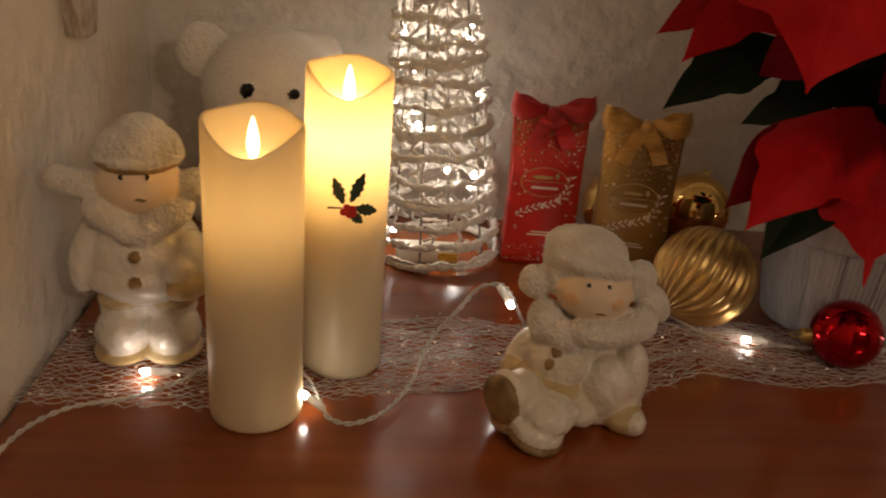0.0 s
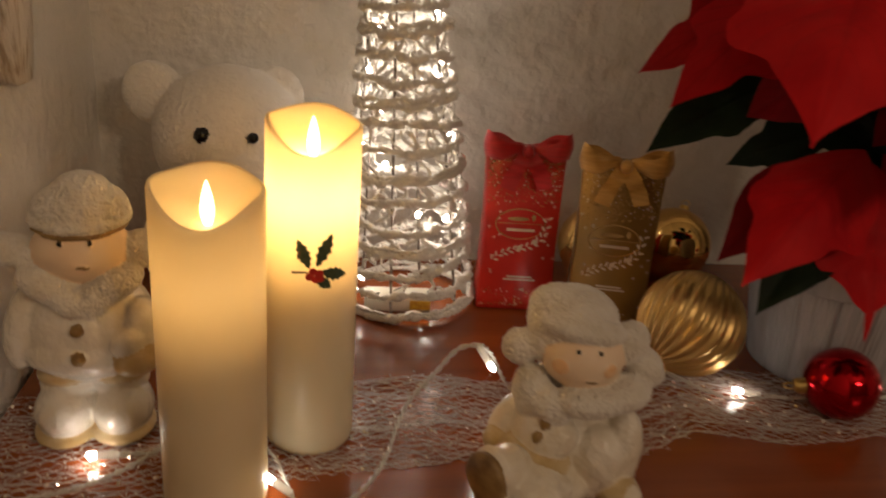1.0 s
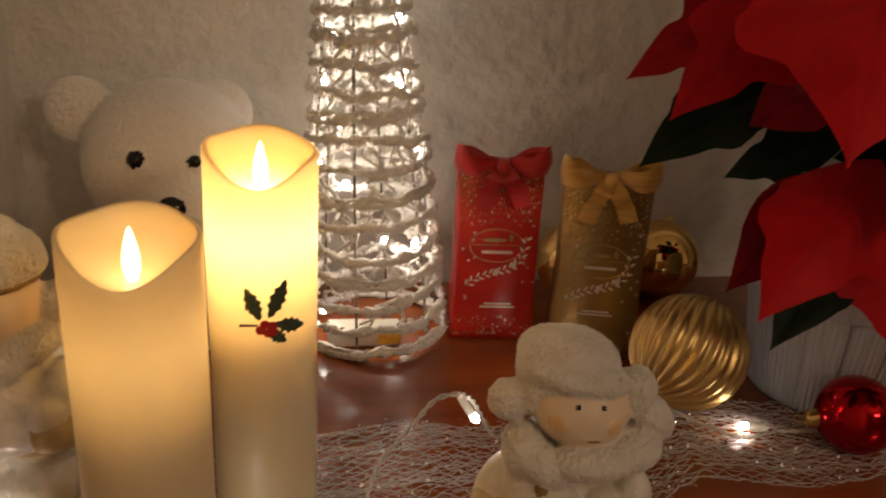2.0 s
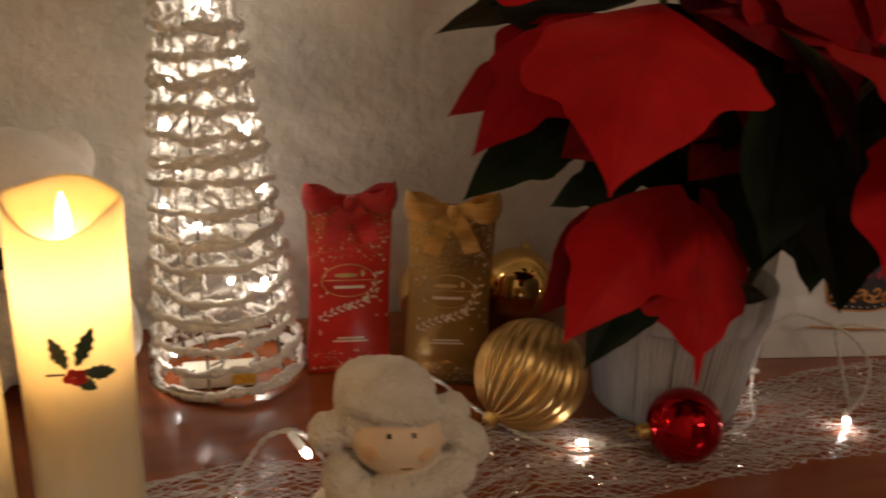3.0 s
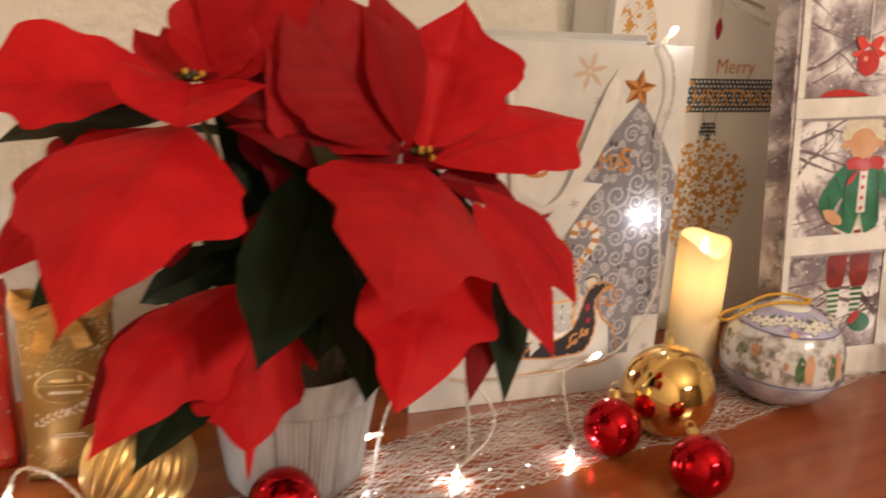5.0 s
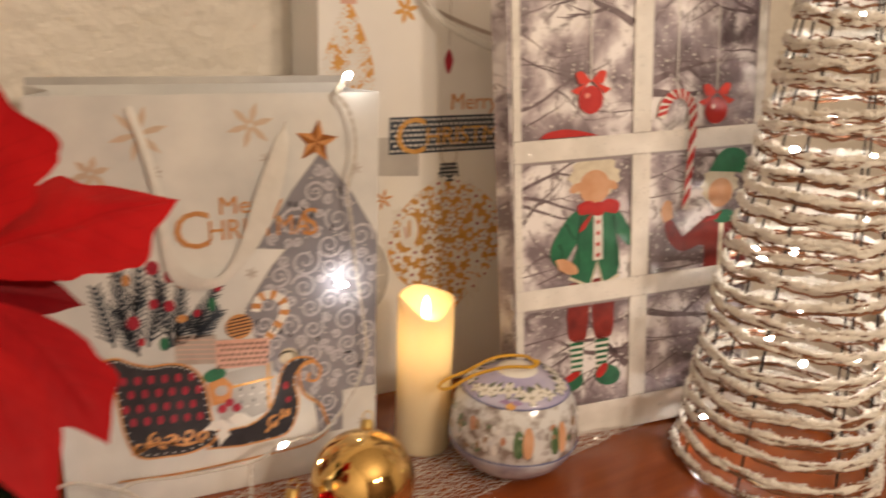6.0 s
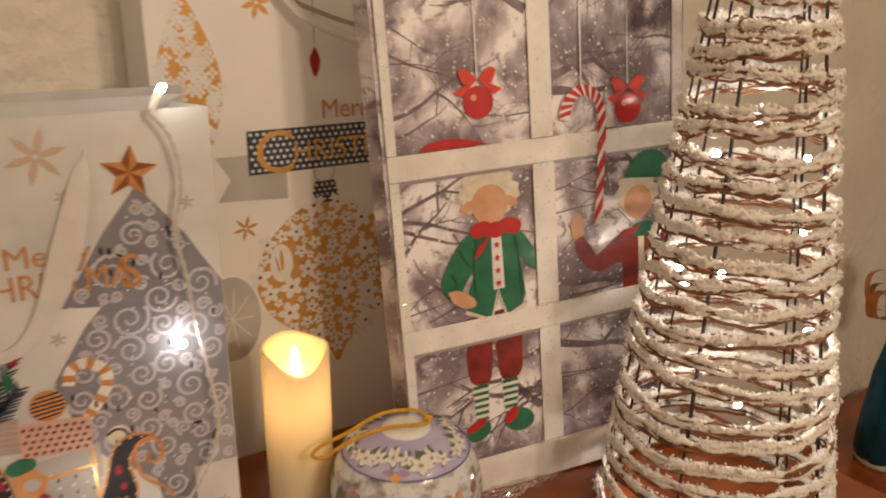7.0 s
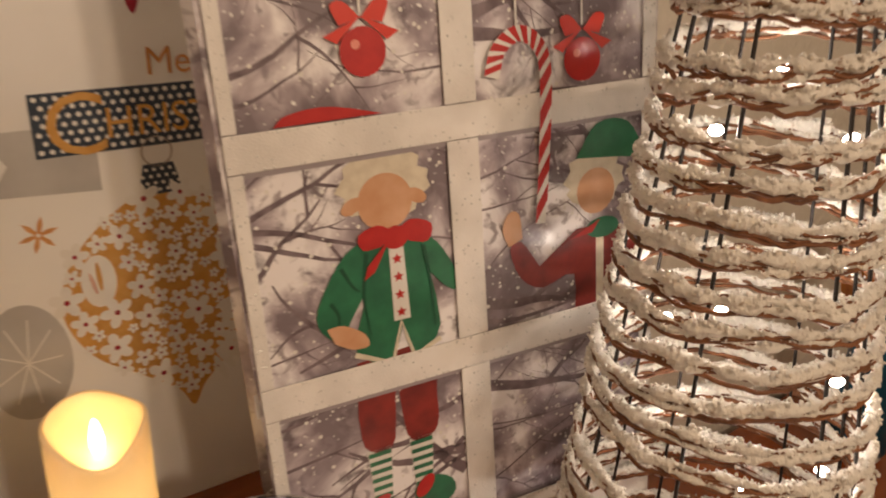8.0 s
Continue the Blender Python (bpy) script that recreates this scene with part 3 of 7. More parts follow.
    put("leaf", G, (0.400, 0.690, 0.230), (0.360, 0.640, 0.215), 0.07, (-0.1, -0.7, 0.6), sag=0.010)
    put("leaf", G, (0.470, 0.700, 0.230), (0.560, 0.660, 0.220), 0.07, (0.1, -0.8, 0.5), sag=0.010)
    put("leaf", G, (0.44, 0.70, 0.19), (0.42, 0.63, 0.14), 0.07, (0, -0.8, 0.5), sag=0.010)
    put("leaf", G, (0.43, 0.73, 0.25), (0.35, 0.78, 0.27), 0.07, (0, 0.3, 0.9), sag=0.010)
    put("leaf", G, (0.46, 0.73, 0.25), (0.55, 0.77, 0.27), 0.07, (0, 0.3, 0.9), sag=0.010)
    put("leaf", G, (0.440, 0.700, 0.200), (0.360, 0.668, 0.206), 0.070, (-0.1, -0.8, 0.5), sag=0.008)
    put("leaf", G, (0.430, 0.690, 0.180), (0.362, 0.655, 0.190), 0.055, (-0.1, -0.8, 0.5), sag=0.006)
    put("leaf", G, (0.455, 0.690, 0.235), (0.378, 0.660, 0.220), 0.080, (-0.1, -0.9, 0.4), sag=0.008)
    put("leaf", G, (0.470, 0.690, 0.190), (0.408, 0.650, 0.165), 0.070, (0.0, -0.9, 0.4), sag=0.008)
    # leaves deep inside; the bracts here take the shade-darkened red
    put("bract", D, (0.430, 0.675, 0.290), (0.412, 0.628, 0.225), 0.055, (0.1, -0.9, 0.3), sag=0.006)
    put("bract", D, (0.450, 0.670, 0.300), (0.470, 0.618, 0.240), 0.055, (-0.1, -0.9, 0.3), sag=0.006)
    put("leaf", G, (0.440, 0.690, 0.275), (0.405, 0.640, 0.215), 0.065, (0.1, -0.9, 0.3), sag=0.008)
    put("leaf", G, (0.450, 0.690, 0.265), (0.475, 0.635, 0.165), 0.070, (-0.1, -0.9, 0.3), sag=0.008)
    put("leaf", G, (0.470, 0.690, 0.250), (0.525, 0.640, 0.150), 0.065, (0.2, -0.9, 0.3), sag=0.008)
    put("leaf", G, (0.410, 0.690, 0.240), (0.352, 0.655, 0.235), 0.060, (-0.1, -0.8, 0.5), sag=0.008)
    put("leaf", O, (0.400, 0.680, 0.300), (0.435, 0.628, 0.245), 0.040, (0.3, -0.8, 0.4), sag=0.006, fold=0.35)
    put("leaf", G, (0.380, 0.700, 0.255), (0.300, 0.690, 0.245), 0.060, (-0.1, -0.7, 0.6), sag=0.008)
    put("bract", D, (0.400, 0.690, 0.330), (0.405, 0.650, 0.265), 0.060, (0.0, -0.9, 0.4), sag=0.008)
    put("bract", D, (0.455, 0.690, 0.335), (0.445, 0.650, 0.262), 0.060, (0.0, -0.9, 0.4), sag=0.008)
    put("leaf", G, (0.520, 0.680, 0.230), (0.548, 0.645, 0.150), 0.060, (0.2, -0.9, 0.3), sag=0.008)
    # stems
    for tip in ((0.357, 0.650, 0.316), (0.499, 0.636, 0.268), (0.383, 0.645, 0.186), (0.40, 0.69, 0.33), (0.545, 0.645, 0.215)):
        bm = bmesh.new()
        top = Vector(tip) - inv
        tube(bm, smooth_path([(top.x * 0.25, top.y * 0.25 - 0.005, 0.08), (top.x * 0.5, top.y * 0.45, 0.08 + (top.z - 0.08) * 0.5), top]), lambda u: 0.0042 - 0.002 * u, 8)
        part("stem", bm, STEM, t)
    # the small yellow buds in the middles
    rnd = random.Random(3)
    for c in ((0.358, 0.644, 0.325), (0.499, 0.630, 0.279)):
        for i in range(7):
            bm = bmesh.new()
            blob(bm, Vector(c) - inv + Vector((rnd.uniform(-0.007, 0.007), rnd.uniform(-0.005, 0.005), rnd.uniform(-0.002, 0.004))), (0.0019, 0.0019, 0.0026), sub=2)
            part("bud", bm, YELLOW if i % 3 else STEM, t)
    for i, a in enumerate((20, 95, 160, 230, 300)):
        for c in ((0.358, 0.646, 0.322), (0.501, 0.632, 0.277)):
            q = Vector(c)
            put("bract", (D, G)[i % 2], q, q + Vector((0.017 * math.cos(radians(a)), 0.014 * math.sin(radians(a)), 0.006)), 0.009, (0, -0.4, 0.9), nu=10, nv=6)
    # the pot: slightly flared, planked, with a band under the rim
    bm = bmesh.new()
    planks = 16

    def groove(a, r, z):
        k = (a * planks / (2 * math.pi)) % 1
        f = (a * planks * 6 / (2 * math.pi)) % 1
        g = 0.0012 if min(k, 1 - k) < 0.06 else 0.0
        return (r - g - 0.0009 * (0.5 + 0.5 * math.cos(f * 2 * math.pi)) if r > 0.04 and z > 0.001 else r), z
    prof = [(0.001, 0.0), (0.052, 0.0), (0.0545, 0.002)] + [(0.0545 + 0.0120 * k / 10, 0.002 + 0.078 * k / 10) for k in range(1, 11)]
    lathe(bm, prof, 768, groove)
    part("pot_wall", bm, POT, t, "whitewashed ribbed pot")
    bm = bmesh.new()
    lathe(bm, [(0.0660, 0.079), (0.0677, 0.0795), (0.0683, 0.081), (0.0700, 0.105), (0.0697, 0.107), (0.0680, 0.107), (0.0655, 0.088)], 96)
    part("pot_rim", bm, POT, t)
    bm = bmesh.new()
    lathe(bm, [(0.0005, 0.092), (0.03, 0.094), (0.0665, 0.091)], 40, lambda a, r, z: (r, z + 0.003 * noise.noise(Vector((math.cos(a) * r * 90, math.sin(a) * r * 90, 0)))))
    part("soil", bm, SOIL, t)


poinsettia()


# ---- baubles ----
def bauble(x, y, r, material, label, cap=(0, 0, 1), z=None, ridges=0, group="baubles", sink=0.0):
    ax = Vector(cap).normalized()
    m = Matrix.Translation((x, y, (r if z is None else z) - sink)) @ ax.to_track_quat("Z", "Y").to_matrix().to_4x4()
    t = thing("bauble", m, label, "bauble", group)
    bm = bmesh.new()
    seg, n = (288, 48) if ridges else (64, 32)
    prof = [(max(1e-4, r * math.sin(math.pi * i / n)), -r * math.cos(math.pi * i / n)) for i in range(n + 1)]

    def fluted(a, rr, zz):
        th = math.acos(max(-1, min(1, -zz / r)))
        k = math.sin(th) ** 0.5
        s = 1 - 0.050 * k * (0.5 + 0.5 * math.cos(ridges * (a + 0.45 * math.sin(th * 1.0) + 0.35 * th))) ** 1.5
        return rr * s, zz * s
    lathe(bm, prof, seg, fluted if ridges else None)
    part("ball", bm, material, t)
    bm = bmesh.new()
    lathe(bm, [(0.0004, r + 0.0065), (0.0045, r + 0.0065), (0.0052, r + 0.005), (0.0056, r - 0.0012)], 20,
          lambda a, rr, zz: (rr + (0.0004 * math.cos(10 * a) if zz < r + 0.004 else 0), zz))
    part("cap", bm, GOLD_CAP, t, "ridged gold cap")
    bm = bmesh.new()
    tube(bm, [(0.004 * math.cos(a), 0, r + 0.0095 + 0.0045 * math.sin(a)) for a in [2 * math.pi * k / 16 for k in range(17)]], 0.0005, 5)
    part("ring", bm, GOLD_CAP, t)
    return t


bauble(0.3115, 0.690, 0.0405, GOLD_SATIN, "satin gold bauble with twisted ridges beside the pot", (-0.7, -0.35, -0.62), ridges=26)
bauble(0.4082, 0.639, 0.0258, RED_BALL, "small glossy red bauble in front of the plant pot", (-0.93, 0.05, -0.15))
bauble(0.7000, 0.6760, 0.0258, RED_BALL, "small glossy red bauble touching a gold one", (0.3, 0.5, 0.75))
bauble(0.7390, 0.6015, 0.0258, RED_BALL, "small glossy red bauble on the bare wood", (0.2, 0.8, 0.55))
bauble(0.7690, 0.6960, 0.0428, GOLD_BALL, "mirror-bright gold bauble among red ones", (0.25, 0.5, 0.8))
bauble(0.266, 0.866, 0.0360, GOLD_BALL, "shiny gold bauble behind the chocolate boxes", (0.3, 0.7, 0.6))
bauble(0.345, 0.880, 0.0360, GOLD_BALL, "shiny gold bauble by the wall behind the gold box", (0.3, 0.6, 0.7))


# ---- ceramic figures and the plush bear: one plain mesh each ----
def moulded(name, lumps, slots, cell=0.001, blend=0.0016, floor=True, rough=()):
    """One continuous skin over ellipsoids (centre, radii, turn, slot) that melt into one another; rough: (height, grain) for each slot."""
    lo = np.min([np.array(c) - max(r) for c, r, t, k in lumps], axis=0) - 3 * cell
    hi = np.max([np.array(c) + max(r) for c, r, t, k in lumps], axis=0) + 3 * cell
    if floor:
        lo[2] = -3.5 * cell
    n = np.ceil((hi - lo) / cell).astype(int) + 1
    total, best, kind = np.zeros(n), np.full(n, 9.0), np.zeros(n, int)
    for c, r, turn, k in lumps:
        i0 = np.maximum(0, ((np.array(c) - max(r) - 5 * blend - lo) / cell).astype(int))
        i1 = np.minimum(n, ((np.array(c) + max(r) + 5 * blend - lo) / cell).astype(int) + 2)
        w = tuple(slice(p, q) for p, q in zip(i0, i1))
        g = np.stack(np.meshgrid(*[lo[j] + cell * np.arange(i0[j], i1[j]) for j in range(3)], indexing="ij"), -1) - np.array(c)
        g = g @ np.array(Euler([radians(q) for q in turn]).to_matrix())
        k0 = np.linalg.norm(g / np.array(r), axis=-1)
        d = k0 * (k0 - 1) / np.maximum(1e-6, np.linalg.norm(g / np.array(r) ** 2, axis=-1))
        total[w] += np.exp(-np.clip(d, -0.05, 0.05) / blend)
        near = d < best[w]
        best[w] = np.where(near, d, best[w])
        kind[w] = np.where(near, k, kind[w])
    field = -blend * np.log(np.maximum(total, 1e-12))
    if floor:
        z = lo[2] + cell * np.arange(n[2])
        field = np.maximum(field, 0.0004 - z[None, None, :])
    # one vertex in each cell that the skin crosses, one quad for each crossed edge
    inside_it = field < 0
    corner = [(i, j, k) for i in (0, 1) for j in (0, 1) for k in (0, 1)]

    def at(arr, o):
        return arr[o[0]:n[0] - 1 + o[0], o[1]:n[1] - 1 + o[1], o[2]:n[2] - 1 + o[2]]
    count = sum(at(inside_it, o).astype(int) for o in corner)
    cells = np.argwhere((count > 0) & (count < 8))
    index = np.full(n - 1, -1)
    index[tuple(cells.T)] = np.arange(len(cells))
    acc, hits = np.zeros((len(cells), 3)), np.zeros(len(cells))
    for p in corner:
        for axis in range(3):
            if p[axis] == 0:
                q = tuple(1 if j == axis else p[j] for j in range(3))
                fa, fb = field[tuple((cells + p).T)], field[tuple((cells + q).T)]
                cut = (fa < 0) != (fb < 0)
                u = np.where(cut, fa / np.where(cut, fa - fb, 1), 0)
                pt = cells + np.array(p) + u[:, None] * np.eye(3)[axis]
                acc += np.where(cut[:, None], pt, 0)
                hits += cut
    verts = lo + cell * acc / hits[:, None]
    quads, tone = [], []
    for axis in range(3):
        e = np.eye(3, dtype=int)[axis]
        one, two = [np.eye(3, dtype=int)[(axis + j) % 3] for j in (1, 2)]
        here = inside_it[tuple(slice(0, n[j] - e[j]) for j in range(3))]
        there = inside_it[tuple(slice(e[j], n[j]) for j in range(3))]
        edges = np.argwhere(here != there)
        edges = edges[(edges[:, (axis + 1) % 3] > 0) & (edges[:, (axis + 2) % 3] > 0)]
        ring = np.stack([index[tuple((edges - o).T)] for o in (one + two, two, 0 * one, one)], 1)
        flip = ~here[tuple(edges.T)]
        ring[flip] = ring[flip][:, ::-1]
        quads.append(ring)
        tone.append(kind[tuple(edges.T)])
    quads, tone = np.concatenate(quads), np.concatenate(tone)
    me = bpy.data.meshes.new(name)
    me.from_pydata(verts.tolist(), [], quads.tolist())
    for m in slots:
        me.materials.append(m)
    me.polygons.foreach_set("material_index", tone.astype(np.int32))
    me.polygons.foreach_set("use_smooth", [True] * len(me.polygons))
    me.update()
    own = np.zeros(len(verts), int)
    own[quads.ravel()] = np.repeat(tone, 4)
    normals = np.zeros(len(verts) * 3, np.float32)
    me.vertices.foreach_get("normal", normals)
    normals = normals.reshape(-1, 3)
    for i, p in enumerate(verts):
        high, grain = rough[own[i]]
        if high and p[2] > 0.002:
            q = Vector(p) * grain
            verts[i] = p + normals[i] * high * (noise.noise(q) + 0.6 * noise.noise(q * 2.3) + 0.4 * noise.noise(q * 5.1))
    me.vertices.foreach_set("co", verts.astype(np.float32).ravel())
    me.update()
    return new(name, me)


SLOTS = [FUR, COAT, TAN, BROWN, SKIN, BLACK, BLUSH]
ROUGH = [(0.0007, 260), (0.0004, 140), (0.0003, 120), (0.0003, 120), (0.0, 1), (0.0, 1), (0.0, 1)]


def seated_figure():
    F, C, T, B, S, K, O = range(7)
    face = ((0.0040, -0.0050, 0.0860), (0.0236, 0.0215, 0.0190))

    def on_face(x, z):
        (cx, cy, cz), (rx, ry, rz) = face
        return (x, cy - ry * math.sqrt(max(0, 1 - ((x - cx) / rx) ** 2 - ((z - cz) / rz) ** 2)), z)
    lumps = [
        # coat, sleeves
        ((0.0110, 0.0070, 0.0250), (0.0300, 0.0300, 0.0300), (0, 0, 0), C),
        ((0.0130, 0.0030, 0.0080), (0.0340, 0.0300, 0.0140), (0, 0, 0), C),
        ((0.0190, -0.0170, 0.0240), (0.0150, 0.0140, 0.0228), (0, -6, 0), C),
        ((-0.0150, -0.0100, 0.0420), (0.0165, 0.0170, 0.0190), (0, 20, 0), C),
        ((-0.0090, -0.0200, 0.0380), (0.0150, 0.0110, 0.0120), (0, -28, 0), C),
        ((-0.0310, 0.0030, 0.0360), (0.0110, 0.0130, 0.0200), (0, 32, 0), C),
        ((-0.0400, -0.0060, 0.0270), (0.0080, 0.0100, 0.0070), (0, 0, 0), T),
        ((0.0330, -0.0120, 0.0300), (0.0115, 0.0130, 0.0260), (0, 2, 0), C),
        ((0.0320, -0.0220, 0.0080), (0.0132, 0.0125, 0.0098), (0, 0, 10), T),
        ((0.0375, -0.0280, 0.0080), (0.0074, 0.0080, 0.0075), (0, 0, 0), C),
        # trousers
        ((-0.0120, -0.0230, 0.0240), (0.0130, 0.0180, 0.0101), (10, 20, -25), T),
        ((-0.0280, -0.0170, 0.0260), (0.0123, 0.0180, 0.0094), (10, 10, -25), T),
        ((0.0000, -0.0250, 0.0130), (0.0146, 0.0140, 0.0090), (0, 25, 0), C),
        ((-0.0180, -0.0180, 0.0120), (0.0200, 0.0200, 0.0120), (0, 0, 0), T),
        # boots: one turned so that its dark sole shows
        ((-0.0365, -0.0370, 0.0270), (0.0135, 0.0170, 0.0150), (0, 10, -40), C),
        ((-0.0475, -0.0450, 0.0265), (0.0130, 0.0055, 0.0160), (4, -12, -42), B),
        ((-0.0420, -0.0405, 0.0265), (0.0142, 0.0065, 0.0172), (4, -12, -42), C),
        ((-0.0420, -0.0410, 0.0110), (0.0120, 0.0080, 0.0100), (4, -12, -42), T),
        ((-0.0180, -0.0420, 0.0190), (0.0168, 0.0180, 0.0110), (0, 14, -35), C),
        ((-0.0060, -0.0370, 0.0170), (0.0085, 0.0090, 0.0060), (0, -25, 0), C),
        ((-0.0235, -0.0455, 0.0120), (0.0175, 0.0175, 0.0085), (0, 20, -35), C),
        ((-0.0245, -0.0470, 0.0060), (0.0180, 0.0180, 0.0052), (0, 16, -35), B),
        # fur collar
        ((-0.0225, -0.0080, 0.0620), (0.0115, 0.0150, 0.0165), (0, -10, 0), F),
        ((-0.0130, -0.0180, 0.0600), (0.0145, 0.0120, 0.0095), (0, 28, 0), F),
        ((0.0080, -0.0210, 0.0650), (0.0216, 0.0120, 0.0092), (0, -4, 0), F),
        ((0.0290, -0.0130, 0.0680), (0.0155, 0.0150, 0.0098), (0, -18, 0), F),
        ((0.0090, 0.0070, 0.0580), (0.0314, 0.0240, 0.0150), (0, 0, 0), F),
        (*face, (0, 0, 0), S),
        # cap with ear flaps
        ((-0.0020, 0.0080, 0.1010), (0.0262, 0.0250, 0.0195), (0, -4, 0), F),
        ((-0.0100, 0.0115, 0.1075), (0.0175, 0.0200, 0.0120), (0, 0, 0), F),
        ((0.0060, 0.0115, 0.1065), (0.0175, 0.0200, 0.0115), (0, 20, 0), F),
        ((0.0010, -0.0075, 0.1045), (0.0252, 0.0150, 0.0078), (0, 8, 0), F),
        ((-0.0310, 0.0020, 0.0850), (0.0108, 0.0115, 0.0105), (0, 0, 0), F),
        ((-0.0200, 0.0010, 0.0900), (0.0075, 0.0120, 0.0110), (0, 0, 0), F),
        ((0.0300, 0.0000, 0.0930), (0.0100, 0.0140, 0.0135), (0, 35, 0), F),
        ((0.0410, -0.0010, 0.0800), (0.0095, 0.0120, 0.0140), (0, -42, 0), F),
        # features and buttons
        (on_face(-0.0020, 0.0955), (0.0006, 0.0004, 0.0010), (0, 0, 0), K),
        (on_face(0.0100, 0.0955), (0.0006, 0.0004, 0.0010), (0, 0, 0), K),
        (on_face(-0.0110, 0.0860), (0.0044, 0.0010, 0.0036), (0, 0, -35), O),
        (on_face(0.0165, 0.0860), (0.0036, 0.0010, 0.0034), (0, 0, 35), O),
        (on_face(0.0060, 0.0795), (0.0020, 0.0003, 0.0003), (0, 10, 0), B),
        ((-0.0160, -0.0265, 0.0520), (0.0026, 0.0022, 0.0030), (0, 0, 0), B),
        ((-0.0190, -0.0265, 0.0430), (0.0026, 0.0022, 0.0030), (0, 0, 0), B),
    ]
    ob = moulded("figurine", lumps, SLOTS, 0.0009, 0.0010, True, ROUGH)
    ob.matrix_world = pose(0.198, 0.545, 0)
    return tagged(ob, "white ceramic seated winter child figurine with fur cap and brown soles", "figurine", "ceramic figurines")


def standing_figure():
    F, C, T, B, S, K, O = range(7)
    lumps = []
    for s in (-1, 1):
        lumps += [((s * 0.0165, -0.007, 0.0180), (0.0178, 0.0230, 0.0170), (0, 0, s * -6), C),
                  ((s * 0.0165, -0.008, 0.0050), (0.0186, 0.0240, 0.0052), (0, 0, s * -6), T),
                  ((s * 0.0135, 0.002, 0.0330), (0.0180, 0.0185, 0.0090), (0, 0, 0), C),
                  ((s * 0.0140, 0.001, 0.0415), (0.0185, 0.0200, 0.0062), (0, s * 6, 0), T)]
    lumps += [
        ((0, 0.002, 0.0700), (0.0375, 0.031, 0.036), (0, 0, 0), C),
        ((0, 0.001, 0.0590), (0.0400, 0.0330, 0.0185), (0, 0, 0), C),
        ((-0.0345, -0.001, 0.071), (0.0120, 0.017, 0.028), (0, 12, 0), C),
        ((0.033, -0.010, 0.071), (0.0130, 0.018, 0.022), (30, -12, 0), C),
        ((0.0250, -0.0265, 0.0705), (0.0110, 0.009, 0.0085), (0, -20, 12), C),
        ((0.0300, -0.0290, 0.0600), (0.0140, 0.0085, 0.0090), (0, -16, 12), T),
        ((-0.002, -0.0300, 0.0800), (0.0034, 0.0030, 0.0034), (0, 0, 0), B),
        ((-0.002, -0.0325, 0.0635), (0.0034, 0.0030, 0.0034), (0, 0, 0), B),
        # shawl collar meeting low in front
        ((-0.0170, -0.0130, 0.1020), (0.0185, 0.0150, 0.0100), (0, 26, 10), F),
        ((0.0170, -0.0130, 0.1020), (0.0185, 0.0150, 0.0100), (0, -26, -10), F),
        ((-0.0060, -0.0215, 0.0950), (0.0120, 0.0095, 0.0085), (0, 32, 0), F),
        ((0.0070, -0.0215, 0.0950), (0.0120, 0.0095, 0.0085), (0, -32, 0), F),
        ((0, 0.008, 0.1040), (0.0300, 0.0200, 0.0110), (0, 0, 0), F),
        ((0, -0.004, 0.1215), (0.0262, 0.0225, 0.0200), (0, 0, 0), S),
        ((-0.0075, -0.0255, 0.1308), (0.0009, 0.0008, 0.0012), (0, 0, 0), K),
        ((0.0085, -0.0252, 0.1308), (0.0009, 0.0008, 0.0012), (0, 0, 0), K),
        ((0.0040, -0.0262, 0.1165), (0.0016, 0.0003, 0.0003), (0, 14, 0), B),
        # cap with its rolled brim and flaps
        ((0, 0.004, 0.1425), (0.0262, 0.0255, 0.0155), (0, 0, 0), F),
        ((0.001, 0.003, 0.1500), (0.0165, 0.0170, 0.0140), (0, 0, 0), F),
        ((0, -0.001, 0.1395), (0.0280, 0.0245, 0.0052), (4, 0, 0), F),
        ((0, -0.002, 0.1352), (0.0262, 0.0225, 0.0014), (4, 0, 0), B),
        ((-0.0340, -0.002, 0.1185), (0.0180, 0.0125, 0.0095), (0, 12, 0), F),
        ((-0.0470, -0.003, 0.1225), (0.0105, 0.0105, 0.0085), (0, 10, 0), F),
        ((0.0340, -0.002, 0.1195), (0.0150, 0.0125, 0.0110), (0, 0, 0), F),
    ]
    ob = moulded("figurine", lumps, [FUR, CERAMIC, TAN, BROWN, SKIN, BLACK, BLUSH], 0.0010, 0.0010, True, ROUGH)
    ob.matrix_world = pose(-0.089, 0.563, 0, 0, 0, 14)
    return tagged(ob, "white ceramic standing winter child figurine with buttoned coat and boots", "figurine", "ceramic figurines")


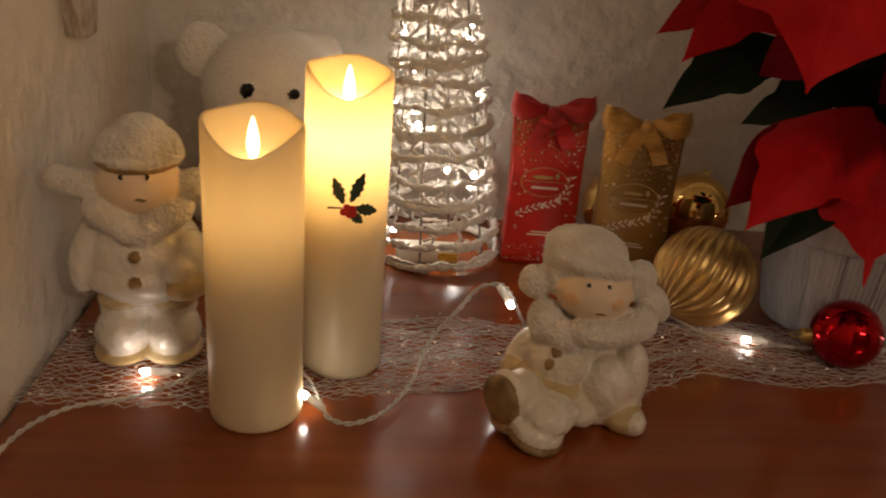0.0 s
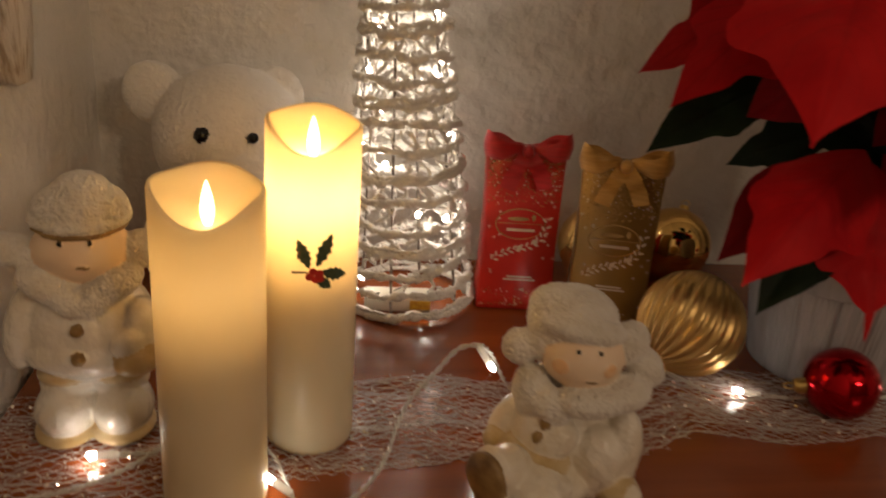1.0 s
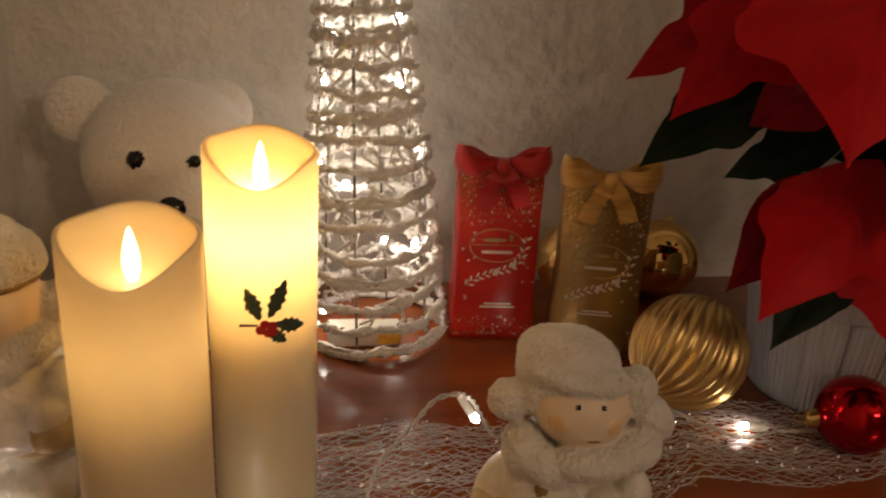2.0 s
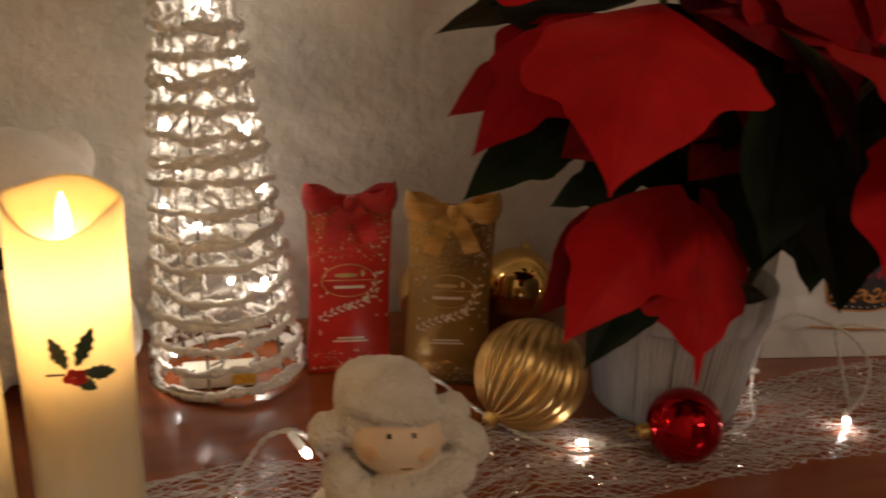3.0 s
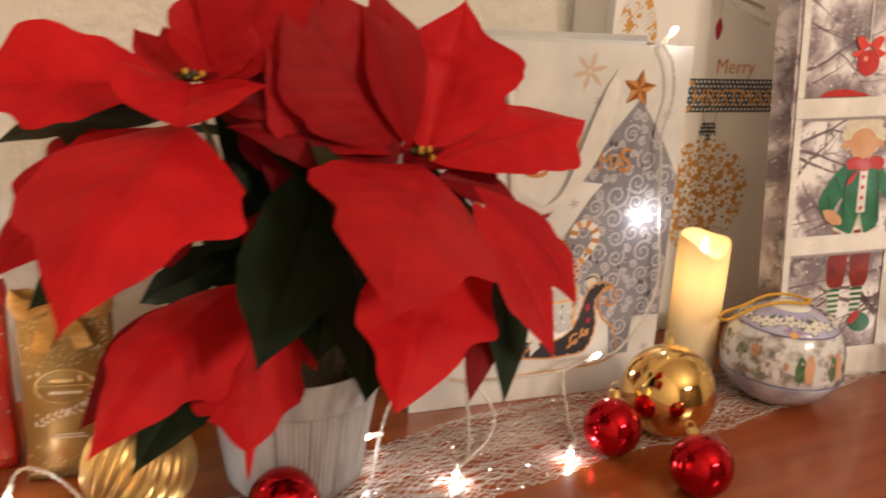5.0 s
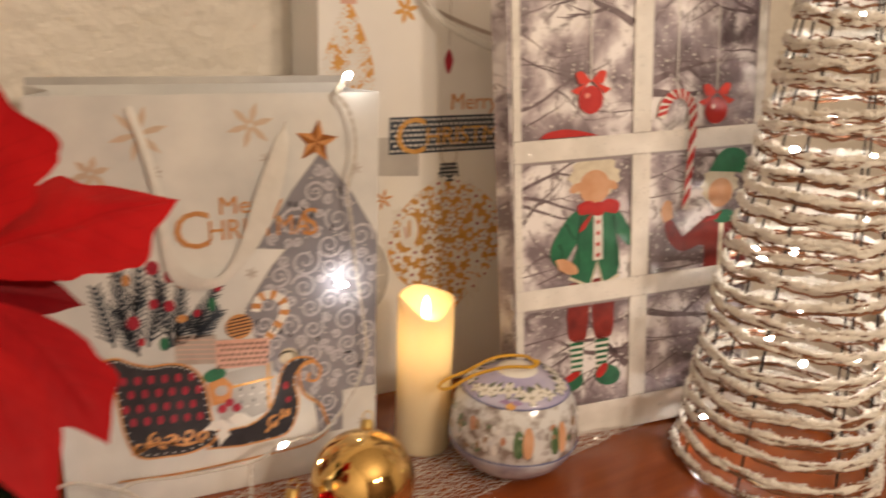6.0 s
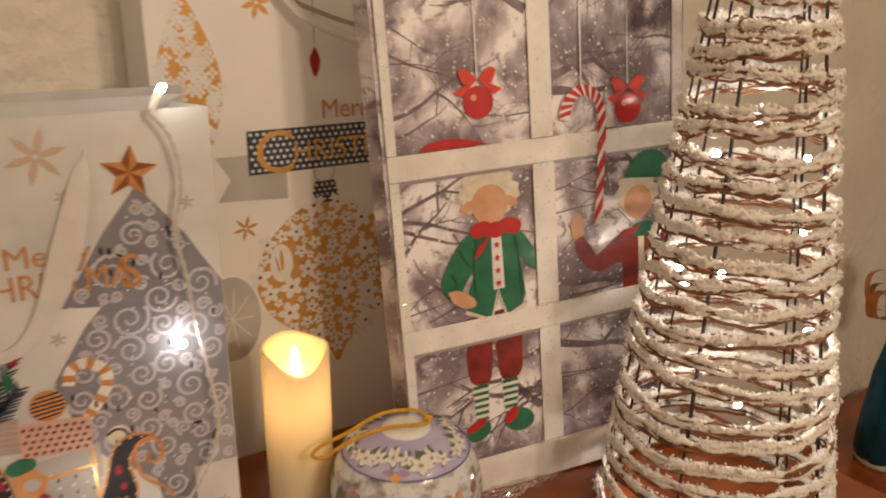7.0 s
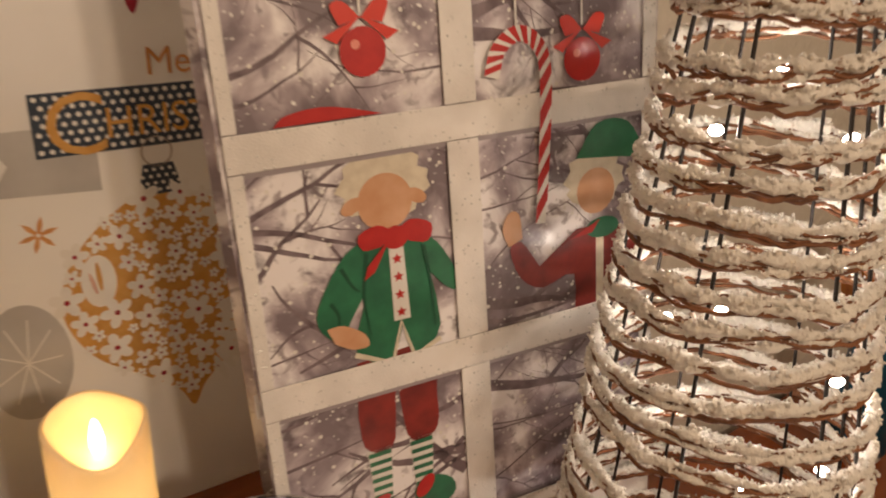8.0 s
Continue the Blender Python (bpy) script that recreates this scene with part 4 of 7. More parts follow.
def plush_bear():
    P, E = 0, 1
    lumps = [((-0.008, 0.012, 0.134), (0.061, 0.054, 0.0600), (0, 0, 0), P),
             ((0.004, -0.034, 0.113), (0.029, 0.022, 0.022), (0, 0, 0), P),
             ((0, 0.010, 0.060), (0.060, 0.048, 0.060), (0, 0, 0), P),
             ((0.005, -0.0540, 0.120), (0.0080, 0.004, 0.0056), (0, 0, 0), E)]
    for s in (-1, 1):
        lumps += [(((-0.069, 0.018, 0.167) if s < 0 else (0.024, 0.034, 0.166)), (0.025, 0.013, 0.026), (0, s * 35, 0), P),
                  ((s * 0.0195, -0.0410, 0.149), (0.0044, 0.0034, 0.0044), (0, 0, 0), E),
                  ((s * 0.054, -0.004, 0.056), (0.022, 0.024, 0.040), (0, s * -22, 0), P),
                  ((s * 0.034, -0.022, 0.024), (0.026, 0.034, 0.024), (0, 0, s * 14), P)]
    ob = moulded("plush_bear", lumps, [PLUSH, BLACK], 0.0016, 0.0022, True, [(0.0007, 260), (0.0, 1)])
    ob.matrix_world = pose(-0.052, 0.768, 0, 0, 0, 4)
    return tagged(ob, "white plush bear with black bead eyes sitting against the wall", "soft toy")


seated_figure()
standing_figure()
plush_bear()

# ---- printed surfaces ----
COPPER = mat("copper_foil", (0.66, 0.30, 0.10), 0.35, 0.3, (0.72, 0.38, 0.15), 120, coat=0.3)
GOLD_FOIL = mat("gold_foil", (0.70, 0.36, 0.09), 0.32, 0.3, (0.76, 0.44, 0.14), 120, coat=0.3)
PEARL = mat("pearl_paper", (0.58, 0.59, 0.59), 0.36, 0.0, (0.78, 0.78, 0.76), 12, (1, 1, 1), 7, 0.05, 40, 0.002, coat=0.12)
PEARL_WARM = mat("cream_pearl_paper", (0.78, 0.77, 0.75), 0.32, 0.0, (0.87, 0.86, 0.84), 6, (1, 1, 1), 6, 0.04, 40, 0.002, coat=0.3)
SILVER_PAPER = mat("silver_grey_paper", (0.42, 0.41, 0.40), 0.55, 0.1, (0.55, 0.54, 0.52), 18)
GREY_INK = mat("grey_print", (0.235, 0.235, 0.275), 0.32, 0.15, (0.30, 0.30, 0.34), 30, coat=0.4)
LILAC_INK = mat("pale_lilac_print", (0.52, 0.51, 0.56), 0.32, 0.0, coat=0.4)
WHITE_INK = mat("white_print", (0.82, 0.81, 0.78), 0.35, 0.0, (0.76, 0.74, 0.70), 50, coat=0.3)
BLACK_INK = mat("black_print", (0.018, 0.018, 0.024), 0.55, 0.0, (0.035, 0.032, 0.04), 60)
NAVY_INK = mat("dark_blue_print", (0.03, 0.045, 0.07), 0.35, 0.0, (0.05, 0.07, 0.10), 60, coat=0.3)
PINK_INK = mat("crimson_print", (0.42, 0.020, 0.045), 0.45, 0, (0.30, 0.015, 0.035), 200)
ROSE_INK = mat("rose_print", (0.66, 0.38, 0.30), 0.35, 0.0, (0.72, 0.46, 0.38), 60, coat=0.3)
TAUPE_INK = mat("taupe_print", (0.38, 0.32, 0.29), 0.35, 0.0, (0.46, 0.40, 0.36), 60, coat=0.3)
RIBBON = mat("white_satin_ribbon", (0.74, 0.73, 0.70), 0.45, 0, (0.68, 0.67, 0.64), 80, sheen=0.2)
RED_INK = mat("red_print", (0.55, 0.03, 0.025), 0.4, 0.0, (0.45, 0.02, 0.02), 80, coat=0.2)
GREEN_INK = mat("green_print", (0.03, 0.20, 0.10), 0.4, 0.0, (0.02, 0.13, 0.07), 60, coat=0.2)
MAROON_INK = mat("maroon_print", (0.30, 0.035, 0.028), 0.4, 0.0, (0.16, 0.02, 0.02), 60, coat=0.2)
PEACH_INK = mat("peach_print", (0.62, 0.33, 0.18), 0.4, 0.0, (0.70, 0.42, 0.26), 60, coat=0.2)
HAIR_INK = mat("cream_print", (0.78, 0.73, 0.60), 0.4, 0.0, (0.66, 0.60, 0.48), 120, coat=0.2)


def snowy_print(name, seed, pale, mid, dark):
    """A printed winter wood: pale drifts, mauve depths and dark crossing branches."""
    m = mat(name, pale, 0.38, 0.0, coat=0.2)
    nt = m.node_tree
    b = nt.nodes["Principled BSDF"]
    mp = nt.nodes["Mapping"]
    mp.inputs["Location"].default_value = (seed * 3.1, seed * 1.7, seed * 2.3)

    def ramp(fac, stops):
        r = nt.nodes.new("ShaderNodeValToRGB")
        e = r.color_ramp.elements
        while len(e) < len(stops):
            e.new(0.5)
        for el, (p, c) in zip(e, stops):
            el.position, el.color = p, (*c, 1)
        nt.links.new(fac, r.inputs["Fac"])
        return r.outputs["Color"]

    def nz(scale, detail, distortion):
        n = nt.nodes.new("ShaderNodeTexNoise")
        n.inputs["Scale"].default_value, n.inputs["Detail"].default_value, n.inputs["Distortion"].default_value = scale, detail, distortion
        nt.links.new(mp.outputs["Vector"], n.inputs["Vector"])
        return n.outputs["Fac"]
    base = ramp(nz(19, 5, 0.5), [(0.41, pale), (0.51, mid), (0.59, tuple(0.35 * p + 0.65 * q for p, q in zip(mid, dark)))])
    lines = ramp(nz(36, 6, 0.6), [(0.33, (0.15, 0.15, 0.15)), (0.43, (1, 1, 1))])
    fine = ramp(nz(95, 3, 0.8), [(0.34, (0.2, 0.2, 0.2)), (0.44, (1, 1, 1))])
    specks = ramp(nz(240, 1, 0), [(0.66, (0, 0, 0)), (0.74, (1, 1, 1))])

    def mix(fac, a, c):
        x = nt.nodes.new("ShaderNodeMix")
        x.data_type = "RGBA"
        nt.links.new(fac, x.inputs["Factor"])
        for sock, val in ((x.inputs[6], a), (x.inputs[7], c)):
            if isinstance(val, tuple):
                sock.default_value = (*val, 1)
            else:
                nt.links.new(val, sock)
        return x.outputs[2]
    c = mix(fine, tuple(0.5 * (p + q) for p, q in zip(mid, dark)), base)
    c = mix(lines, dark, c)
    c = mix(specks, c, (0.86, 0.85, 0.84))
    nt.links.new(c, b.inputs["Base Color"])
    return m


SNOW_PRINTS = [snowy_print("snowy_wood_print", k, (0.90, 0.88, 0.90), (0.46, 0.40, 0.44), (0.09, 0.062, 0.076)) for k in range(6)]
BRANCH_INK = mat("branch_print", (0.13, 0.095, 0.11), 0.4, 0.0, (0.24, 0.19, 0.21), 90, coat=0.2)


def glitter_white():
    m = mat("white_glitter_print", (0.86, 0.84, 0.81), 0.45, 0.0, (0.72, 0.70, 0.67), 30)
    nt = m.node_tree
    b = nt.nodes["Principled BSDF"]
    v = nt.nodes.new("ShaderNodeTexVoronoi")
    v.inputs["Scale"].default_value = 900
    bp = nt.nodes.new("ShaderNodeBump")
    bp.inputs["Strength"].default_value, bp.inputs["Distance"].default_value = 0.25, 0.0006
    nt.links.new(nt.nodes["Texture Coordinate"].outputs["Object"], v.inputs["Vector"])
    nt.links.new(v.outputs["Distance"], bp.inputs["Height"])
    nt.links.new(bp.outputs["Normal"], b.inputs["Normal"])
    return m


GLITTER = glitter_white()


def ell(cx, cz, rx, rz, n=20, turn=0.0):
    c, s = math.cos(turn), math.sin(turn)
    return [(cx + rx * math.cos(a) * c - rz * math.sin(a) * s, cz + rx * math.cos(a) * s + rz * math.sin(a) * c) for a in [2 * math.pi * k / n for k in range(n)]]


def rect(x0, x1, z0, z1):
    return [(x0, z0), (x1, z0), (x1, z1), (x0, z1)]


def shapes(name, parent, material, outlines, layer, label=""):
    """Flat printed shapes on a panel facing -y, each layer a hair above the last."""
    bm = bmesh.new()
    for i, o in enumerate(outlines):
        plate(bm, o, 0, 0.00025 * layer + 0.000004 * (i % 40))
    ob = part(name, bm, material, parent, label, smooth=False)
    return tagged(ob, kind="stuff") if len(outlines) > 3 else ob


def stroke(bm, pts, width, layer):
    """A flat printed line through (x, z) points."""
    prev = None
    n = len(pts)
    for i, (x, z) in enumerate(pts):
        dx, dz = pts[min(i + 1, n - 1)][0] - pts[max(i - 1, 0)][0], pts[min(i + 1, n - 1)][1] - pts[max(i - 1, 0)][1]
        l = math.hypot(dx, dz) or 1
        w = (width(i / (n - 1)) if callable(width) else width) / 2
        a, b = bm.verts.new((x - dz / l * w, -0.00025 * layer, z + dx / l * w)), bm.verts.new((x + dz / l * w, -0.00025 * layer, z - dx / l * w))
        if prev:
            f = bm.faces.new((prev[0], prev[1], b, a))
            f.normal_update()
            if f.normal.y > 0:
                f.normal_flip()
        prev = (a, b)


def strokes(name, parent, material, lines, width, layer, label=""):
    bm = bmesh.new()
    for l in lines:
        stroke(bm, l, width, layer)
    ob = part(name, bm, material, parent, label, smooth=False)
    return tagged(ob, kind="stuff") if len(lines) > 3 else ob


def spiral(cx, cz, r, turns, start, sign=1, n=26):
    out = []
    for k in range(n):
        u = k / (n - 1)
        a = start + sign * turns * 2 * math.pi * u
        rr = r * (1 - 0.85 * u)
        out.append((cx + rr * math.cos(a), cz + rr * math.sin(a)))
    return out


def curve2(pts, steps=6):
    return [(p.x, p.z) for p in smooth_path([(x, 0, z) for x, z in pts], steps)]


def words(parent, text, x, z, size, material, layer, squeeze=1.0, name="lettering"):
    cu = bpy.data.curves.new("lettering", "FONT")
    cu.body, cu.size, cu.resolution_u = text, size, 3
    tmp = new("lettering", cu)
    dg = bpy.context.evaluated_depsgraph_get()
    me = bpy.data.meshes.new_from_object(tmp.evaluated_get(dg))
    bpy.data.objects.remove(tmp)
    me.materials.clear()
    me.materials.append(material)
    for v in me.vertices:
        v.co = Vector((x + v.co.x * squeeze, -0.00025 * layer, z + v.co.y))
    ob = new(name, me)
    ob.parent = parent
    return ob


def inside(p, poly):
    x, z = p
    hit = False
    for (x0, z0), (x1, z1) in zip(poly, poly[1:] + poly[:1]):
        if (z0 > z) != (z1 > z) and x < (x1 - x0) * (z - z0) / (z1 - z0) + x0:
            hit = not hit
    return hit


def paper_bag(name_m, w, h, d, material, label, fold=0.018, flare=0.0):
    """A gift bag: front at y = 0 from x = 0 to w, open at the top, its sides folded in."""
    t = thing("gift_bag", name_m, label, "gift bag", "gift bags")
    bm = bmesh.new()
    rows = []
    n = 10
    for i in range(n + 1):
        k = i / n
        z = 0.0005 + h * k
        f = fold * min(1, k * 3)
        e = flare * k
        bow = 0.003 * math.sin(math.pi * k)
        pts = [(-e, 0), (w * 0.33, -0.0), (w * 0.66, -0.0), (w + e, 0), (w - f, d * 0.5), (w + e, d), (w * 0.66, d + bow), (w * 0.33, d + bow), (-e, d), (f, d * 0.5)]
        rows.append([bm.verts.new((x, y, z)) for x, y in pts])
    for a, b in zip(rows, rows[1:]):
        for j in range(10):
            bm.faces.new((a[j], a[(j + 1) % 10], b[(j + 1) % 10], b[j]))
    bm.faces.new(list(reversed(rows[0])))
    body = part("bag_body", bm, material, t, smooth=False)
    so = body.modifiers.new("paper", "SOLIDIFY")
    so.thickness, so.offset = 0.0007, -1
    return t


def ribbon_band(bm, pts, side, width, idx=0):
    """A flat tape through points; side: the way its width runs (one vector or one for each point)."""
    prev = None
    for i, p in enumerate(pts):
        s = Vector(side[i] if isinstance(side, list) else side).normalized() * width / 2
        a, b = bm.verts.new(Vector(p) - s), bm.verts.new(Vector(p) + s)
        if prev:
            bm.faces.new((prev[0], prev[1], b, a)).material_index = idx
        prev = (a, b)


def five_star(cx, cz, r, turn=0.0):
    return [(cx + (r if k % 2 == 0 else r * 0.45) * math.sin(turn + math.pi * k / 5), cz + (r if k % 2 == 0 else r * 0.45) * math.cos(turn + math.pi * k / 5)) for k in range(10)]


def flake(cx, cz, r, arms=6, w=0.0016):
    out = []
    for k in range(arms):
        a = 2 * math.pi * k / arms + 0.26
        c, s = math.cos(a), math.sin(a)
        out.append([(cx + c * r * 0.1 - s * w, cz + s * r * 0.1 + c * w), (cx + c * r * 0.6 - s * w * 1.6, cz + s * r * 0.6 + c * w * 1.6), (cx + c * r, cz + s * r),
                    (cx + c * r * 0.6 + s * w * 1.6, cz + s * r * 0.6 - c * w * 1.6), (cx + c * r * 0.1 + s * w, cz + s * r * 0.1 - c * w)])
    return out


# ---- the silver bag with the sleigh and tree ----
def sleigh_bag():
    t = paper_bag(pose(0.548, 0.787, 0), 0.265, 0.346, 0.075, PEARL, "pearl-white gift bag printed with a grey tree and a loaded sleigh")
    rnd = random.Random(11)
    tree = [(0.214, 0.298), (0.226, 0.283), (0.242, 0.262), (0.257, 0.236), (0.2645, 0.224), (0.2645, 0.080), (0.244, 0.080), (0.233, 0.080), (0.233, 0.040), (0.211, 0.040),
            (0.206, 0.078), (0.165, 0.115), (0.148, 0.168), (0.172, 0.205), (0.184, 0.218), (0.160, 0.221), (0.190, 0.268)]
    shapes("tree_print", t, GREY_INK, [tree], 1, "grey printed fir tree")
    lines, dots, spots = [], [], []
    tries = 0
    taken = []
    while len(taken) < 70 and tries < 9000:
        tries += 1
        p = (rnd.uniform(0.145, 0.264), rnd.uniform(0.045, 0.292))
        r = rnd.choice((0.0135, 0.0115, 0.0095)) if tries < 1800 else rnd.uniform(0.0040, 0.0075)
        if all(inside((p[0] + r * 1.02 * math.cos(a), p[1] + r * 1.02 * math.sin(a)), tree) for a in [k * 0.785 for k in range(8)]) and all(math.hypot(p[0] - q[0], p[1] - q[1]) > 0.9 * (r + q[2]) for q in taken):
            taken.append((*p, r))
            s0 = rnd.uniform(0, 6.28)
            lines.append(spiral(p[0], p[1], r, 1.6, s0, rnd.choice((-1, 1))))
    for k in range(160):
        p = (rnd.uniform(0.145, 0.262), rnd.uniform(0.045, 0.29))
        if inside(p, tree):
            dots.append(ell(*p, 0.0008, 0.0008, 6))
    for k in range(30):
        p = (rnd.uniform(0.15, 0.258), rnd.uniform(0.06, 0.28))
        if inside(p, tree):
            spots.append(ell(*p, 0.0011, 0.0028, 8))
    strokes("swirl_print", t, LILAC_INK, lines, lambda u: 0.0014 + 0.0011 * (1 - u), 2)
    shapes("dot_print", t, WHITE_INK, dots, 2)
    shapes("light_print", t, BLACK_INK, spots, 3)
    # tree-top star in two tones
    st = five_star(0.211, 0.307, 0.0185, 0.12)
    shapes("star_print", t, COPPER, [[(0.211, 0.307), st[k], st[(k + 1) % 10]] for k in range(0, 10, 2)], 4, "copper foil star")
    shapes("star_shade_print", t, mat("dark_copper_foil", (0.34, 0.12, 0.03), 0.3, 0.3), [[(0.211, 0.307), st[k], st[(k + 1) % 10]] for k in range(1, 10, 2)], 4)
    words(t, "Merry", 0.130, 0.252, 0.021, COPPER, 5)
    words(t, "C", 0.094, 0.226, 0.044, COPPER, 5, 1.0)
    words(t, "HRISTMA", 0.121, 0.231, 0.0245, COPPER, 5, 0.84)
    words(t, "S", 0.197, 0.229, 0.034, COPPER, 5)
    # flakes
    fl = []
    for x, z, r in ((0.158, 0.322, 0.019), (0.075, 0.318, 0.022), (0.04, 0.29, 0.014)):
        fl += flake(x, z, r, 6)
    shapes("snowflake_print", t, mat("faint_copper_print", (0.68, 0.55, 0.43), 0.35, 0.3, coat=0.3), fl, 1)
    fl = []
    for x, z in ((0.245, 0.283), (0.252, 0.045), (0.155, 0.2), (0.085, 0.288), (0.17, 0.295), (0.03, 0.24), (0.05, 0.21)):
        fl += flake(x, z, 0.006, 6, 0.0004)
    shapes("snowflake_print", t, TAUPE_INK, fl, 1)
    # fir sprigs with berries
    twigs, needles, berries, specks = [], [], [], []
    sprigs = [(0.062, 0.172, 0.071, 0.231), (0.071, 0.147, 0.085, 0.197), (0.093, 0.150, 0.099, 0.195), (0.102, 0.150, 0.126, 0.190), (0.106, 0.148, 0.127, 0.170), (0.054, 0.170, 0.052, 0.216),
              (0.055, 0.150, 0.070, 0.196), (0.084, 0.142, 0.112, 0.172), (0.046, 0.150, 0.036, 0.200), (0.064, 0.140, 0.050, 0.180), (0.088, 0.150, 0.080, 0.205)]
    for x0, z0, x1, z1 in sprigs:
        L, a = math.hypot(x1 - x0, z1 - z0), math.atan2(z1 - z0, x1 - x0)
        twigs.append([(x0, z0), (x1, z1)])
        for i in range(11):
            u = 0.10 + 0.90 * i / 10
            px, pz = x0 + L * u * math.cos(a), z0 + L * u * math.sin(a)
            for sg in (-1, 1):
                b = a + sg * (0.72 + rnd.uniform(-0.1, 0.1))
                l = 0.0125 * (1.15 - 0.6 * u)
                needles.append([(px, pz), (px + l * math.cos(b), pz + l * math.sin(b))])
    strokes("sprig_print", t, NAVY_INK, twigs + needles, lambda u: 0.0021 * (1 - 0.6 * u), 2, "dark blue printed fir sprigs")
    for x, z, r in ((0.078, 0.213, 0.006), (0.091, 0.205, 0.0058), (0.061, 0.169, 0.006), (0.089, 0.180, 0.005), (0.077, 0.183, 0.0045), (0.110, 0.171, 0.0035), (0.127, 0.191, 0.0035), (0.066, 0.152, 0.0036), (0.072, 0.228, 0.003)):
        berries.append(ell(x, z, r * 0.85, r, 14))
    shapes("berry_print", t, PINK_INK, berries, 3)
    for x, z, rx, rz in ((0.098, 0.168, 0.0045, 0.0036), (0.058, 0.205, 0.003, 0.005), (0.100, 0.196, 0.004, 0.0025)):
        shapes("bud_print", t, COPPER, [ell(x, z, rx, rz, 10)], 3)
    shapes("cone_print", t, GREEN_INK, [ell(0.122, 0.177, 0.0032, 0.0062, 12), ell(0.083, 0.148, 0.0036, 0.006, 12)], 3)
    # sleigh: the body and the curled front
    rear = curve2([(0.034, 0.140), (0.046, 0.141), (0.057, 0.135), (0.071, 0.130), (0.086, 0.130), (0.101, 0.125), (0.111, 0.112), (0.115, 0.094), (0.117, 0.073), (0.122, 0.056), (0.101, 0.046), (0.078, 0.046), (0.057, 0.050),
                   (0.048, 0.072), (0.045, 0.097), (0.042, 0.118), (0.034, 0.126)], 3)
    nose = curve2([(0.112, 0.046), (0.122, 0.058), (0.137, 0.061), (0.149, 0.062), (0.165, 0.072), (0.173, 0.091), (0.178, 0.109), (0.188, 0.118), (0.200, 0.118), (0.208, 0.113), (0.200, 0.111), (0.191, 0.105), (0.189, 0.094),
                   (0.192, 0.077), (0.189, 0.060), (0.181, 0.047), (0.163, 0.044), (0.140, 0.043)], 3)
    shapes("sleigh_print", t, BLACK_INK, [rear], 3, "black printed sleigh")
    shapes("sleigh_print", t, BLACK_INK, [nose], 3)
    strokes("sleigh_rim_print", t, COPPER, [rear + rear[:1]], 0.0018, 4)
    strokes("sleigh_rim_print", t, COPPER, [nose + nose[:1]], 0.0018, 4)
    dots = [ell(0.050 + 0.0105 * (k % 6) + 0.005 * (k // 6 % 2), 0.120 - 0.0125 * (k // 6) - 0.0008 * (k % 6), 0.0026, 0.0042, 8) for k in range(24)] + [ell(0.181, 0.094, 0.0026, 0.0042, 8), ell(0.183, 0.080, 0.0022, 0.0034, 8)]
    shapes("sleigh_dot_print", t, PINK_INK, [o for o in dots if inside((sum(p[0] for p in o) / 8, sum(p[1] for p in o) / 8), rear) or o[0][0] > 0.17], 4)

    def inset(poly, k):
        cx, cz = sum(p[0] for p in poly) / len(poly), sum(p[1] for p in poly) / len(poly)
        return [(x + (cx - x) * k, z + (cz - z) * k) for x, z in poly]
    shapes("sleigh_edge_print", t, WHITE_INK, [ell(x, z, 0.0009, 0.0009, 6) for x, z in inset(rear, 0.07)] + [ell(x, z, 0.0009, 0.0009, 6) for x, z in inset(nose, 0.05)[::2]], 5)
    strokes("scroll_print", t, COPPER, [spiral(0.058 + 0.013 * k, 0.060 + 0.004 * (k % 2), 0.0062, 1.0, 0.5 + k, 1 if k % 2 else -1) for k in range(5)] + [spiral(0.170, 0.060, 0.007, 1.0, 1.2), spiral(0.181, 0.068, 0.005, 1.0, 2.2)]
            + [curve2([(0.052, 0.054), (0.075, 0.060), (0.095, 0.054), (0.113, 0.058)]), curve2([(0.218, 0.051), (0.212, 0.069), (0.198, 0.082), (0.1935, 0.095), (0.194, 0.109), (0.203, 0.114), (0.212, 0.106), (0.209, 0.095), (0.201, 0.096), (0.202, 0.103)])], 0.0024, 6)
    shapes("leaf_print", t, COPPER, [ell(0.056 + 0.010 * k, 0.056 + 0.006 * (k % 2), 0.0036, 0.0018, 8, 0.6 if k % 2 else -0.6) for k in range(6)] + [ell(0.164 + 0.006 * k, 0.054 + 0.005 * k, 0.0034, 0.0017, 8, 0.8) for k in range(4)], 6)
    strokes("runner_print", t, COPPER, [curve2([(0.040, 0.031), (0.09, 0.028), (0.17, 0.030), (0.205, 0.034), (0.219, 0.044), (0.218, 0.052)])], 0.0020, 6)
    # parcels on the sleigh
    shapes("parcel_print", t, TAUPE_INK, [[(0.091, 0.128), (0.124, 0.124), (0.124, 0.150), (0.091, 0.154)]], 2)
    strokes("parcel_line_print", t, ROSE_INK, [[(0.092, 0.133 + 0.0042 * k), (0.123, 0.129 + 0.0042 * k)] for k in range(5)], 0.0007, 3)
    shapes("parcel_print", t, ROSE_INK, [[(0.123, 0.119), (0.166, 0.116), (0.168, 0.141), (0.123, 0.145)]], 4)
    shapes("parcel_dot_print", t, BLACK_INK, [ell(0.126 + 0.0052 * i + 0.0026 * (j % 2), 0.122 + 0.0046 * j - 0.0004 * i, 0.0014, 0.0014, 6) for i in range(8) for j in range(5)], 5)
    shapes("cone_print", t, GREEN_INK, [ell(0.121, 0.114, 0.010, 0.006, 14, 0.2)], 4)
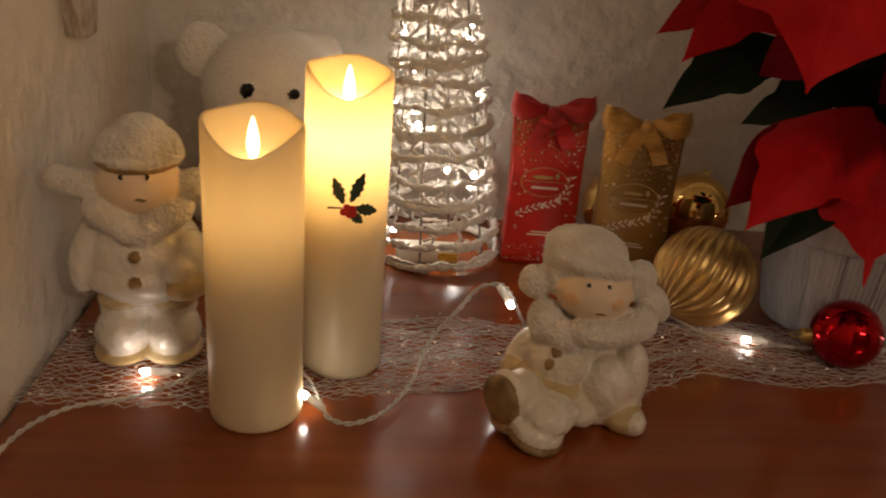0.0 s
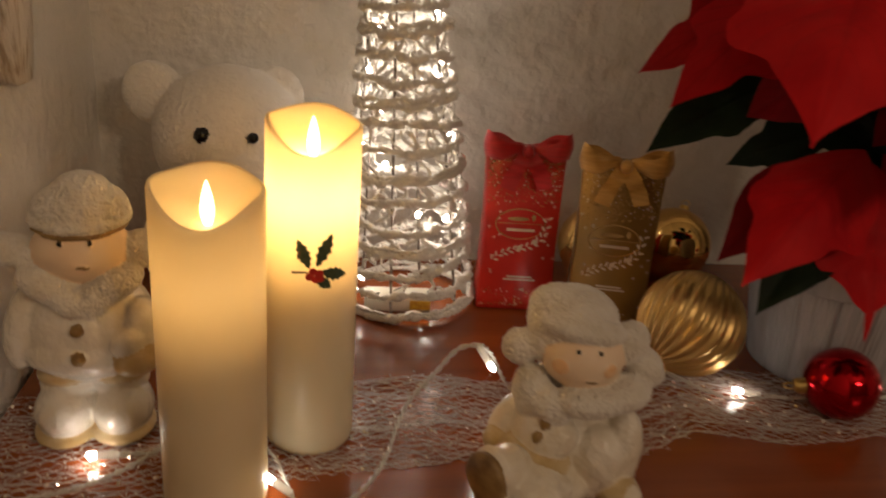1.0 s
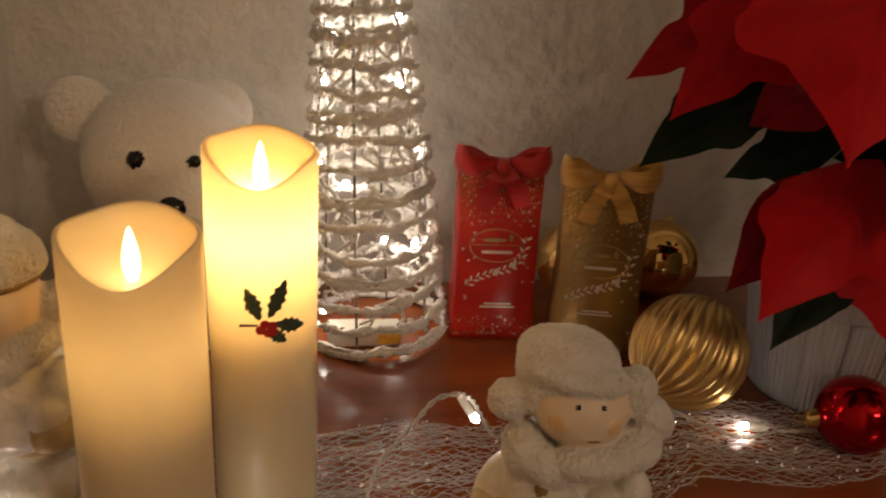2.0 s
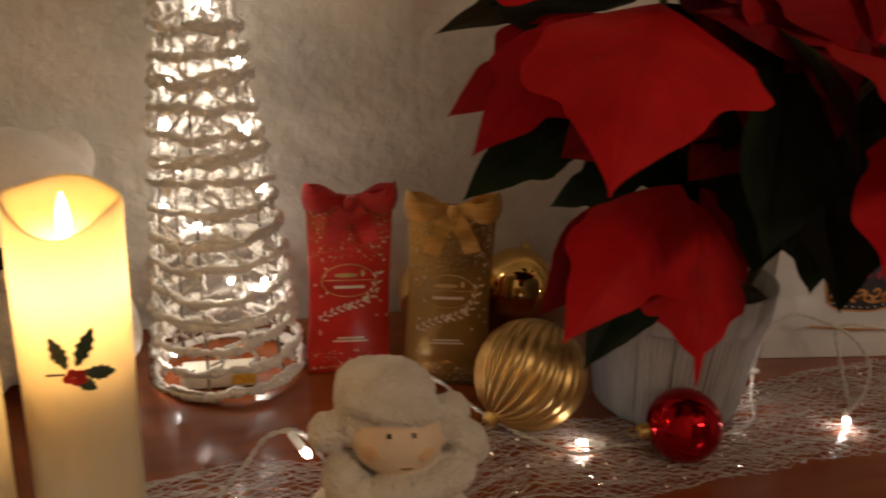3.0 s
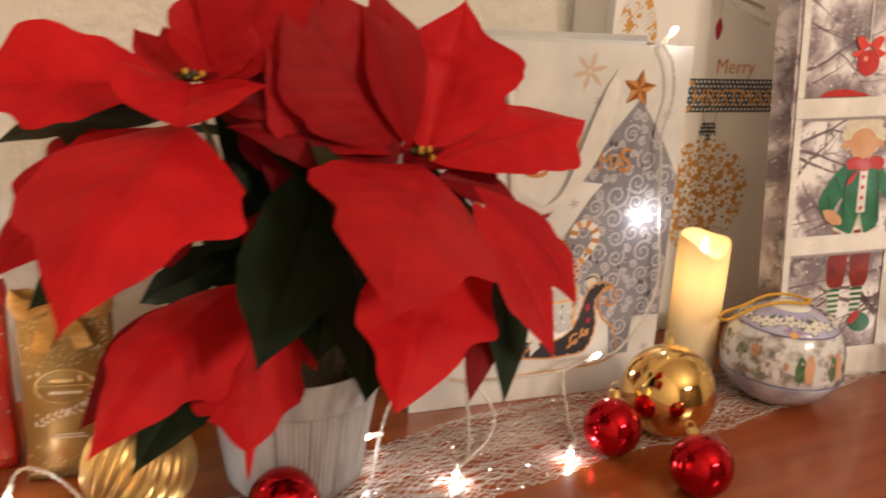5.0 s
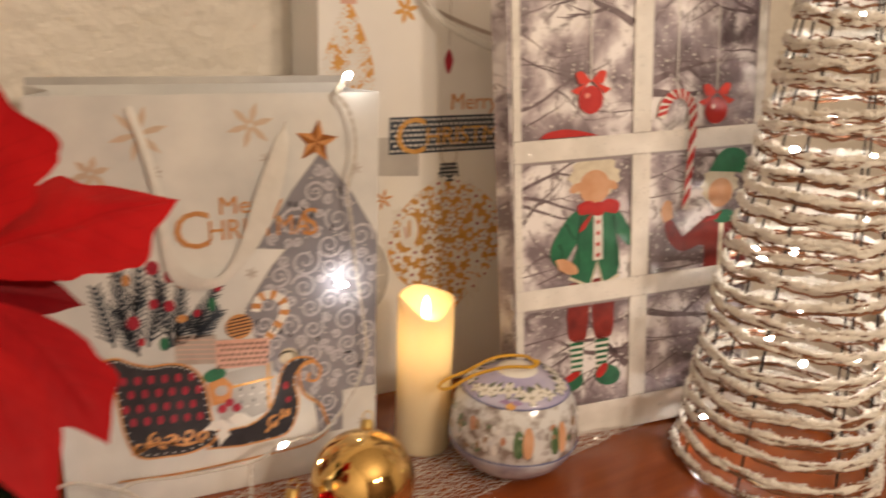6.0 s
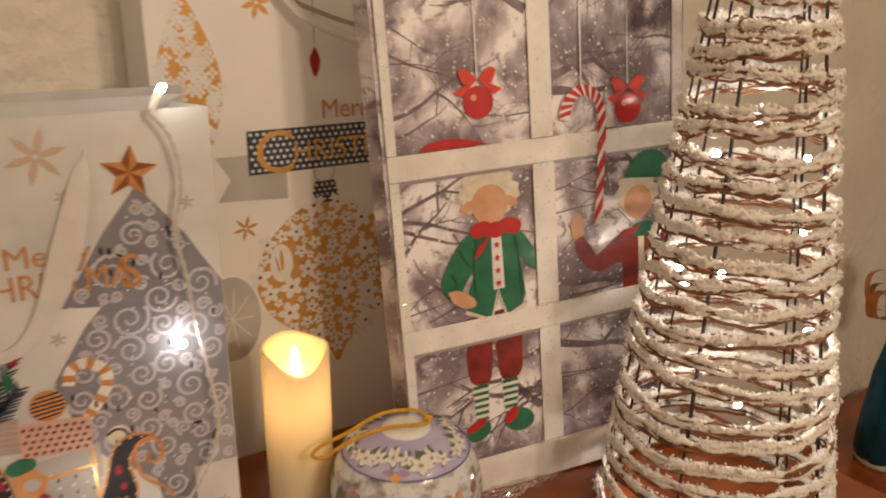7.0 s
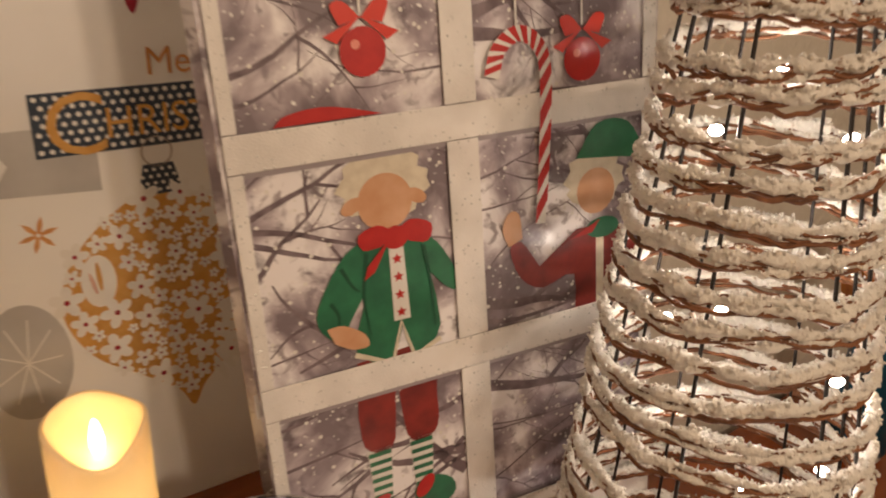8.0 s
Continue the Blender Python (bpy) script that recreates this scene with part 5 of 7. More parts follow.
    shapes("parcel_print", t, SILVER_PAPER, [[(0.128, 0.114), (0.171, 0.119), (0.171, 0.094), (0.164, 0.072), (0.136, 0.064), (0.124, 0.072), (0.121, 0.095)]], 2)
    shapes("parcel_spot_print", t, WHITE_INK, [ell(0.138 + 0.009 * i + 0.004 * (j % 2), 0.080 + 0.011 * j, 0.0012, 0.0012, 6) for i in range(4) for j in range(3)], 3)
    shapes("parcel_spot_print", t, BLACK_INK, [ell(0.142 + 0.011 * i, 0.085 + 0.012 * j, 0.0008, 0.0022, 6) for i in range(3) for j in range(2)], 3)
    strokes("parcel_band_print", t, GOLD_FOIL, [[(0.131, 0.100), (0.171, 0.104)], [(0.166, 0.075), (0.166, 0.118)]], 0.0024, 4)
    shapes("parcel_print", t, COPPER, [[(0.115, 0.107), (0.129, 0.111), (0.136, 0.102), (0.133, 0.088), (0.118, 0.086)]], 5)
    shapes("parcel_print", t, SILVER_PAPER, [ell(0.126, 0.099, 0.0055, 0.005, 12)], 6)
    shapes("bobble_print", t, HAIR_INK, [ell(0.184, 0.121, 0.008, 0.008, 14)], 2)
    shapes("ornament_print", t, COPPER, [ell(0.143, 0.155, 0.0112, 0.0112, 24)], 6)
    strokes("ornament_band_print", t, BLACK_INK, [[(0.143 - w, 0.154 + dz), (0.143 + w, 0.156 + dz)] for dz, w in ((-0.0075, 0.007), (-0.0045, 0.0095), (-0.0015, 0.0105), (0.0015, 0.0105), (0.0045, 0.0095), (0.0075, 0.007))], 0.0012, 7)
    cane = curve2([(0.166, 0.140), (0.174, 0.150), (0.181, 0.162), (0.180, 0.173), (0.170, 0.180), (0.160, 0.177), (0.157, 0.166)], 8)
    strokes("cane_print", t, WHITE_INK, [cane], 0.0078, 3)
    strokes("cane_stripe_print", t, COPPER, [cane[k:k + 4] for k in range(1, len(cane) - 4, 7)], 0.0079, 4)
    hl = []
    for a, m in ((-2.9, 0.9), (-1.9, 1.0), (-0.15, 1.05), (0.35, 0.6)):
        c, s = math.cos(a), math.sin(a)
        hl.append([(0.130 + m * (c * r - s * w), 0.070 + m * (s * r + c * w)) for r, w in ((0.001, 0), (0.006, 0.0045), (0.009, 0.003), (0.013, 0.0062), (0.017, 0.003), (0.025, 0), (0.017, -0.003), (0.013, -0.0062), (0.009, -0.003), (0.006, -0.0045))])
    shapes("holly_print", t, WHITE_INK, hl, 7)
    shapes("berry_print", t, PINK_INK, [ell(0.126, 0.082, 0.004, 0.004, 12), ell(0.132, 0.087, 0.0038, 0.0038, 12), ell(0.138, 0.081, 0.004, 0.004, 12)], 8)
    # ribbon handle hanging down the front
    bm = bmesh.new()
    pts = smooth_path([(0.069, -0.001, 0.338), (0.077, -0.004, 0.314), (0.086, -0.005, 0.271), (0.089, -0.005, 0.234), (0.095, -0.005, 0.210), (0.108, -0.006, 0.199), (0.130, -0.006, 0.199), (0.150, -0.007, 0.222), (0.167, -0.008, 0.262),
                       (0.180, -0.006, 0.303), (0.186, -0.001, 0.324)], 6)
    n = len(pts)
    prev = None
    for i, p in enumerate(pts):
        u = i / (n - 1)
        q0, q1 = Vector(pts[max(0, i - 1)]), Vector(pts[min(n - 1, i + 1)])
        d = (q1 - q0).normalized()
        across = Vector((d.z, 0, -d.x))
        across = Vector((across.x, -0.35 * math.sin(u * 9), across.z)).normalized()
        w = 0.0062 + 0.0125 * math.exp(-((u - 0.80) / 0.12) ** 2) + 0.009 * math.exp(-((u - 0.46) / 0.12) ** 2)
        if u > 0.93:
            w *= max(0.25, (1 - u) / 0.07)
        row = [bm.verts.new(Vector(p) + across * w * k + Vector((0, -0.0006 * (1 - 4 * k * k), 0))) for k in (-0.5, -0.17, 0.17, 0.5)]
        if prev:
            for k in range(3):
                bm.faces.new((prev[k], prev[k + 1], row[k + 1], row[k]))
        prev = row
    part("ribbon_handle", bm, RIBBON, t, "white satin ribbon handle", smooth=False).modifiers.new("tape", "SOLIDIFY").thickness = 0.0002
    bm = bmesh.new()
    box(bm, 0.001, 0.264, 0.0765, 0.0785, 0.335, 0.3525, 0.0005)
    part("turned_edge", bm, SILVER_PAPER, t, "silver turned-over top edge", smooth=False)
    return t


def bauble_bag():
    t = paper_bag(pose(0.797, 0.908, 0, 0, 0, 3), 0.27, 0.50, 0.082, PEARL_WARM, "tall cream gift bag printed with golden ornaments and a greeting")
    rnd = random.Random(21)
    onion = curve2([(0.140, 0.243), (0.158, 0.236), (0.186, 0.222), (0.208, 0.198), (0.216, 0.168), (0.205, 0.138), (0.182, 0.112), (0.160, 0.092), (0.150, 0.076),
                    (0.140, 0.092), (0.115, 0.112), (0.088, 0.134), (0.074, 0.166), (0.082, 0.198), (0.104, 0.222), (0.128, 0.238)], 5)
    shapes("ornament_print", t, GOLD_FOIL, [onion], 1, "gold foil ornament print")
    pet, eyes, leaves = [], [], []
    tries = 0
    taken = []
    while len(taken) < 95 and tries < 9000:
        tries += 1
        x, z = rnd.uniform(0.074, 0.216), rnd.uniform(0.085, 0.236)
        r = rnd.choice((0.0065, 0.009, 0.011)) if tries < 1500 else rnd.uniform(0.0036, 0.0065)
        if inside((x, z), onion) and all(math.hypot(x - q[0], z - q[1]) > 0.90 * (r + q[2]) for q in taken) and math.hypot((x - 0.098) / 0.7, z - 0.185) > 0.022:
            taken.append((x, z, r))
            k5 = rnd.uniform(0, 1)
            for k in range(5):
                a = k5 + 2 * math.pi * k / 5
                o = ell(x + 0.58 * r * math.cos(a), z + 0.58 * r * math.sin(a), 0.46 * r, 0.33 * r, 10, a)
                pet.append(o)
            eyes.append(ell(x, z, 0.16 * r, 0.16 * r, 8))
    for k in range(7):
        a = -1.2 + 0.25 * k
        leaves.append(ell(0.165 + 0.018 * math.cos(a), 0.12 + 0.022 * math.sin(a) + 0.004 * k, 0.012, 0.0028, 10, a))
    shapes("flower_print", t, WHITE_INK, pet + leaves, 2)
    shapes("flower_eye_print", t, PINK_INK, eyes, 3)
    shapes("petal_print", t, WHITE_INK, [ell(0.098, 0.185, 0.011, 0.018, 18)], 3)
    shapes("petal_print", t, GOLD_FOIL, [ell(0.0985, 0.188, 0.0016, 0.010, 12, 0.05)], 4)
    shapes("petal_print", t, ROSE_INK, [ell(0.0945, 0.184, 0.0012, 0.008, 12, 0.22)], 4)
    # cap and ring of the ornament
    shapes("ornament_cap_print", t, NAVY_INK, [[(0.129, 0.236), (0.158, 0.236), (0.153, 0.256), (0.134, 0.256)]], 2)
    shapes("cap_dot_print", t, WHITE_INK, [ell(0.133 + 0.005 * i + 0.0025 * (j % 2), 0.239 + 0.0045 * j, 0.0013, 0.0013, 6) for i in range(5) for j in range(4)], 3)
    strokes("ring_print", t, TAUPE_INK, [[(0.1435 + 0.0095 * math.cos(a), 0.264 + 0.0095 * math.sin(a)) for a in [2 * math.pi * k / 24 for k in range(25)]]], 0.0012, 2)
    # dotted banner with the greeting
    shapes("banner_tail_print", t, SILVER_PAPER, [[(0.046, 0.248), (0.108, 0.244), (0.108, 0.286), (0.046, 0.286), (0.058, 0.266)]], 1, "grey banner tail")
    shapes("banner_print", t, NAVY_INK, [rect(0.074, 0.26, 0.268, 0.306)], 2, "dark dotted banner print")
    shapes("banner_dot_print", t, WHITE_INK, [ell(0.0775 + 0.0058 * i + 0.0029 * (j % 2), 0.2715 + 0.0052 * j, 0.0017, 0.0017, 6) for i in range(31) for j in range(7)], 3)
    words(t, "C", 0.079, 0.268, 0.054, GOLD_FOIL, 5)
    words(t, "HRISTMAS", 0.114, 0.276, 0.027, GOLD_FOIL, 5, 0.95)
    words(t, "Merry", 0.142, 0.312, 0.024, COPPER, 5, 0.95)
    # hanging drop, star and the long ornament
    strokes("string_print", t, TAUPE_INK, [[(0.139, 0.49), (0.139, 0.376)]], 0.0008, 1)
    shapes("drop_print", t, PINK_INK, [curve2([(0.139, 0.374), (0.144, 0.362), (0.139, 0.348), (0.134, 0.362), (0.139, 0.374)], 4)[:-1]], 2, "small crimson drop")
    shapes("star_print", t, GOLD_FOIL, flake(0.090, 0.410, 0.014, 6), 1)
    shapes("star_print", t, COPPER, flake(0.068, 0.222, 0.012, 6, 0.001), 1)
    pear = curve2([(0.030, 0.418), (0.040, 0.40), (0.054, 0.365), (0.056, 0.335), (0.048, 0.305), (0.040, 0.290), (0.030, 0.305), (0.006, 0.34), (0.008, 0.37), (0.020, 0.40)], 5)
    shapes("ornament_print", t, GOLD_FOIL, [pear], 1, "gold foil pear ornament print")
    pet = []
    for k in range(170):
        x, z = rnd.uniform(0.004, 0.056), rnd.uniform(0.295, 0.41)
        if inside((x, z), pear):
            for i in range(4):
                pet.append(ell(x + 0.0028 * math.cos(i * 1.57), z + 0.0028 * math.sin(i * 1.57), 0.0022, 0.0018, 7, i * 1.57))
    shapes("flower_print", t, WHITE_INK, pet, 2)
    shapes("ornament_cap_print", t, ROSE_INK, [rect(0.022, 0.038, 0.414, 0.43)], 2)
    shapes("round_ornament_print", t, SILVER_PAPER, [ell(0.050, 0.140, 0.026, 0.040, 28)], 1, "grey round ornament print")
    strokes("round_ornament_line_print", t, WHITE_INK, [[(0.050 + 0.02 * math.cos(a), 0.14 + 0.03 * math.sin(a)), (0.050, 0.14)] for a in [k * 0.7 for k in range(9)]], 0.001, 2)
    strokes("bough_print", t, TAUPE_INK, [curve2([(0.095, 0.46), (0.11, 0.42), (0.15, 0.40), (0.20, 0.385)])], 0.004, 1)
    bm = bmesh.new()
    ribbon_band(bm, smooth_path([(0.09, -0.001, 0.49), (0.098, -0.012, 0.44), (0.118, -0.016, 0.405), (0.155, -0.016, 0.385), (0.20, -0.012, 0.37)], 6), (0.3, 0.5, 1.0), 0.010)
    part("ribbon_handle", bm, RIBBON, t, "white ribbon handle").modifiers.new("tape", "SOLIDIFY").thickness = 0.0003
    return t


def branches(rnd, x0, x1, z0, z1, count):
    """Forked, tapering printed branches inside a pane."""
    out = []

    def grow(x, z, a, length, w, depth):
        pts = [(x, z)]
        for k in range(7):
            a += rnd.uniform(-0.22, 0.22)
            x, z = x + length / 7 * math.cos(a), z + length / 7 * math.sin(a)
            x, z = min(max(x, x0), x1), min(max(z, z0), z1)
            pts.append((x, z))
            if depth and k in (2, 4) and rnd.random() < 0.8:
                grow(x, z, a + rnd.choice((-1, 1)) * rnd.uniform(0.5, 1.1), length * 0.55, w * 0.55, depth - 1)
        if math.hypot(pts[-1][0] - pts[0][0], pts[-1][1] - pts[0][1]) > 0.006:
            out.append((pts, w))
    for k in range(count):
        side = rnd.random() < 0.5
        grow(x0 if side else x1, rnd.uniform(z0, z1), rnd.uniform(-0.6, 0.9) if side else math.pi + rnd.uniform(-0.9, 0.6), rnd.uniform(0.05, 0.11), rnd.choice((0.0014, 0.0022, 0.0036, 0.0075)), 2)
    return out


def window_bag():
    w, h = 0.272, 0.462
    m = pose(1.090, 0.752, 0.001, -4, -3, -6) @ pose(-0.134, 0, 0)
    t = paper_bag(m, w, h, 0.036, SNOW_PRINTS[5], "gift bag printed like a frosted window on a snowy wood", 0.03, 0.004)
    X = 0.134
    rnd = random.Random(17)
    cols = ((0.004, 0.124), (0.144, 0.262))
    rows = ((0.036, 0.143), (0.163, 0.286), (0.306, 0.432))
    k = 0
    for x0, x1 in cols:
        for z0, z1 in rows:
            shapes("pane_print", t, SNOW_PRINTS[k], [rect(x0 - 0.004, x1 + 0.004, z0 - 0.004, z1 + 0.004)], 1)
            bm = bmesh.new()
            for pts, wd in branches(rnd, x0, x1, z0, z1, 8):
                stroke(bm, pts, lambda u: wd * (1.05 - 0.85 * u), 2)
            tagged(part("branch_print", bm, BRANCH_INK, t, "dark printed branches", smooth=False), kind="stuff")
            # printed snow flecks, some of them soft and large
            shapes("snow_fleck_print", t, WHITE_INK, [ell(rnd.uniform(x0, x1), rnd.uniform(z0, z1), r, r, 7) for r in [rnd.choice((0.0005, 0.0006, 0.0009, 0.0013)) for q in range(110)]], 2.4)
            k += 1
    # the printed figures, as plain shapes of colour
    shapes("trousers_print", t, MAROON_INK, [curve2([(X - 0.076, 0.164), (X - 0.030, 0.164), (X - 0.027, 0.130), (X - 0.028, 0.108), (X - 0.038, 0.101), (X - 0.049, 0.108), (X - 0.053, 0.150), (X - 0.057, 0.108), (X - 0.066, 0.101), (X - 0.077, 0.108), (X - 0.079, 0.130)], 3)], 3)
    for dx in (-0.068, -0.040):
        shapes("stocking_print", t, WHITE_INK, [[(X + dx - 0.008, 0.104), (X + dx + 0.008, 0.104), (X + dx + 0.006, 0.068), (X + dx - 0.006, 0.068)]], 3)
        shapes("stocking_stripe_print", t, GREEN_INK, [rect(X + dx - 0.0075 + 0.0003 * (5 - i), X + dx + 0.0075 - 0.0003 * (5 - i), 0.069 + 0.0060 * i, 0.0720 + 0.0060 * i) for i in range(6)], 4)
    shapes("shoe_print", t, GREEN_INK, [ell(X - 0.072, 0.060, 0.012, 0.009, 16, 0.4), ell(X - 0.033, 0.062, 0.015, 0.011, 16, -0.3)], 5)
    shapes("shoe_print", t, RED_INK, [ell(X - 0.074, 0.066, 0.011, 0.004, 12, 0.4), ell(X - 0.040, 0.068, 0.009, 0.005, 12, 0.9)], 6)
    torso = curve2([(X - 0.063, 0.236), (X - 0.032, 0.236), (X - 0.026, 0.212), (X - 0.021, 0.176), (X - 0.030, 0.164), (X - 0.040, 0.161), (X - 0.0455, 0.182), (X - 0.054, 0.160), (X - 0.076, 0.170), (X - 0.068, 0.200)], 2)
    arm_a = curve2([(X - 0.062, 0.238), (X - 0.076, 0.232), (X - 0.090, 0.214), (X - 0.097, 0.198), (X - 0.093, 0.186), (X - 0.083, 0.180), (X - 0.078, 0.190), (X - 0.066, 0.208)], 3)
    arm_b = curve2([(X - 0.031, 0.236), (X - 0.020, 0.228), (X - 0.010, 0.210), (X - 0.009, 0.196), (X - 0.017, 0.200), (X - 0.027, 0.212)], 3)
    shapes("coat_print", t, GREEN_INK, [torso], 4, "green printed coat")
    shapes("sleeve_print", t, GREEN_INK, [arm_a], 5)
    shapes("sleeve_print", t, GREEN_INK, [arm_b], 5)
    deep = mat("deep_green_print", (0.012, 0.085, 0.045), 0.4, coat=0.2)
    for line in ([(X - 0.064, 0.230), (X - 0.068, 0.205), (X - 0.066, 0.180)], [(X - 0.029, 0.228), (X - 0.026, 0.205), (X - 0.025, 0.176)], [(X - 0.088, 0.205), (X - 0.084, 0.196), (X - 0.086, 0.186)], [(X - 0.080, 0.224), (X - 0.074, 0.212), (X - 0.070, 0.208)]):
        strokes("coat_fold_print", t, deep, [curve2(line)], lambda u: 0.0026 * (1 - 0.7 * u), 6)
    shapes("coat_trim_print", t, WHITE_INK, [[(X - 0.0505, 0.230), (X - 0.0415, 0.230), (X - 0.0405, 0.185), (X - 0.0510, 0.185)]], 6)
    strokes("coat_trim_print", t, HAIR_INK, [[(X - 0.077, 0.170), (X - 0.054, 0.159), (X - 0.0465, 0.184), (X - 0.040, 0.160), (X - 0.022, 0.167)]], 0.0034, 6)
    shapes("coat_button_print", t, RED_INK, [five_star(X - 0.046, 0.190 + 0.011 * i, 0.0034) for i in range(4)], 7)
    shapes("mitt_print", t, PEACH_INK, [curve2([(X - 0.092, 0.190), (X - 0.082, 0.190), (X - 0.070, 0.182), (X - 0.068, 0.174), (X - 0.078, 0.174), (X - 0.088, 0.180)], 3)], 7)
    tuft = [(X - 0.050 + (0.0265 + 0.0030 * math.sin(k * 2.4)) * math.cos(k * 0.2244), 0.267 + (0.0205 + 0.0026 * math.sin(k * 1.9 + 1)) * math.sin(k * 0.2244)) for k in range(28)]
    shapes("hair_print", t, HAIR_INK, [tuft], 4)
    shapes("head_print", t, PEACH_INK, [ell(X - 0.050, 0.2575, 0.0165, 0.0165, 24), ell(X - 0.070, 0.258, 0.007, 0.0042, 10, 0.5), ell(X - 0.031, 0.258, 0.007, 0.0042, 10, -0.5)], 5, "plain peach oval")
    shapes("neck_bow_print", t, RED_INK, [curve2([(X - 0.046, 0.239), (X - 0.056, 0.245), (X - 0.068, 0.241), (X - 0.066, 0.232), (X - 0.055, 0.232)], 3), curve2([(X - 0.046, 0.239), (X - 0.036, 0.245), (X - 0.023, 0.240), (X - 0.026, 0.230), (X - 0.037, 0.232)], 3),
                                          [(X - 0.048, 0.238), (X - 0.064, 0.222), (X - 0.067, 0.214), (X - 0.060, 0.218)], ell(X - 0.046, 0.236, 0.008, 0.007, 12)], 8)
    coat2 = curve2([(X + 0.078, 0.216), (X + 0.11, 0.214), (X + 0.128, 0.19), (X + 0.126, 0.15), (X + 0.080, 0.15), (X + 0.076, 0.186), (X + 0.052, 0.182), (X + 0.036, 0.192), (X + 0.029, 0.212), (X + 0.037, 0.216), (X + 0.050, 0.197)], 3)
    shapes("coat_print", t, MAROON_INK, [coat2], 4, "maroon printed coat")
    shapes("coat_trim_print", t, HAIR_INK, [rect(X + 0.093, X + 0.099, 0.155, 0.212)], 5)
    shapes("neck_bow_print", t, GREEN_INK, [ell(X + 0.098, 0.214, 0.013, 0.007, 14)], 6)
    shapes("neck_bow_print", t, RED_INK, [[(X + 0.096, 0.220), (X + 0.072, 0.210), (X + 0.090, 0.212)]], 7)
    shapes("mitt_print", t, PEACH_INK, [curve2([(X + 0.028, 0.214), (X + 0.024, 0.226), (X + 0.029, 0.236), (X + 0.036, 0.234), (X + 0.038, 0.218)], 3)], 6)
    shapes("hair_print", t, HAIR_INK, [[(X + 0.092 + (0.0215 + 0.0028 * math.sin(k * 2.4)) * math.cos(k * 0.2244), 0.247 + (0.0185 + 0.0022 * math.sin(k * 1.9)) * math.sin(k * 0.2244)) for k in range(28)]], 5)
    shapes("head_print", t, PEACH_INK, [ell(X + 0.093, 0.239, 0.0145, 0.0150, 20)], 6, "plain peach oval")
    shapes("cap_print", t, GREEN_INK, [curve2([(X + 0.078, 0.262), (X + 0.094, 0.282), (X + 0.118, 0.280), (X + 0.128, 0.258), (X + 0.106, 0.259)], 4)], 7)
    # window bars over the panes
    bars = [(0.0, 0.034), (0.143, 0.163), (0.286, 0.306), (0.432, 0.4615)]
    spark = bmesh.new()
    for z0, z1 in bars:
        bm = bmesh.new()
        box(bm, 0.0, w, -0.0030, -0.0019, z0, z1, 0.0004)
        part("window_bar_print", bm, GLITTER, t, "white glitter window bar", smooth=False)
        for q in range(150):
            crumb(spark, Vector((rnd.uniform(0.001, w - 0.001), -0.0031, rnd.choice((z0 + 0.001, z1 - 0.001, rnd.uniform(z0, z1), rnd.uniform(z0, z1))))), rnd.uniform(0.0003, 0.0008), rnd)
    for x0, x1 in ((0.0, 0.008), (0.124, 0.144), (0.262, 0.272)):
        for z0, z1 in ((0.0345, 0.1425), (0.1635, 0.2855), (0.3065, 0.4315)):
            bm = bmesh.new()
            box(bm, x0, x1, -0.0028, -0.0018, z0, z1, 0.0004)
            part("window_bar_print", bm, GLITTER, t, smooth=False)
            for q in range(50):
                crumb(spark, Vector((rnd.uniform(x0, x1), -0.0029, rnd.uniform(z0, z1))), rnd.uniform(0.0003, 0.0008), rnd)
    tagged(part("glitter", spark, mat("loose_glitter", (0.95, 0.95, 0.93), 0.16, 0.35), t, "fine silver glitter on the bars", smooth=False), kind="stuff")
    # shadow under each bar, put into the print as a dark strip
    shade = mat("bar_edge_print", (0.36, 0.32, 0.34), 0.4)
    for z in (0.140, 0.283, 0.429):
        for x0, x1 in ((0.008, 0.124), (0.144, 0.262)):
            shapes("bar_edge_print", t, shade, [rect(x0, x1, z, z + 0.003)], 6)
    # hanging trinkets
    bright = mat("bright_red_print", (0.68, 0.05, 0.03), 0.4)
    glint = mat("pale_red_print", (0.80, 0.32, 0.26), 0.3)
    for x, z, ztop in ((-0.055, 0.340, 0.43), (0.083, 0.322, 0.43)):
        strokes("string_print", t, WHITE_INK, [[(X + x, ztop), (X + x, z + 0.02)]], 0.0014, 8)
        shapes("trinket_print", t, RED_INK, [ell(X + x, z, 0.0130, 0.0130, 22)], 9, "red printed trinket")
        shapes("trinket_bow_print", t, bright, [curve2([(X + x, z + 0.017), (X + x - 0.009, z + 0.026), (X + x - 0.016, z + 0.024), (X + x - 0.012, z + 0.014)], 3), curve2([(X + x, z + 0.017), (X + x + 0.009, z + 0.026), (X + x + 0.016, z + 0.024), (X + x + 0.012, z + 0.014)], 3),
                                                [(X + x, z + 0.018), (X + x - 0.021, z + 0.009), (X + x - 0.014, z + 0.005)], [(X + x, z + 0.018), (X + x + 0.021, z + 0.009), (X + x + 0.014, z + 0.005)]], 10)
        shapes("trinket_glint_print", t, glint, [ell(X + x - 0.004, z + 0.004, 0.0026, 0.0026, 10)], 10)
    strokes("string_print", t, WHITE_INK, [[(X + 0.038, 0.43), (X + 0.038, 0.345)]], 0.0014, 8)
    cane = curve2([(X + 0.020, 0.318), (X + 0.025, 0.333), (X + 0.038, 0.341), (X + 0.051, 0.334), (X + 0.056, 0.316), (X + 0.054, 0.27), (X + 0.050, 0.226)], 12)
    strokes("cane_print", t, WHITE_INK, [cane], lambda u: 0.0102 - 0.0030 * u, 14)
    bm = bmesh.new()
    edge = []
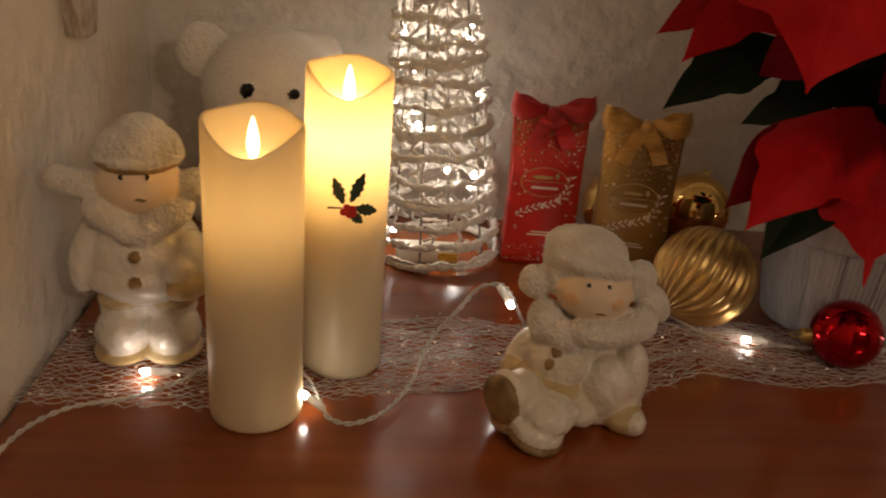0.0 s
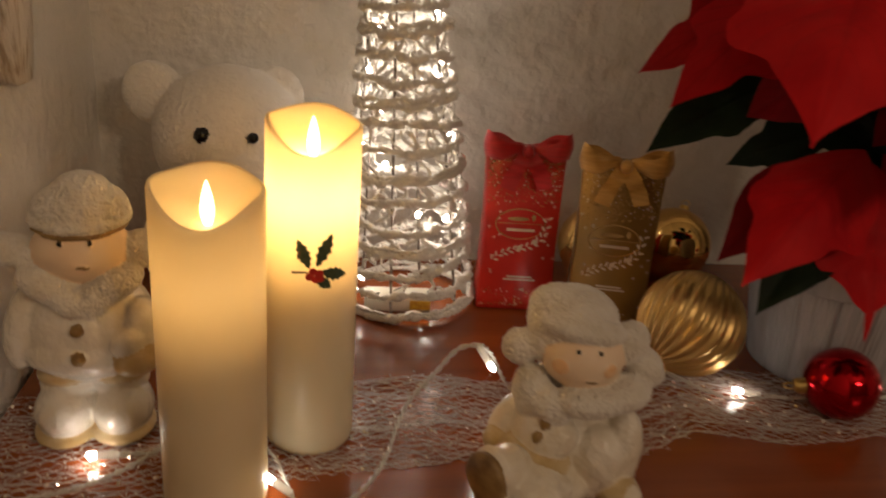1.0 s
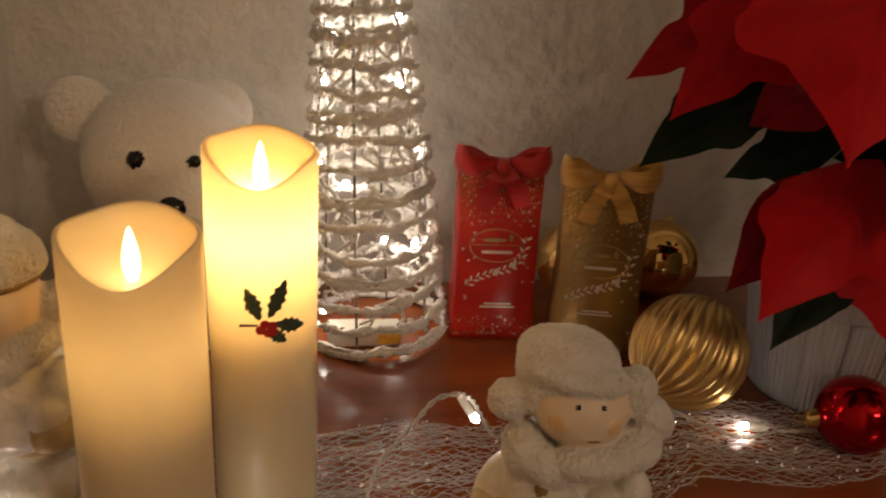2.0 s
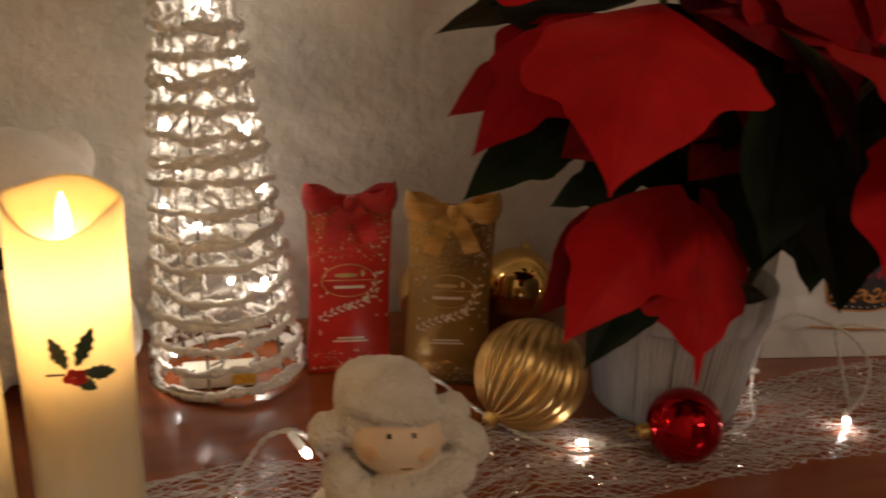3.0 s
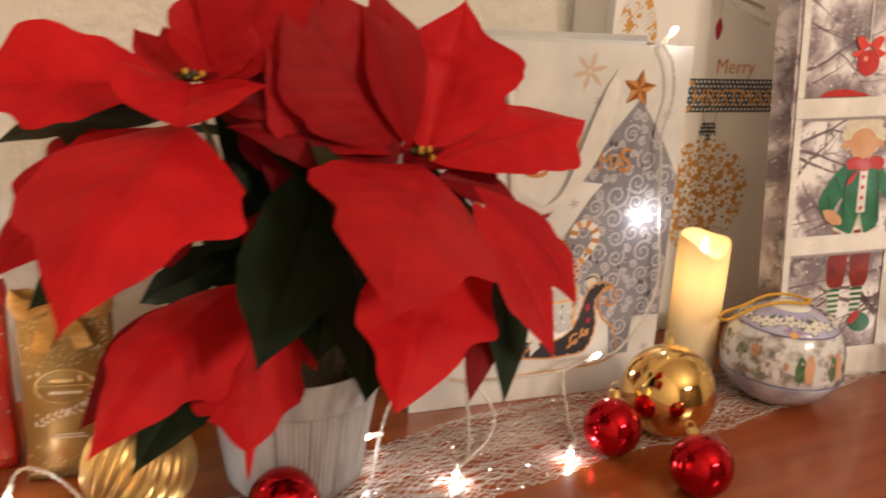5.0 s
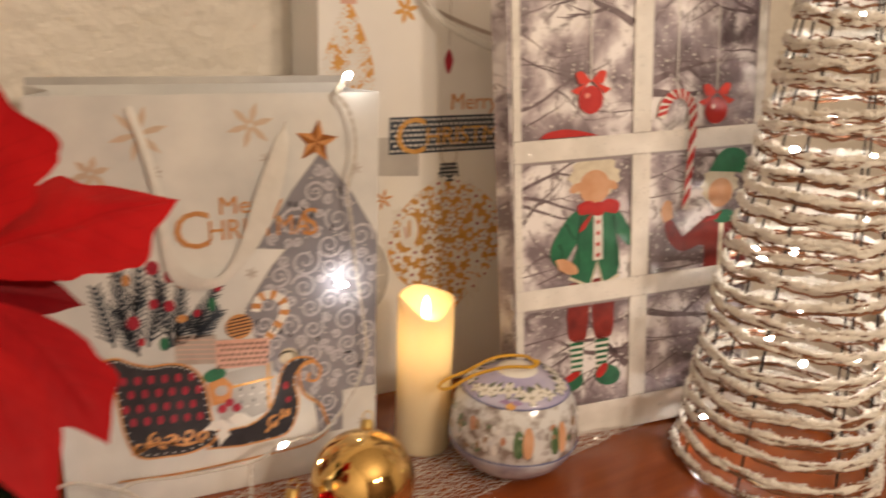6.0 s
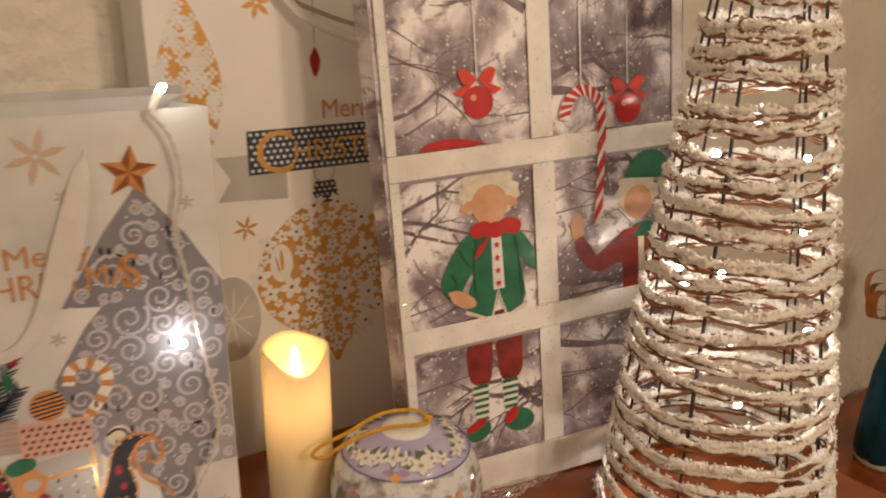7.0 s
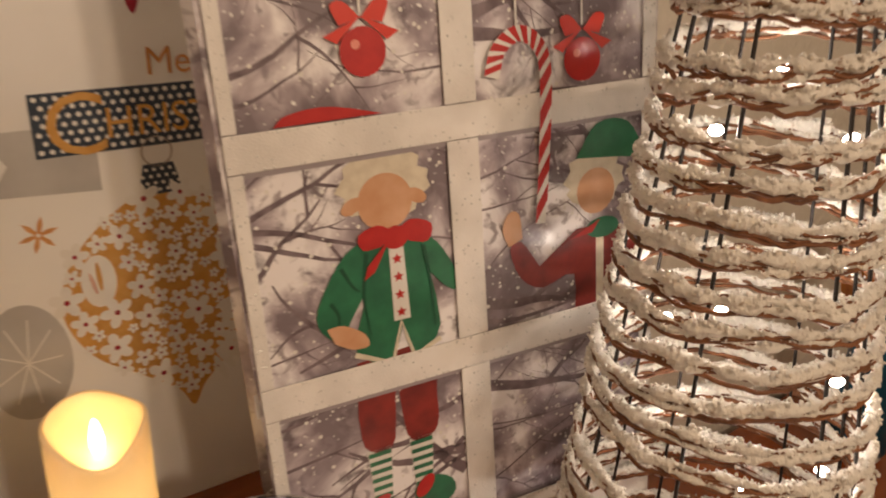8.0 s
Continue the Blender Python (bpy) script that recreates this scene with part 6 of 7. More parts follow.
    for i, (x, z) in enumerate(cane):
        p, q = cane[max(0, i - 1)], cane[min(len(cane) - 1, i + 1)]
        l = math.hypot(q[0] - p[0], q[1] - p[1]) or 1
        hw = (0.0103 - 0.0030 * i / len(cane)) / 2
        edge.append(((x - (q[1] - p[1]) / l * hw, z + (q[0] - p[0]) / l * hw), (x + (q[1] - p[1]) / l * hw, z - (q[0] - p[0]) / l * hw)))
    e = len(edge) - 1
    for i in range(0, e - 3, 5):
        plate(bm, [edge[i][0], edge[min(e, i + 3)][0], edge[min(e, i + 7)][1], edge[min(e, i + 4)][1]] if i + 4 < e else [edge[i][0], edge[min(e, i + 3)][0], edge[e][1]], 0, 0.00025 * 15)
    tagged(part("cane_stripe_print", bm, RED_INK, t, "red candy-cane stripes", smooth=False), kind="stuff")
    shapes("red_cap_print", t, RED_INK, [curve2([(X - 0.108, 0.307), (X - 0.100, 0.3125), (X - 0.082, 0.3145), (X - 0.066, 0.312), (X - 0.048, 0.307)], 4)], 12)
    # folded side panel with its own bars and cane
    for z0, z1 in ((0.145, 0.160), (0.288, 0.303)):
        bm = bmesh.new()
        v = [bm.verts.new(p) for p in ((-0.003, 0.002, z0), (0.026, 0.0172, z0), (0.026, 0.0172, z1), (-0.003, 0.002, z1))]
        bm.faces.new(v)
        part("side_bar_print", bm, GLITTER, t, smooth=False)
    bm = bmesh.new()
    cpts = [(0.001 + 0.003 * i / 10, 0.005 + 0.003 * i / 10, 0.36 - 0.10 * i / 10) for i in range(11)]
    for i in range(10):
        if i % 2 == 0:
            a, b = Vector(cpts[i]), Vector(cpts[i + 1])
            bm.faces.new([bm.verts.new(q) for q in (a + Vector((-0.0042, -0.0045, 0)), a + Vector((0.0012, 0.0045, -0.004)), b + Vector((0.0012, 0.0045, -0.004)), b + Vector((-0.0042, -0.0045, 0)))])
    part("side_cane_print", bm, RED_INK, t, smooth=False)
    return t


sleigh_bag()
bauble_bag()
window_bag()


# ---- chocolate boxes with bows ----
RED_BOX = mat("red_card", (0.62, 0.022, 0.014), 0.35, 0.0, (0.54, 0.016, 0.012), 25, coat=0.3)
GOLD_BOX = mat("gold_card", (0.40, 0.25, 0.075), 0.36, 0.55, (0.34, 0.21, 0.06), 25, coat=0.2)
RED_RIBBON = mat("red_satin", (0.60, 0.012, 0.018), 0.32, 0, (0.46, 0.008, 0.012), 60, (1, 1, 6), sheen=0.5)
GOLD_RIBBON = mat("gold_satin", (0.66, 0.38, 0.09), 0.32, 0.2, (0.52, 0.28, 0.055), 60, (1, 1, 6), sheen=0.5)
FLECK = mat("gold_fleck", (0.85, 0.62, 0.28), 0.25, 0.9)
FLECK_PALE = mat("pale_fleck", (0.88, 0.80, 0.68), 0.3, 0.4)


def chocolate_box(m, card, satin, ink, oval_ink, label, seed, bow_turn=0.0):
    rnd = random.Random(seed)
    t = thing("chocolate_box", m, label, "chocolate box", "chocolate boxes")
    W, H = 0.066, 0.142

    def half(z):
        k = z / H
        return W / 2 * (1.0 - 0.045 * math.sin(math.pi * k) + 0.07 * max(0, k - 0.55))

    def deep(z):
        k = z / H
        return 0.019 - 0.002 * math.sin(math.pi * k) - 0.013 * max(0, (k - 0.5) / 0.5) ** 1.3
    bm = bmesh.new()
    rows = []
    for i in range(15):
        z = H * i / 14
        a, b = half(z), deep(z)
        c = 0.0012
        rows.append([bm.verts.new((x, y, z + 0.0005)) for x, y in ((-a + c, -b), (a - c, -b), (a, -b + c), (a, b - c), (a - c, b), (-a + c, b), (-a, b - c), (-a, -b + c))])
    for r0, r1 in zip(rows, rows[1:]):
        for j in range(8):
            bm.faces.new((r0[j], r0[(j + 1) % 8], r1[(j + 1) % 8], r1[j]))
    bm.faces.new(list(reversed(rows[0])))
    bm.faces.new(rows[-1])
    part("carton", bm, card, t)

    def on(x, z, up=0.0004):
        return Vector((x, -deep(z) - up, z))

    def face(name, outlines, material, up, lab=""):
        bm = bmesh.new()
        for o in outlines:
            f = bm.faces.new([bm.verts.new(on(x, z, up)) for x, z in o])
            f.normal_update()
            if f.normal.y > 0:
                f.normal_flip()
        return part(name, bm, material, t, lab, smooth=False)

    def ring(cx, cz, rx, rz, w):
        o, i = ell(cx, cz, rx, rz, 36), ell(cx, cz, rx - w, rz - w, 36)
        return [[o[k], o[(k + 1) % 36], i[(k + 1) % 36], i[k]] for k in range(36)]
    face("oval_mark", ring(-0.001, 0.078, 0.0215, 0.0135, 0.0009), oval_ink, 0.0006, "printed oval line")
    # the two brand lines as plain bars
    face("brand_bar", [ell(-0.003, 0.0825, 0.0095, 0.0017, 14), ell(0.010, 0.084, 0.0018, 0.0030, 10)], oval_ink, 0.0007, "plain gold bar")
    face("brand_bar", [rect(-0.0125, 0.0115, 0.0718, 0.0742)], ink, 0.0007, "plain pale bar")
    face("oval_line", [rect(-0.020, 0.018, 0.0783, 0.0789)], oval_ink, 0.0007)
    # leaf garland rising to one side
    garland = curve2([(-0.023, 0.045), (-0.014, 0.052), (-0.002, 0.056), (0.010, 0.060), (0.019, 0.069), (0.0225, 0.085)], 7)
    lv = []
    for i, (x, z) in enumerate(garland[:-1]):
        dx, dz = garland[i + 1][0] - x, garland[i + 1][1] - z
        a = math.atan2(dz, dx)
        for s in (-1, 1):
            b = a + s * rnd.uniform(0.6, 1.0)
            if i % 3 == (0 if s > 0 else 1):
                lv.append(ell(x + 0.0028 * math.cos(b), z + 0.0028 * math.sin(b), 0.0025, 0.0010, 8, b))
    for x, z in ((0.0, 0.057), (0.013, 0.063)):
        lv.append(ell(x, z, 0.0024, 0.0024, 10))
    tagged(face("garland_mark", lv, ink, 0.0007, "pale printed leaf garland"), kind="stuff")
    face("text_bar", [rect(-0.011, 0.010, 0.037, 0.0385), rect(-0.014, 0.013, 0.0345, 0.036)], ink, 0.0006, "plain pale bar")
    if seed == 1:
        words(t, "LATTE", -0.0075, 0.0275, 0.0052, ink, 1)
        t.children[-1].location = (0, -deep(0.03) - 0.0004, 0)
    fl, fp, fd = [], [], []
    for k in range(520):
        z = 0.093 + 0.043 * rnd.random() ** 0.7
        x = rnd.uniform(-1, 1) * half(z) * 0.95
        o = ell(x, z, *(rnd.uniform(0.0003, 0.0007),) * 2, 6)
        (fl if k % 3 else fp if k % 6 else fd).append(o)
    for k in range(130):
        z = 0.004 + 0.016 * rnd.random() ** 1.6
        o = ell(rnd.uniform(-1, 1) * half(z) * 0.95, z, *(rnd.uniform(0.0003, 0.0008),) * 2, 6)
        (fl if k % 3 else fp).append(o)
    for k in range(20):
        z = rnd.uniform(0.02, 0.11)
        x = rnd.choice((-1, 1)) * rnd.uniform(0.55, 0.95) * half(z)
        fp += [ell(x, z, 0.0003, 0.0019, 6), ell(x, z, 0.0019, 0.0003, 6)]
    for nm, o, mm in (("fleck_print", fl, FLECK), ("fleck_print", fp, FLECK_PALE), ("fleck_print", fd, BROWN)):
        tagged(face(nm, o, mm, 0.0005), kind="stuff")
    # satin bow
    def loop(sx, up):
        bm = bmesh.new()
        prev = None
        for i in range(29):
            u = i / 28
            a = u * 2 * math.pi
            out = (1 - math.cos(a)) / 2
            x = sx * (0.003 + 0.0325 * out ** 0.8)
            y = -0.007 - 0.0105 * math.sin(a) * (0.45 + 0.55 * math.sin(a / 2))
            z = 0.1405 + up * out + 0.0015 * math.sin(a * 3)
            half_w = 0.0036 + 0.0070 * out ** 0.7
            row = []
            for k in (-1, -0.5, 0, 0.5, 1):
                pinch = (1 - out) * 0.0012 * math.cos(k * 6)
                row.append(bm.verts.new((x + sx * 0.0022 * (1 - k * k) * out, y - 0.0022 * (1 - k * k) + pinch, z + half_w * k + 0.001 * out * math.sin(k * 4 + i * 0.3))))
            if prev:
                for k in range(4):
                    bm.faces.new((prev[k], prev[k + 1], row[k + 1], row[k]))
            prev = row
        return part("bow_loop", bm, satin, t)
    loop(-1, 0.003)
    loop(1, 0.004)
    for sx, ln in ((-1, 0.030), (1, 0.028)):
        bm = bmesh.new()
        pts = smooth_path([(0, -0.011, 0.139), (sx * 0.006, -0.0185, 0.131), (sx * 0.011, -0.0185, 0.122), (sx * 0.016, -0.0205, 0.139 - ln)], 6)
        ribbon_band(bm, pts, [Vector((1, -0.3 * math.sin(i * 0.5), 0.3 * sx)) for i in range(len(pts))], 0.0135)
        part("bow_tail", bm, satin, t)
    bm = bmesh.new()
    blob(bm, (0, -0.0135, 0.140), (0.0052, 0.0042, 0.006), (0, 0, 0), 0, 0.0005, 300, 3)
    part("bow_knot", bm, satin, t)
    return t


chocolate_box(pose(0.184, 0.797, 0, -1, 0, 3), RED_BOX, RED_RIBBON, FLECK_PALE, FLECK, "red chocolate gift box with gold flecks and red satin bow", 1)
chocolate_box(pose(0.262, 0.772, 0, -1, 0, -6), GOLD_BOX, GOLD_RIBBON, FLECK_PALE, FLECK, "gold chocolate gift box with pale garland and gold satin bow", 2)


# ---- porcelain bowl-shaped trinket box ----
PORCELAIN = mat("white_porcelain", (0.80, 0.80, 0.78), 0.14, 0.0, (0.70, 0.72, 0.76), 16, (1, 1, 1), 4, coat=0.5)
LILAC = mat("lilac_glaze", (0.36, 0.34, 0.62), 0.16, 0.0, (0.55, 0.54, 0.72), 26, (1, 1, 1), 4, coat=0.5)
BLUE_EDGE = mat("blue_line", (0.12, 0.14, 0.30), 0.2)
WINTER = mat("painted_winter_scene", (0.70, 0.72, 0.75), 0.14, 0.0, (0.26, 0.22, 0.21), 60, (1, 1, 1.4), 6, coat=0.5, lo=0.46, hi=0.62)
MAUVE_GLAZE = mat("mauve_glaze", (0.54, 0.56, 0.66), 0.12, 0.0, (0.30, 0.28, 0.38), 34, (1, 1, 1.6), 5, coat=0.5, lo=0.42, hi=0.64)
CORD = mat("yellow_cord", (0.72, 0.42, 0.03), 0.6, 0, (0.56, 0.30, 0.02), 300, (1, 1, 1), 3, 0.8, 700)


def trinket_box():
    t = thing("trinket_box", pose(0.931, 0.734, 0.0015, 0, 0, -35) @ Matrix.Diagonal((0.94, 0.94, 1.08, 1)), "round painted porcelain trinket box with a yellow cord", "trinket box")
    R = 0.0635
    bm = bmesh.new()
    lathe(bm, [(0.001, 0.0), (0.028, 0.0), (0.033, 0.0012), (0.045, 0.007), (0.056, 0.016), (0.0620, 0.0245), (R, 0.0280), (0.0638, 0.0295), (0.0630, 0.0302)], 64)
    part("base", bm, MAUVE_GLAZE, t, "pale painted porcelain base")
    bm = bmesh.new()
    lathe(bm, [(0.0630, 0.0308), (0.0642, 0.0318), (0.0640, 0.038), (0.0625, 0.053), (0.0588, 0.066), (0.0520, 0.0755)], 64)
    lid = part("lid", bm, WINTER, t, "porcelain lid with painted panels")
    bm = bmesh.new()
    lathe(bm, [(0.0520, 0.0756), (0.0525, 0.0765), (0.0485, 0.0795), (0.038, 0.0855), (0.026, 0.0885), (0.0205, 0.0905)], 64)
    part("crown", bm, LILAC, lid, "lilac painted crown")
    bm = bmesh.new()
    lathe(bm, [(0.0205, 0.0905), (0.0185, 0.0925), (0.012, 0.0930), (0.0005, 0.0930)], 48)
    part("knob", bm, PORCELAIN, lid)
    bm = bmesh.new()
    for r, z in ((0.0643, 0.0311), (0.0528, 0.0758)):
        tube(bm, [(r * math.cos(a), r * math.sin(a), z) for a in [2 * math.pi * k / 64 for k in range(65)]], 0.0006, 6, caps=False)
    part("blue_line", bm, BLUE_EDGE, lid)

    def on(a, z, bump=0.0004):
        prof = [(0.0642, 0.0318), (0.0640, 0.038), (0.0625, 0.053), (0.0588, 0.066), (0.0520, 0.0755), (0.0485, 0.0795), (0.038, 0.0855), (0.026, 0.0885)]
        for (r0, z0), (r1, z1) in zip(prof, prof[1:]):
            if z0 <= z <= z1:
                r = r0 + (r1 - r0) * (z - z0) / (z1 - z0)
                return Vector(((r + bump) * math.cos(a), (r + bump) * math.sin(a), z + bump * 0.6))
        return Vector((0.03 * math.cos(a), 0.03 * math.sin(a), 0.09))

    def patch(name, a0, z0, wa, hz, material, n=14, bump=0.0005, lab=""):
        bm = bmesh.new()
        c = bm.verts.new(on(a0, z0, bump))
        rim = [bm.verts.new(on(a0 + wa * math.cos(k * 2 * math.pi / n), z0 + hz * math.sin(k * 2 * math.pi / n), bump)) for k in range(n)]
        for k in range(n):
            bm.faces.new((c, rim[k], rim[(k + 1) % n]))
        return part(name, bm, material, lid, lab)
    rnd = random.Random(4)
    for i in range(4):
        a = -1.1 + 1.9 * i
        patch("painted_figure", a + 0.42, 0.0500, 0.085, 0.0135, PEACH_INK, 14, 0.0011, "plain orange painted shape")
        patch("painted_figure", a + 0.28, 0.0490, 0.085, 0.0120, mat("leaf_glaze", (0.05, 0.13, 0.06), 0.16, 0, (0.14, 0.22, 0.12), 160, coat=0.5), 14, 0.0008, "plain green painted shape")
    tones = [mat(n, c, 0.16, 0, o, 200, coat=0.5) for n, c, o in (("brown_glaze", (0.26, 0.17, 0.11), (0.42, 0.31, 0.23)), ("grey_glaze", (0.40, 0.38, 0.40), (0.58, 0.57, 0.60)), ("snow_glaze", (0.80, 0.80, 0.80), (0.66, 0.69, 0.74)),
                                                                ("fir_glaze", (0.10, 0.17, 0.11), (0.22, 0.27, 0.20)), ("brick_glaze", (0.46, 0.20, 0.13), (0.55, 0.34, 0.24)))]
    for i in range(170):
        patch("painted_patch", rnd.uniform(0, 6.28), rnd.uniform(0.0380, 0.0620), rnd.uniform(0.02, 0.085), rnd.uniform(0.0012, 0.0052), tones[rnd.choice((0, 0, 1, 1, 2, 2, 2, 3, 4))], 7, 0.0004 + 0.0003 * rnd.random())
    def petal(name, a0, z0, angle, near, far, half, material, bump):
        """A pointed petal on the lid's slope, from near to far metres out of the flower's heart."""
        r = 0.042
        bm = bmesh.new()
        pts = []
        for d, w in ((near, 0), (near + 0.35 * (far - near), half), (near + 0.65 * (far - near), 0.85 * half), (far, 0), (near + 0.65 * (far - near), -0.85 * half), (near + 0.35 * (far - near), -half)):
            x, y = d * math.cos(angle) - w * math.sin(angle), d * math.sin(angle) + w * math.cos(angle)
            pts.append(bm.verts.new(on(a0 + x / r, min(0.0884, max(0.0756, z0 + 0.42 * y)), bump)))
        heart = bm.verts.new(sum((p.co for p in pts), Vector()) / 6)
        for k in range(6):
            bm.faces.new((heart, pts[k], pts[(k + 1) % 6]))
        part(name, bm, material, lid)
    VIOLET_GLAZE = mat("violet_glaze", (0.34, 0.22, 0.44), 0.16, 0, (0.44, 0.32, 0.54), 200, coat=0.5)
    SPRIG = mat("sprig_glaze", (0.10, 0.13, 0.09), 0.2, 0, (0.20, 0.22, 0.16), 160, coat=0.5)
    HEART = mat("flower_heart_glaze", (0.42, 0.38, 0.26), 0.2, 0, (0.30, 0.28, 0.20), 300, coat=0.5)
    for c in range(3):
        bell = -1.57 + c * 2.094
        for da, z, size in ((-0.62, 0.0808, 1.0), (-0.40, 0.0826, 0.75), (-0.10, 0.0838, 0.85), (0.16, 0.0832, 0.65), (0.42, 0.0806, 1.05), (0.66, 0.0826, 0.9), (0.86, 0.0806, 0.7), (-0.86, 0.0800, 0.7)):
            a, turn, z = bell + da, rnd.uniform(0, 1.2), z + 0.0016
            for k in range(4):
                petal("painted_leaf", a, z, turn + 0.6 + k * 1.5708, 0.001, 0.0128 * size, 0.0030 * size, SPRIG, 0.0005 + 0.0001 * rnd.random())
            for k in range(5):
                petal("painted_petal", a, z, turn + k * 1.2566, 0.0005, rnd.uniform(0.0092, 0.0112) * size, 0.0029 * size, WHITE_INK, 0.0009 + 0.0003 * rnd.random())
            patch("painted_flower_heart", a, z, 0.040 * size, 0.0007 * size, HEART, 8, 0.0015)
        for k, s in ((-1, 0.25), (1, -0.25)):
            petal("painted_bow", bell, 0.0800, (0 if k > 0 else math.pi) + s, 0.0, 0.0098, 0.0034, VIOLET_GLAZE, 0.0018)
        patch("painted_bell", bell, 0.0775, 0.095, 0.0026, GOLD_FOIL, 12, 0.0014)
    bm = bmesh.new()
    tube(bm, smooth_path([(0.016, 0.012, 0.0945), (0.004, 0.018, 0.096), (-0.022, 0.008, 0.096), (-0.048, -0.010, 0.0875), (-0.066, -0.020, 0.082), (-0.072, -0.026, 0.077), (-0.062, -0.030, 0.078), (-0.040, -0.022, 0.089), (-0.012, -0.012, 0.0955), (0.014, -0.004, 0.0955), (0.020, 0.004, 0.0955)], 8), 0.0015, 8)
    part("cord", bm, CORD, lid, "knotted yellow cord loop")
    bm = bmesh.new()
    blob(bm, (0.018, 0.006, 0.0962), (0.004, 0.0028, 0.0026), (0, 0, 30), 0, 0.0004, 400, 2)
    part("knot", bm, CORD, lid)
    return t


trinket_box()


# ---- holly sprig on the tall candle ----
def holly():
    r = 0.0268 + 0.0004
    G1, G2, RB = mat("holly_print", (0.035, 0.06, 0.03), 0.4, 0, (0.06, 0.09, 0.05), 300), mat("holly_line", (0.10, 0.06, 0.03), 0.5), mat("berry_print", (0.55, 0.03, 0.02), 0.4, 0, (0.40, 0.02, 0.02), 300)
    a0 = math.atan2(0.08 - 0.57, 0.126 - 0.042) + 0.06

    def wrap(name, outline, material, up, z0=0.124):
        bm = bmesh.new()
        bm.faces.new([bm.verts.new(((r + up) * math.cos(a0 + x / r), (r + up) * math.sin(a0 + x / r), z0 + z)) for x, z in outline])
        ob = part(name, bm, material, None, smooth=False)
        ob.parent = holly_candle
        ob.matrix_parent_inverse = holly_candle.matrix_world.inverted()
        ob.matrix_world = pose(0.042, 0.570, 0)
        return ob

    def leafy_outline(cx, cz, a, l, w):
        out = []
        for k in range(11):
            u = k / 10
            ww = w * math.sin(math.pi * min(1, u * 0.95 + 0.03)) * (1.0 if k % 2 else 0.68)
            out.append((u * l, ww))
        out += [(x, -y) for x, y in reversed(out[1:-1])]
        c, s = math.cos(a), math.sin(a)
        return [(cx + x * c - y * s, cz + x * s + y * c) for x, y in out]
    for args in ((-0.003, 0.001, 1.95, 0.018, 0.0042), (0.001, 0.002, 1.15, 0.021, 0.0044), (0.003, -0.001, -0.25, 0.017, 0.0044), (0.001, -0.004, -0.75, 0.011, 0.0038)):
        wrap("holly_leaf_print", leafy_outline(*args), G1, 0.0002)
    wrap("holly_twig_print", [(-0.013, -0.003), (-0.004, -0.002), (-0.004, -0.001), (-0.013, -0.0015)], G2, 0.0002)
    wrap("holly_twig_print", [(-0.010, 0.006), (-0.009, 0.011), (-0.0078, 0.011), (-0.0085, 0.006)], G2, 0.0002)
    for x, z in ((-0.001, -0.001), (0.0025, -0.002), (-0.003, -0.004), (0.0005, -0.0055), (0.003, -0.005)):
        wrap("berry_print", ell(x, z, 0.0024, 0.0024, 10), RB, 0.0004)


holly()


# ---- silver net runner ----
NET = mat("silver_net_thread", (0.92, 0.89, 0.87), 0.22, 0.25, (0.76, 0.72, 0.69), 300)
FRONT = [(-0.16, 0.478), (-0.03, 0.492), (0.10, 0.537), (0.16, 0.556), (0.25, 0.566), (0.30, 0.602), (0.36, 0.594), (0.43, 0.609), (0.51, 0.624), (0.62, 0.646), (0.69, 0.664), (0.82, 0.680), (0.92, 0.706), (1.10, 0.748)]
BACK = [(-0.16, 0.584), (-0.03, 0.600), (0.07, 0.637), (0.11, 0.652), (0.17, 0.655), (0.30, 0.694), (0.37, 0.690), (0.48, 0.727), (0.565, 0.757), (0.686, 0.781), (0.82, 0.783), (0.92, 0.790), (1.10, 0.80)]


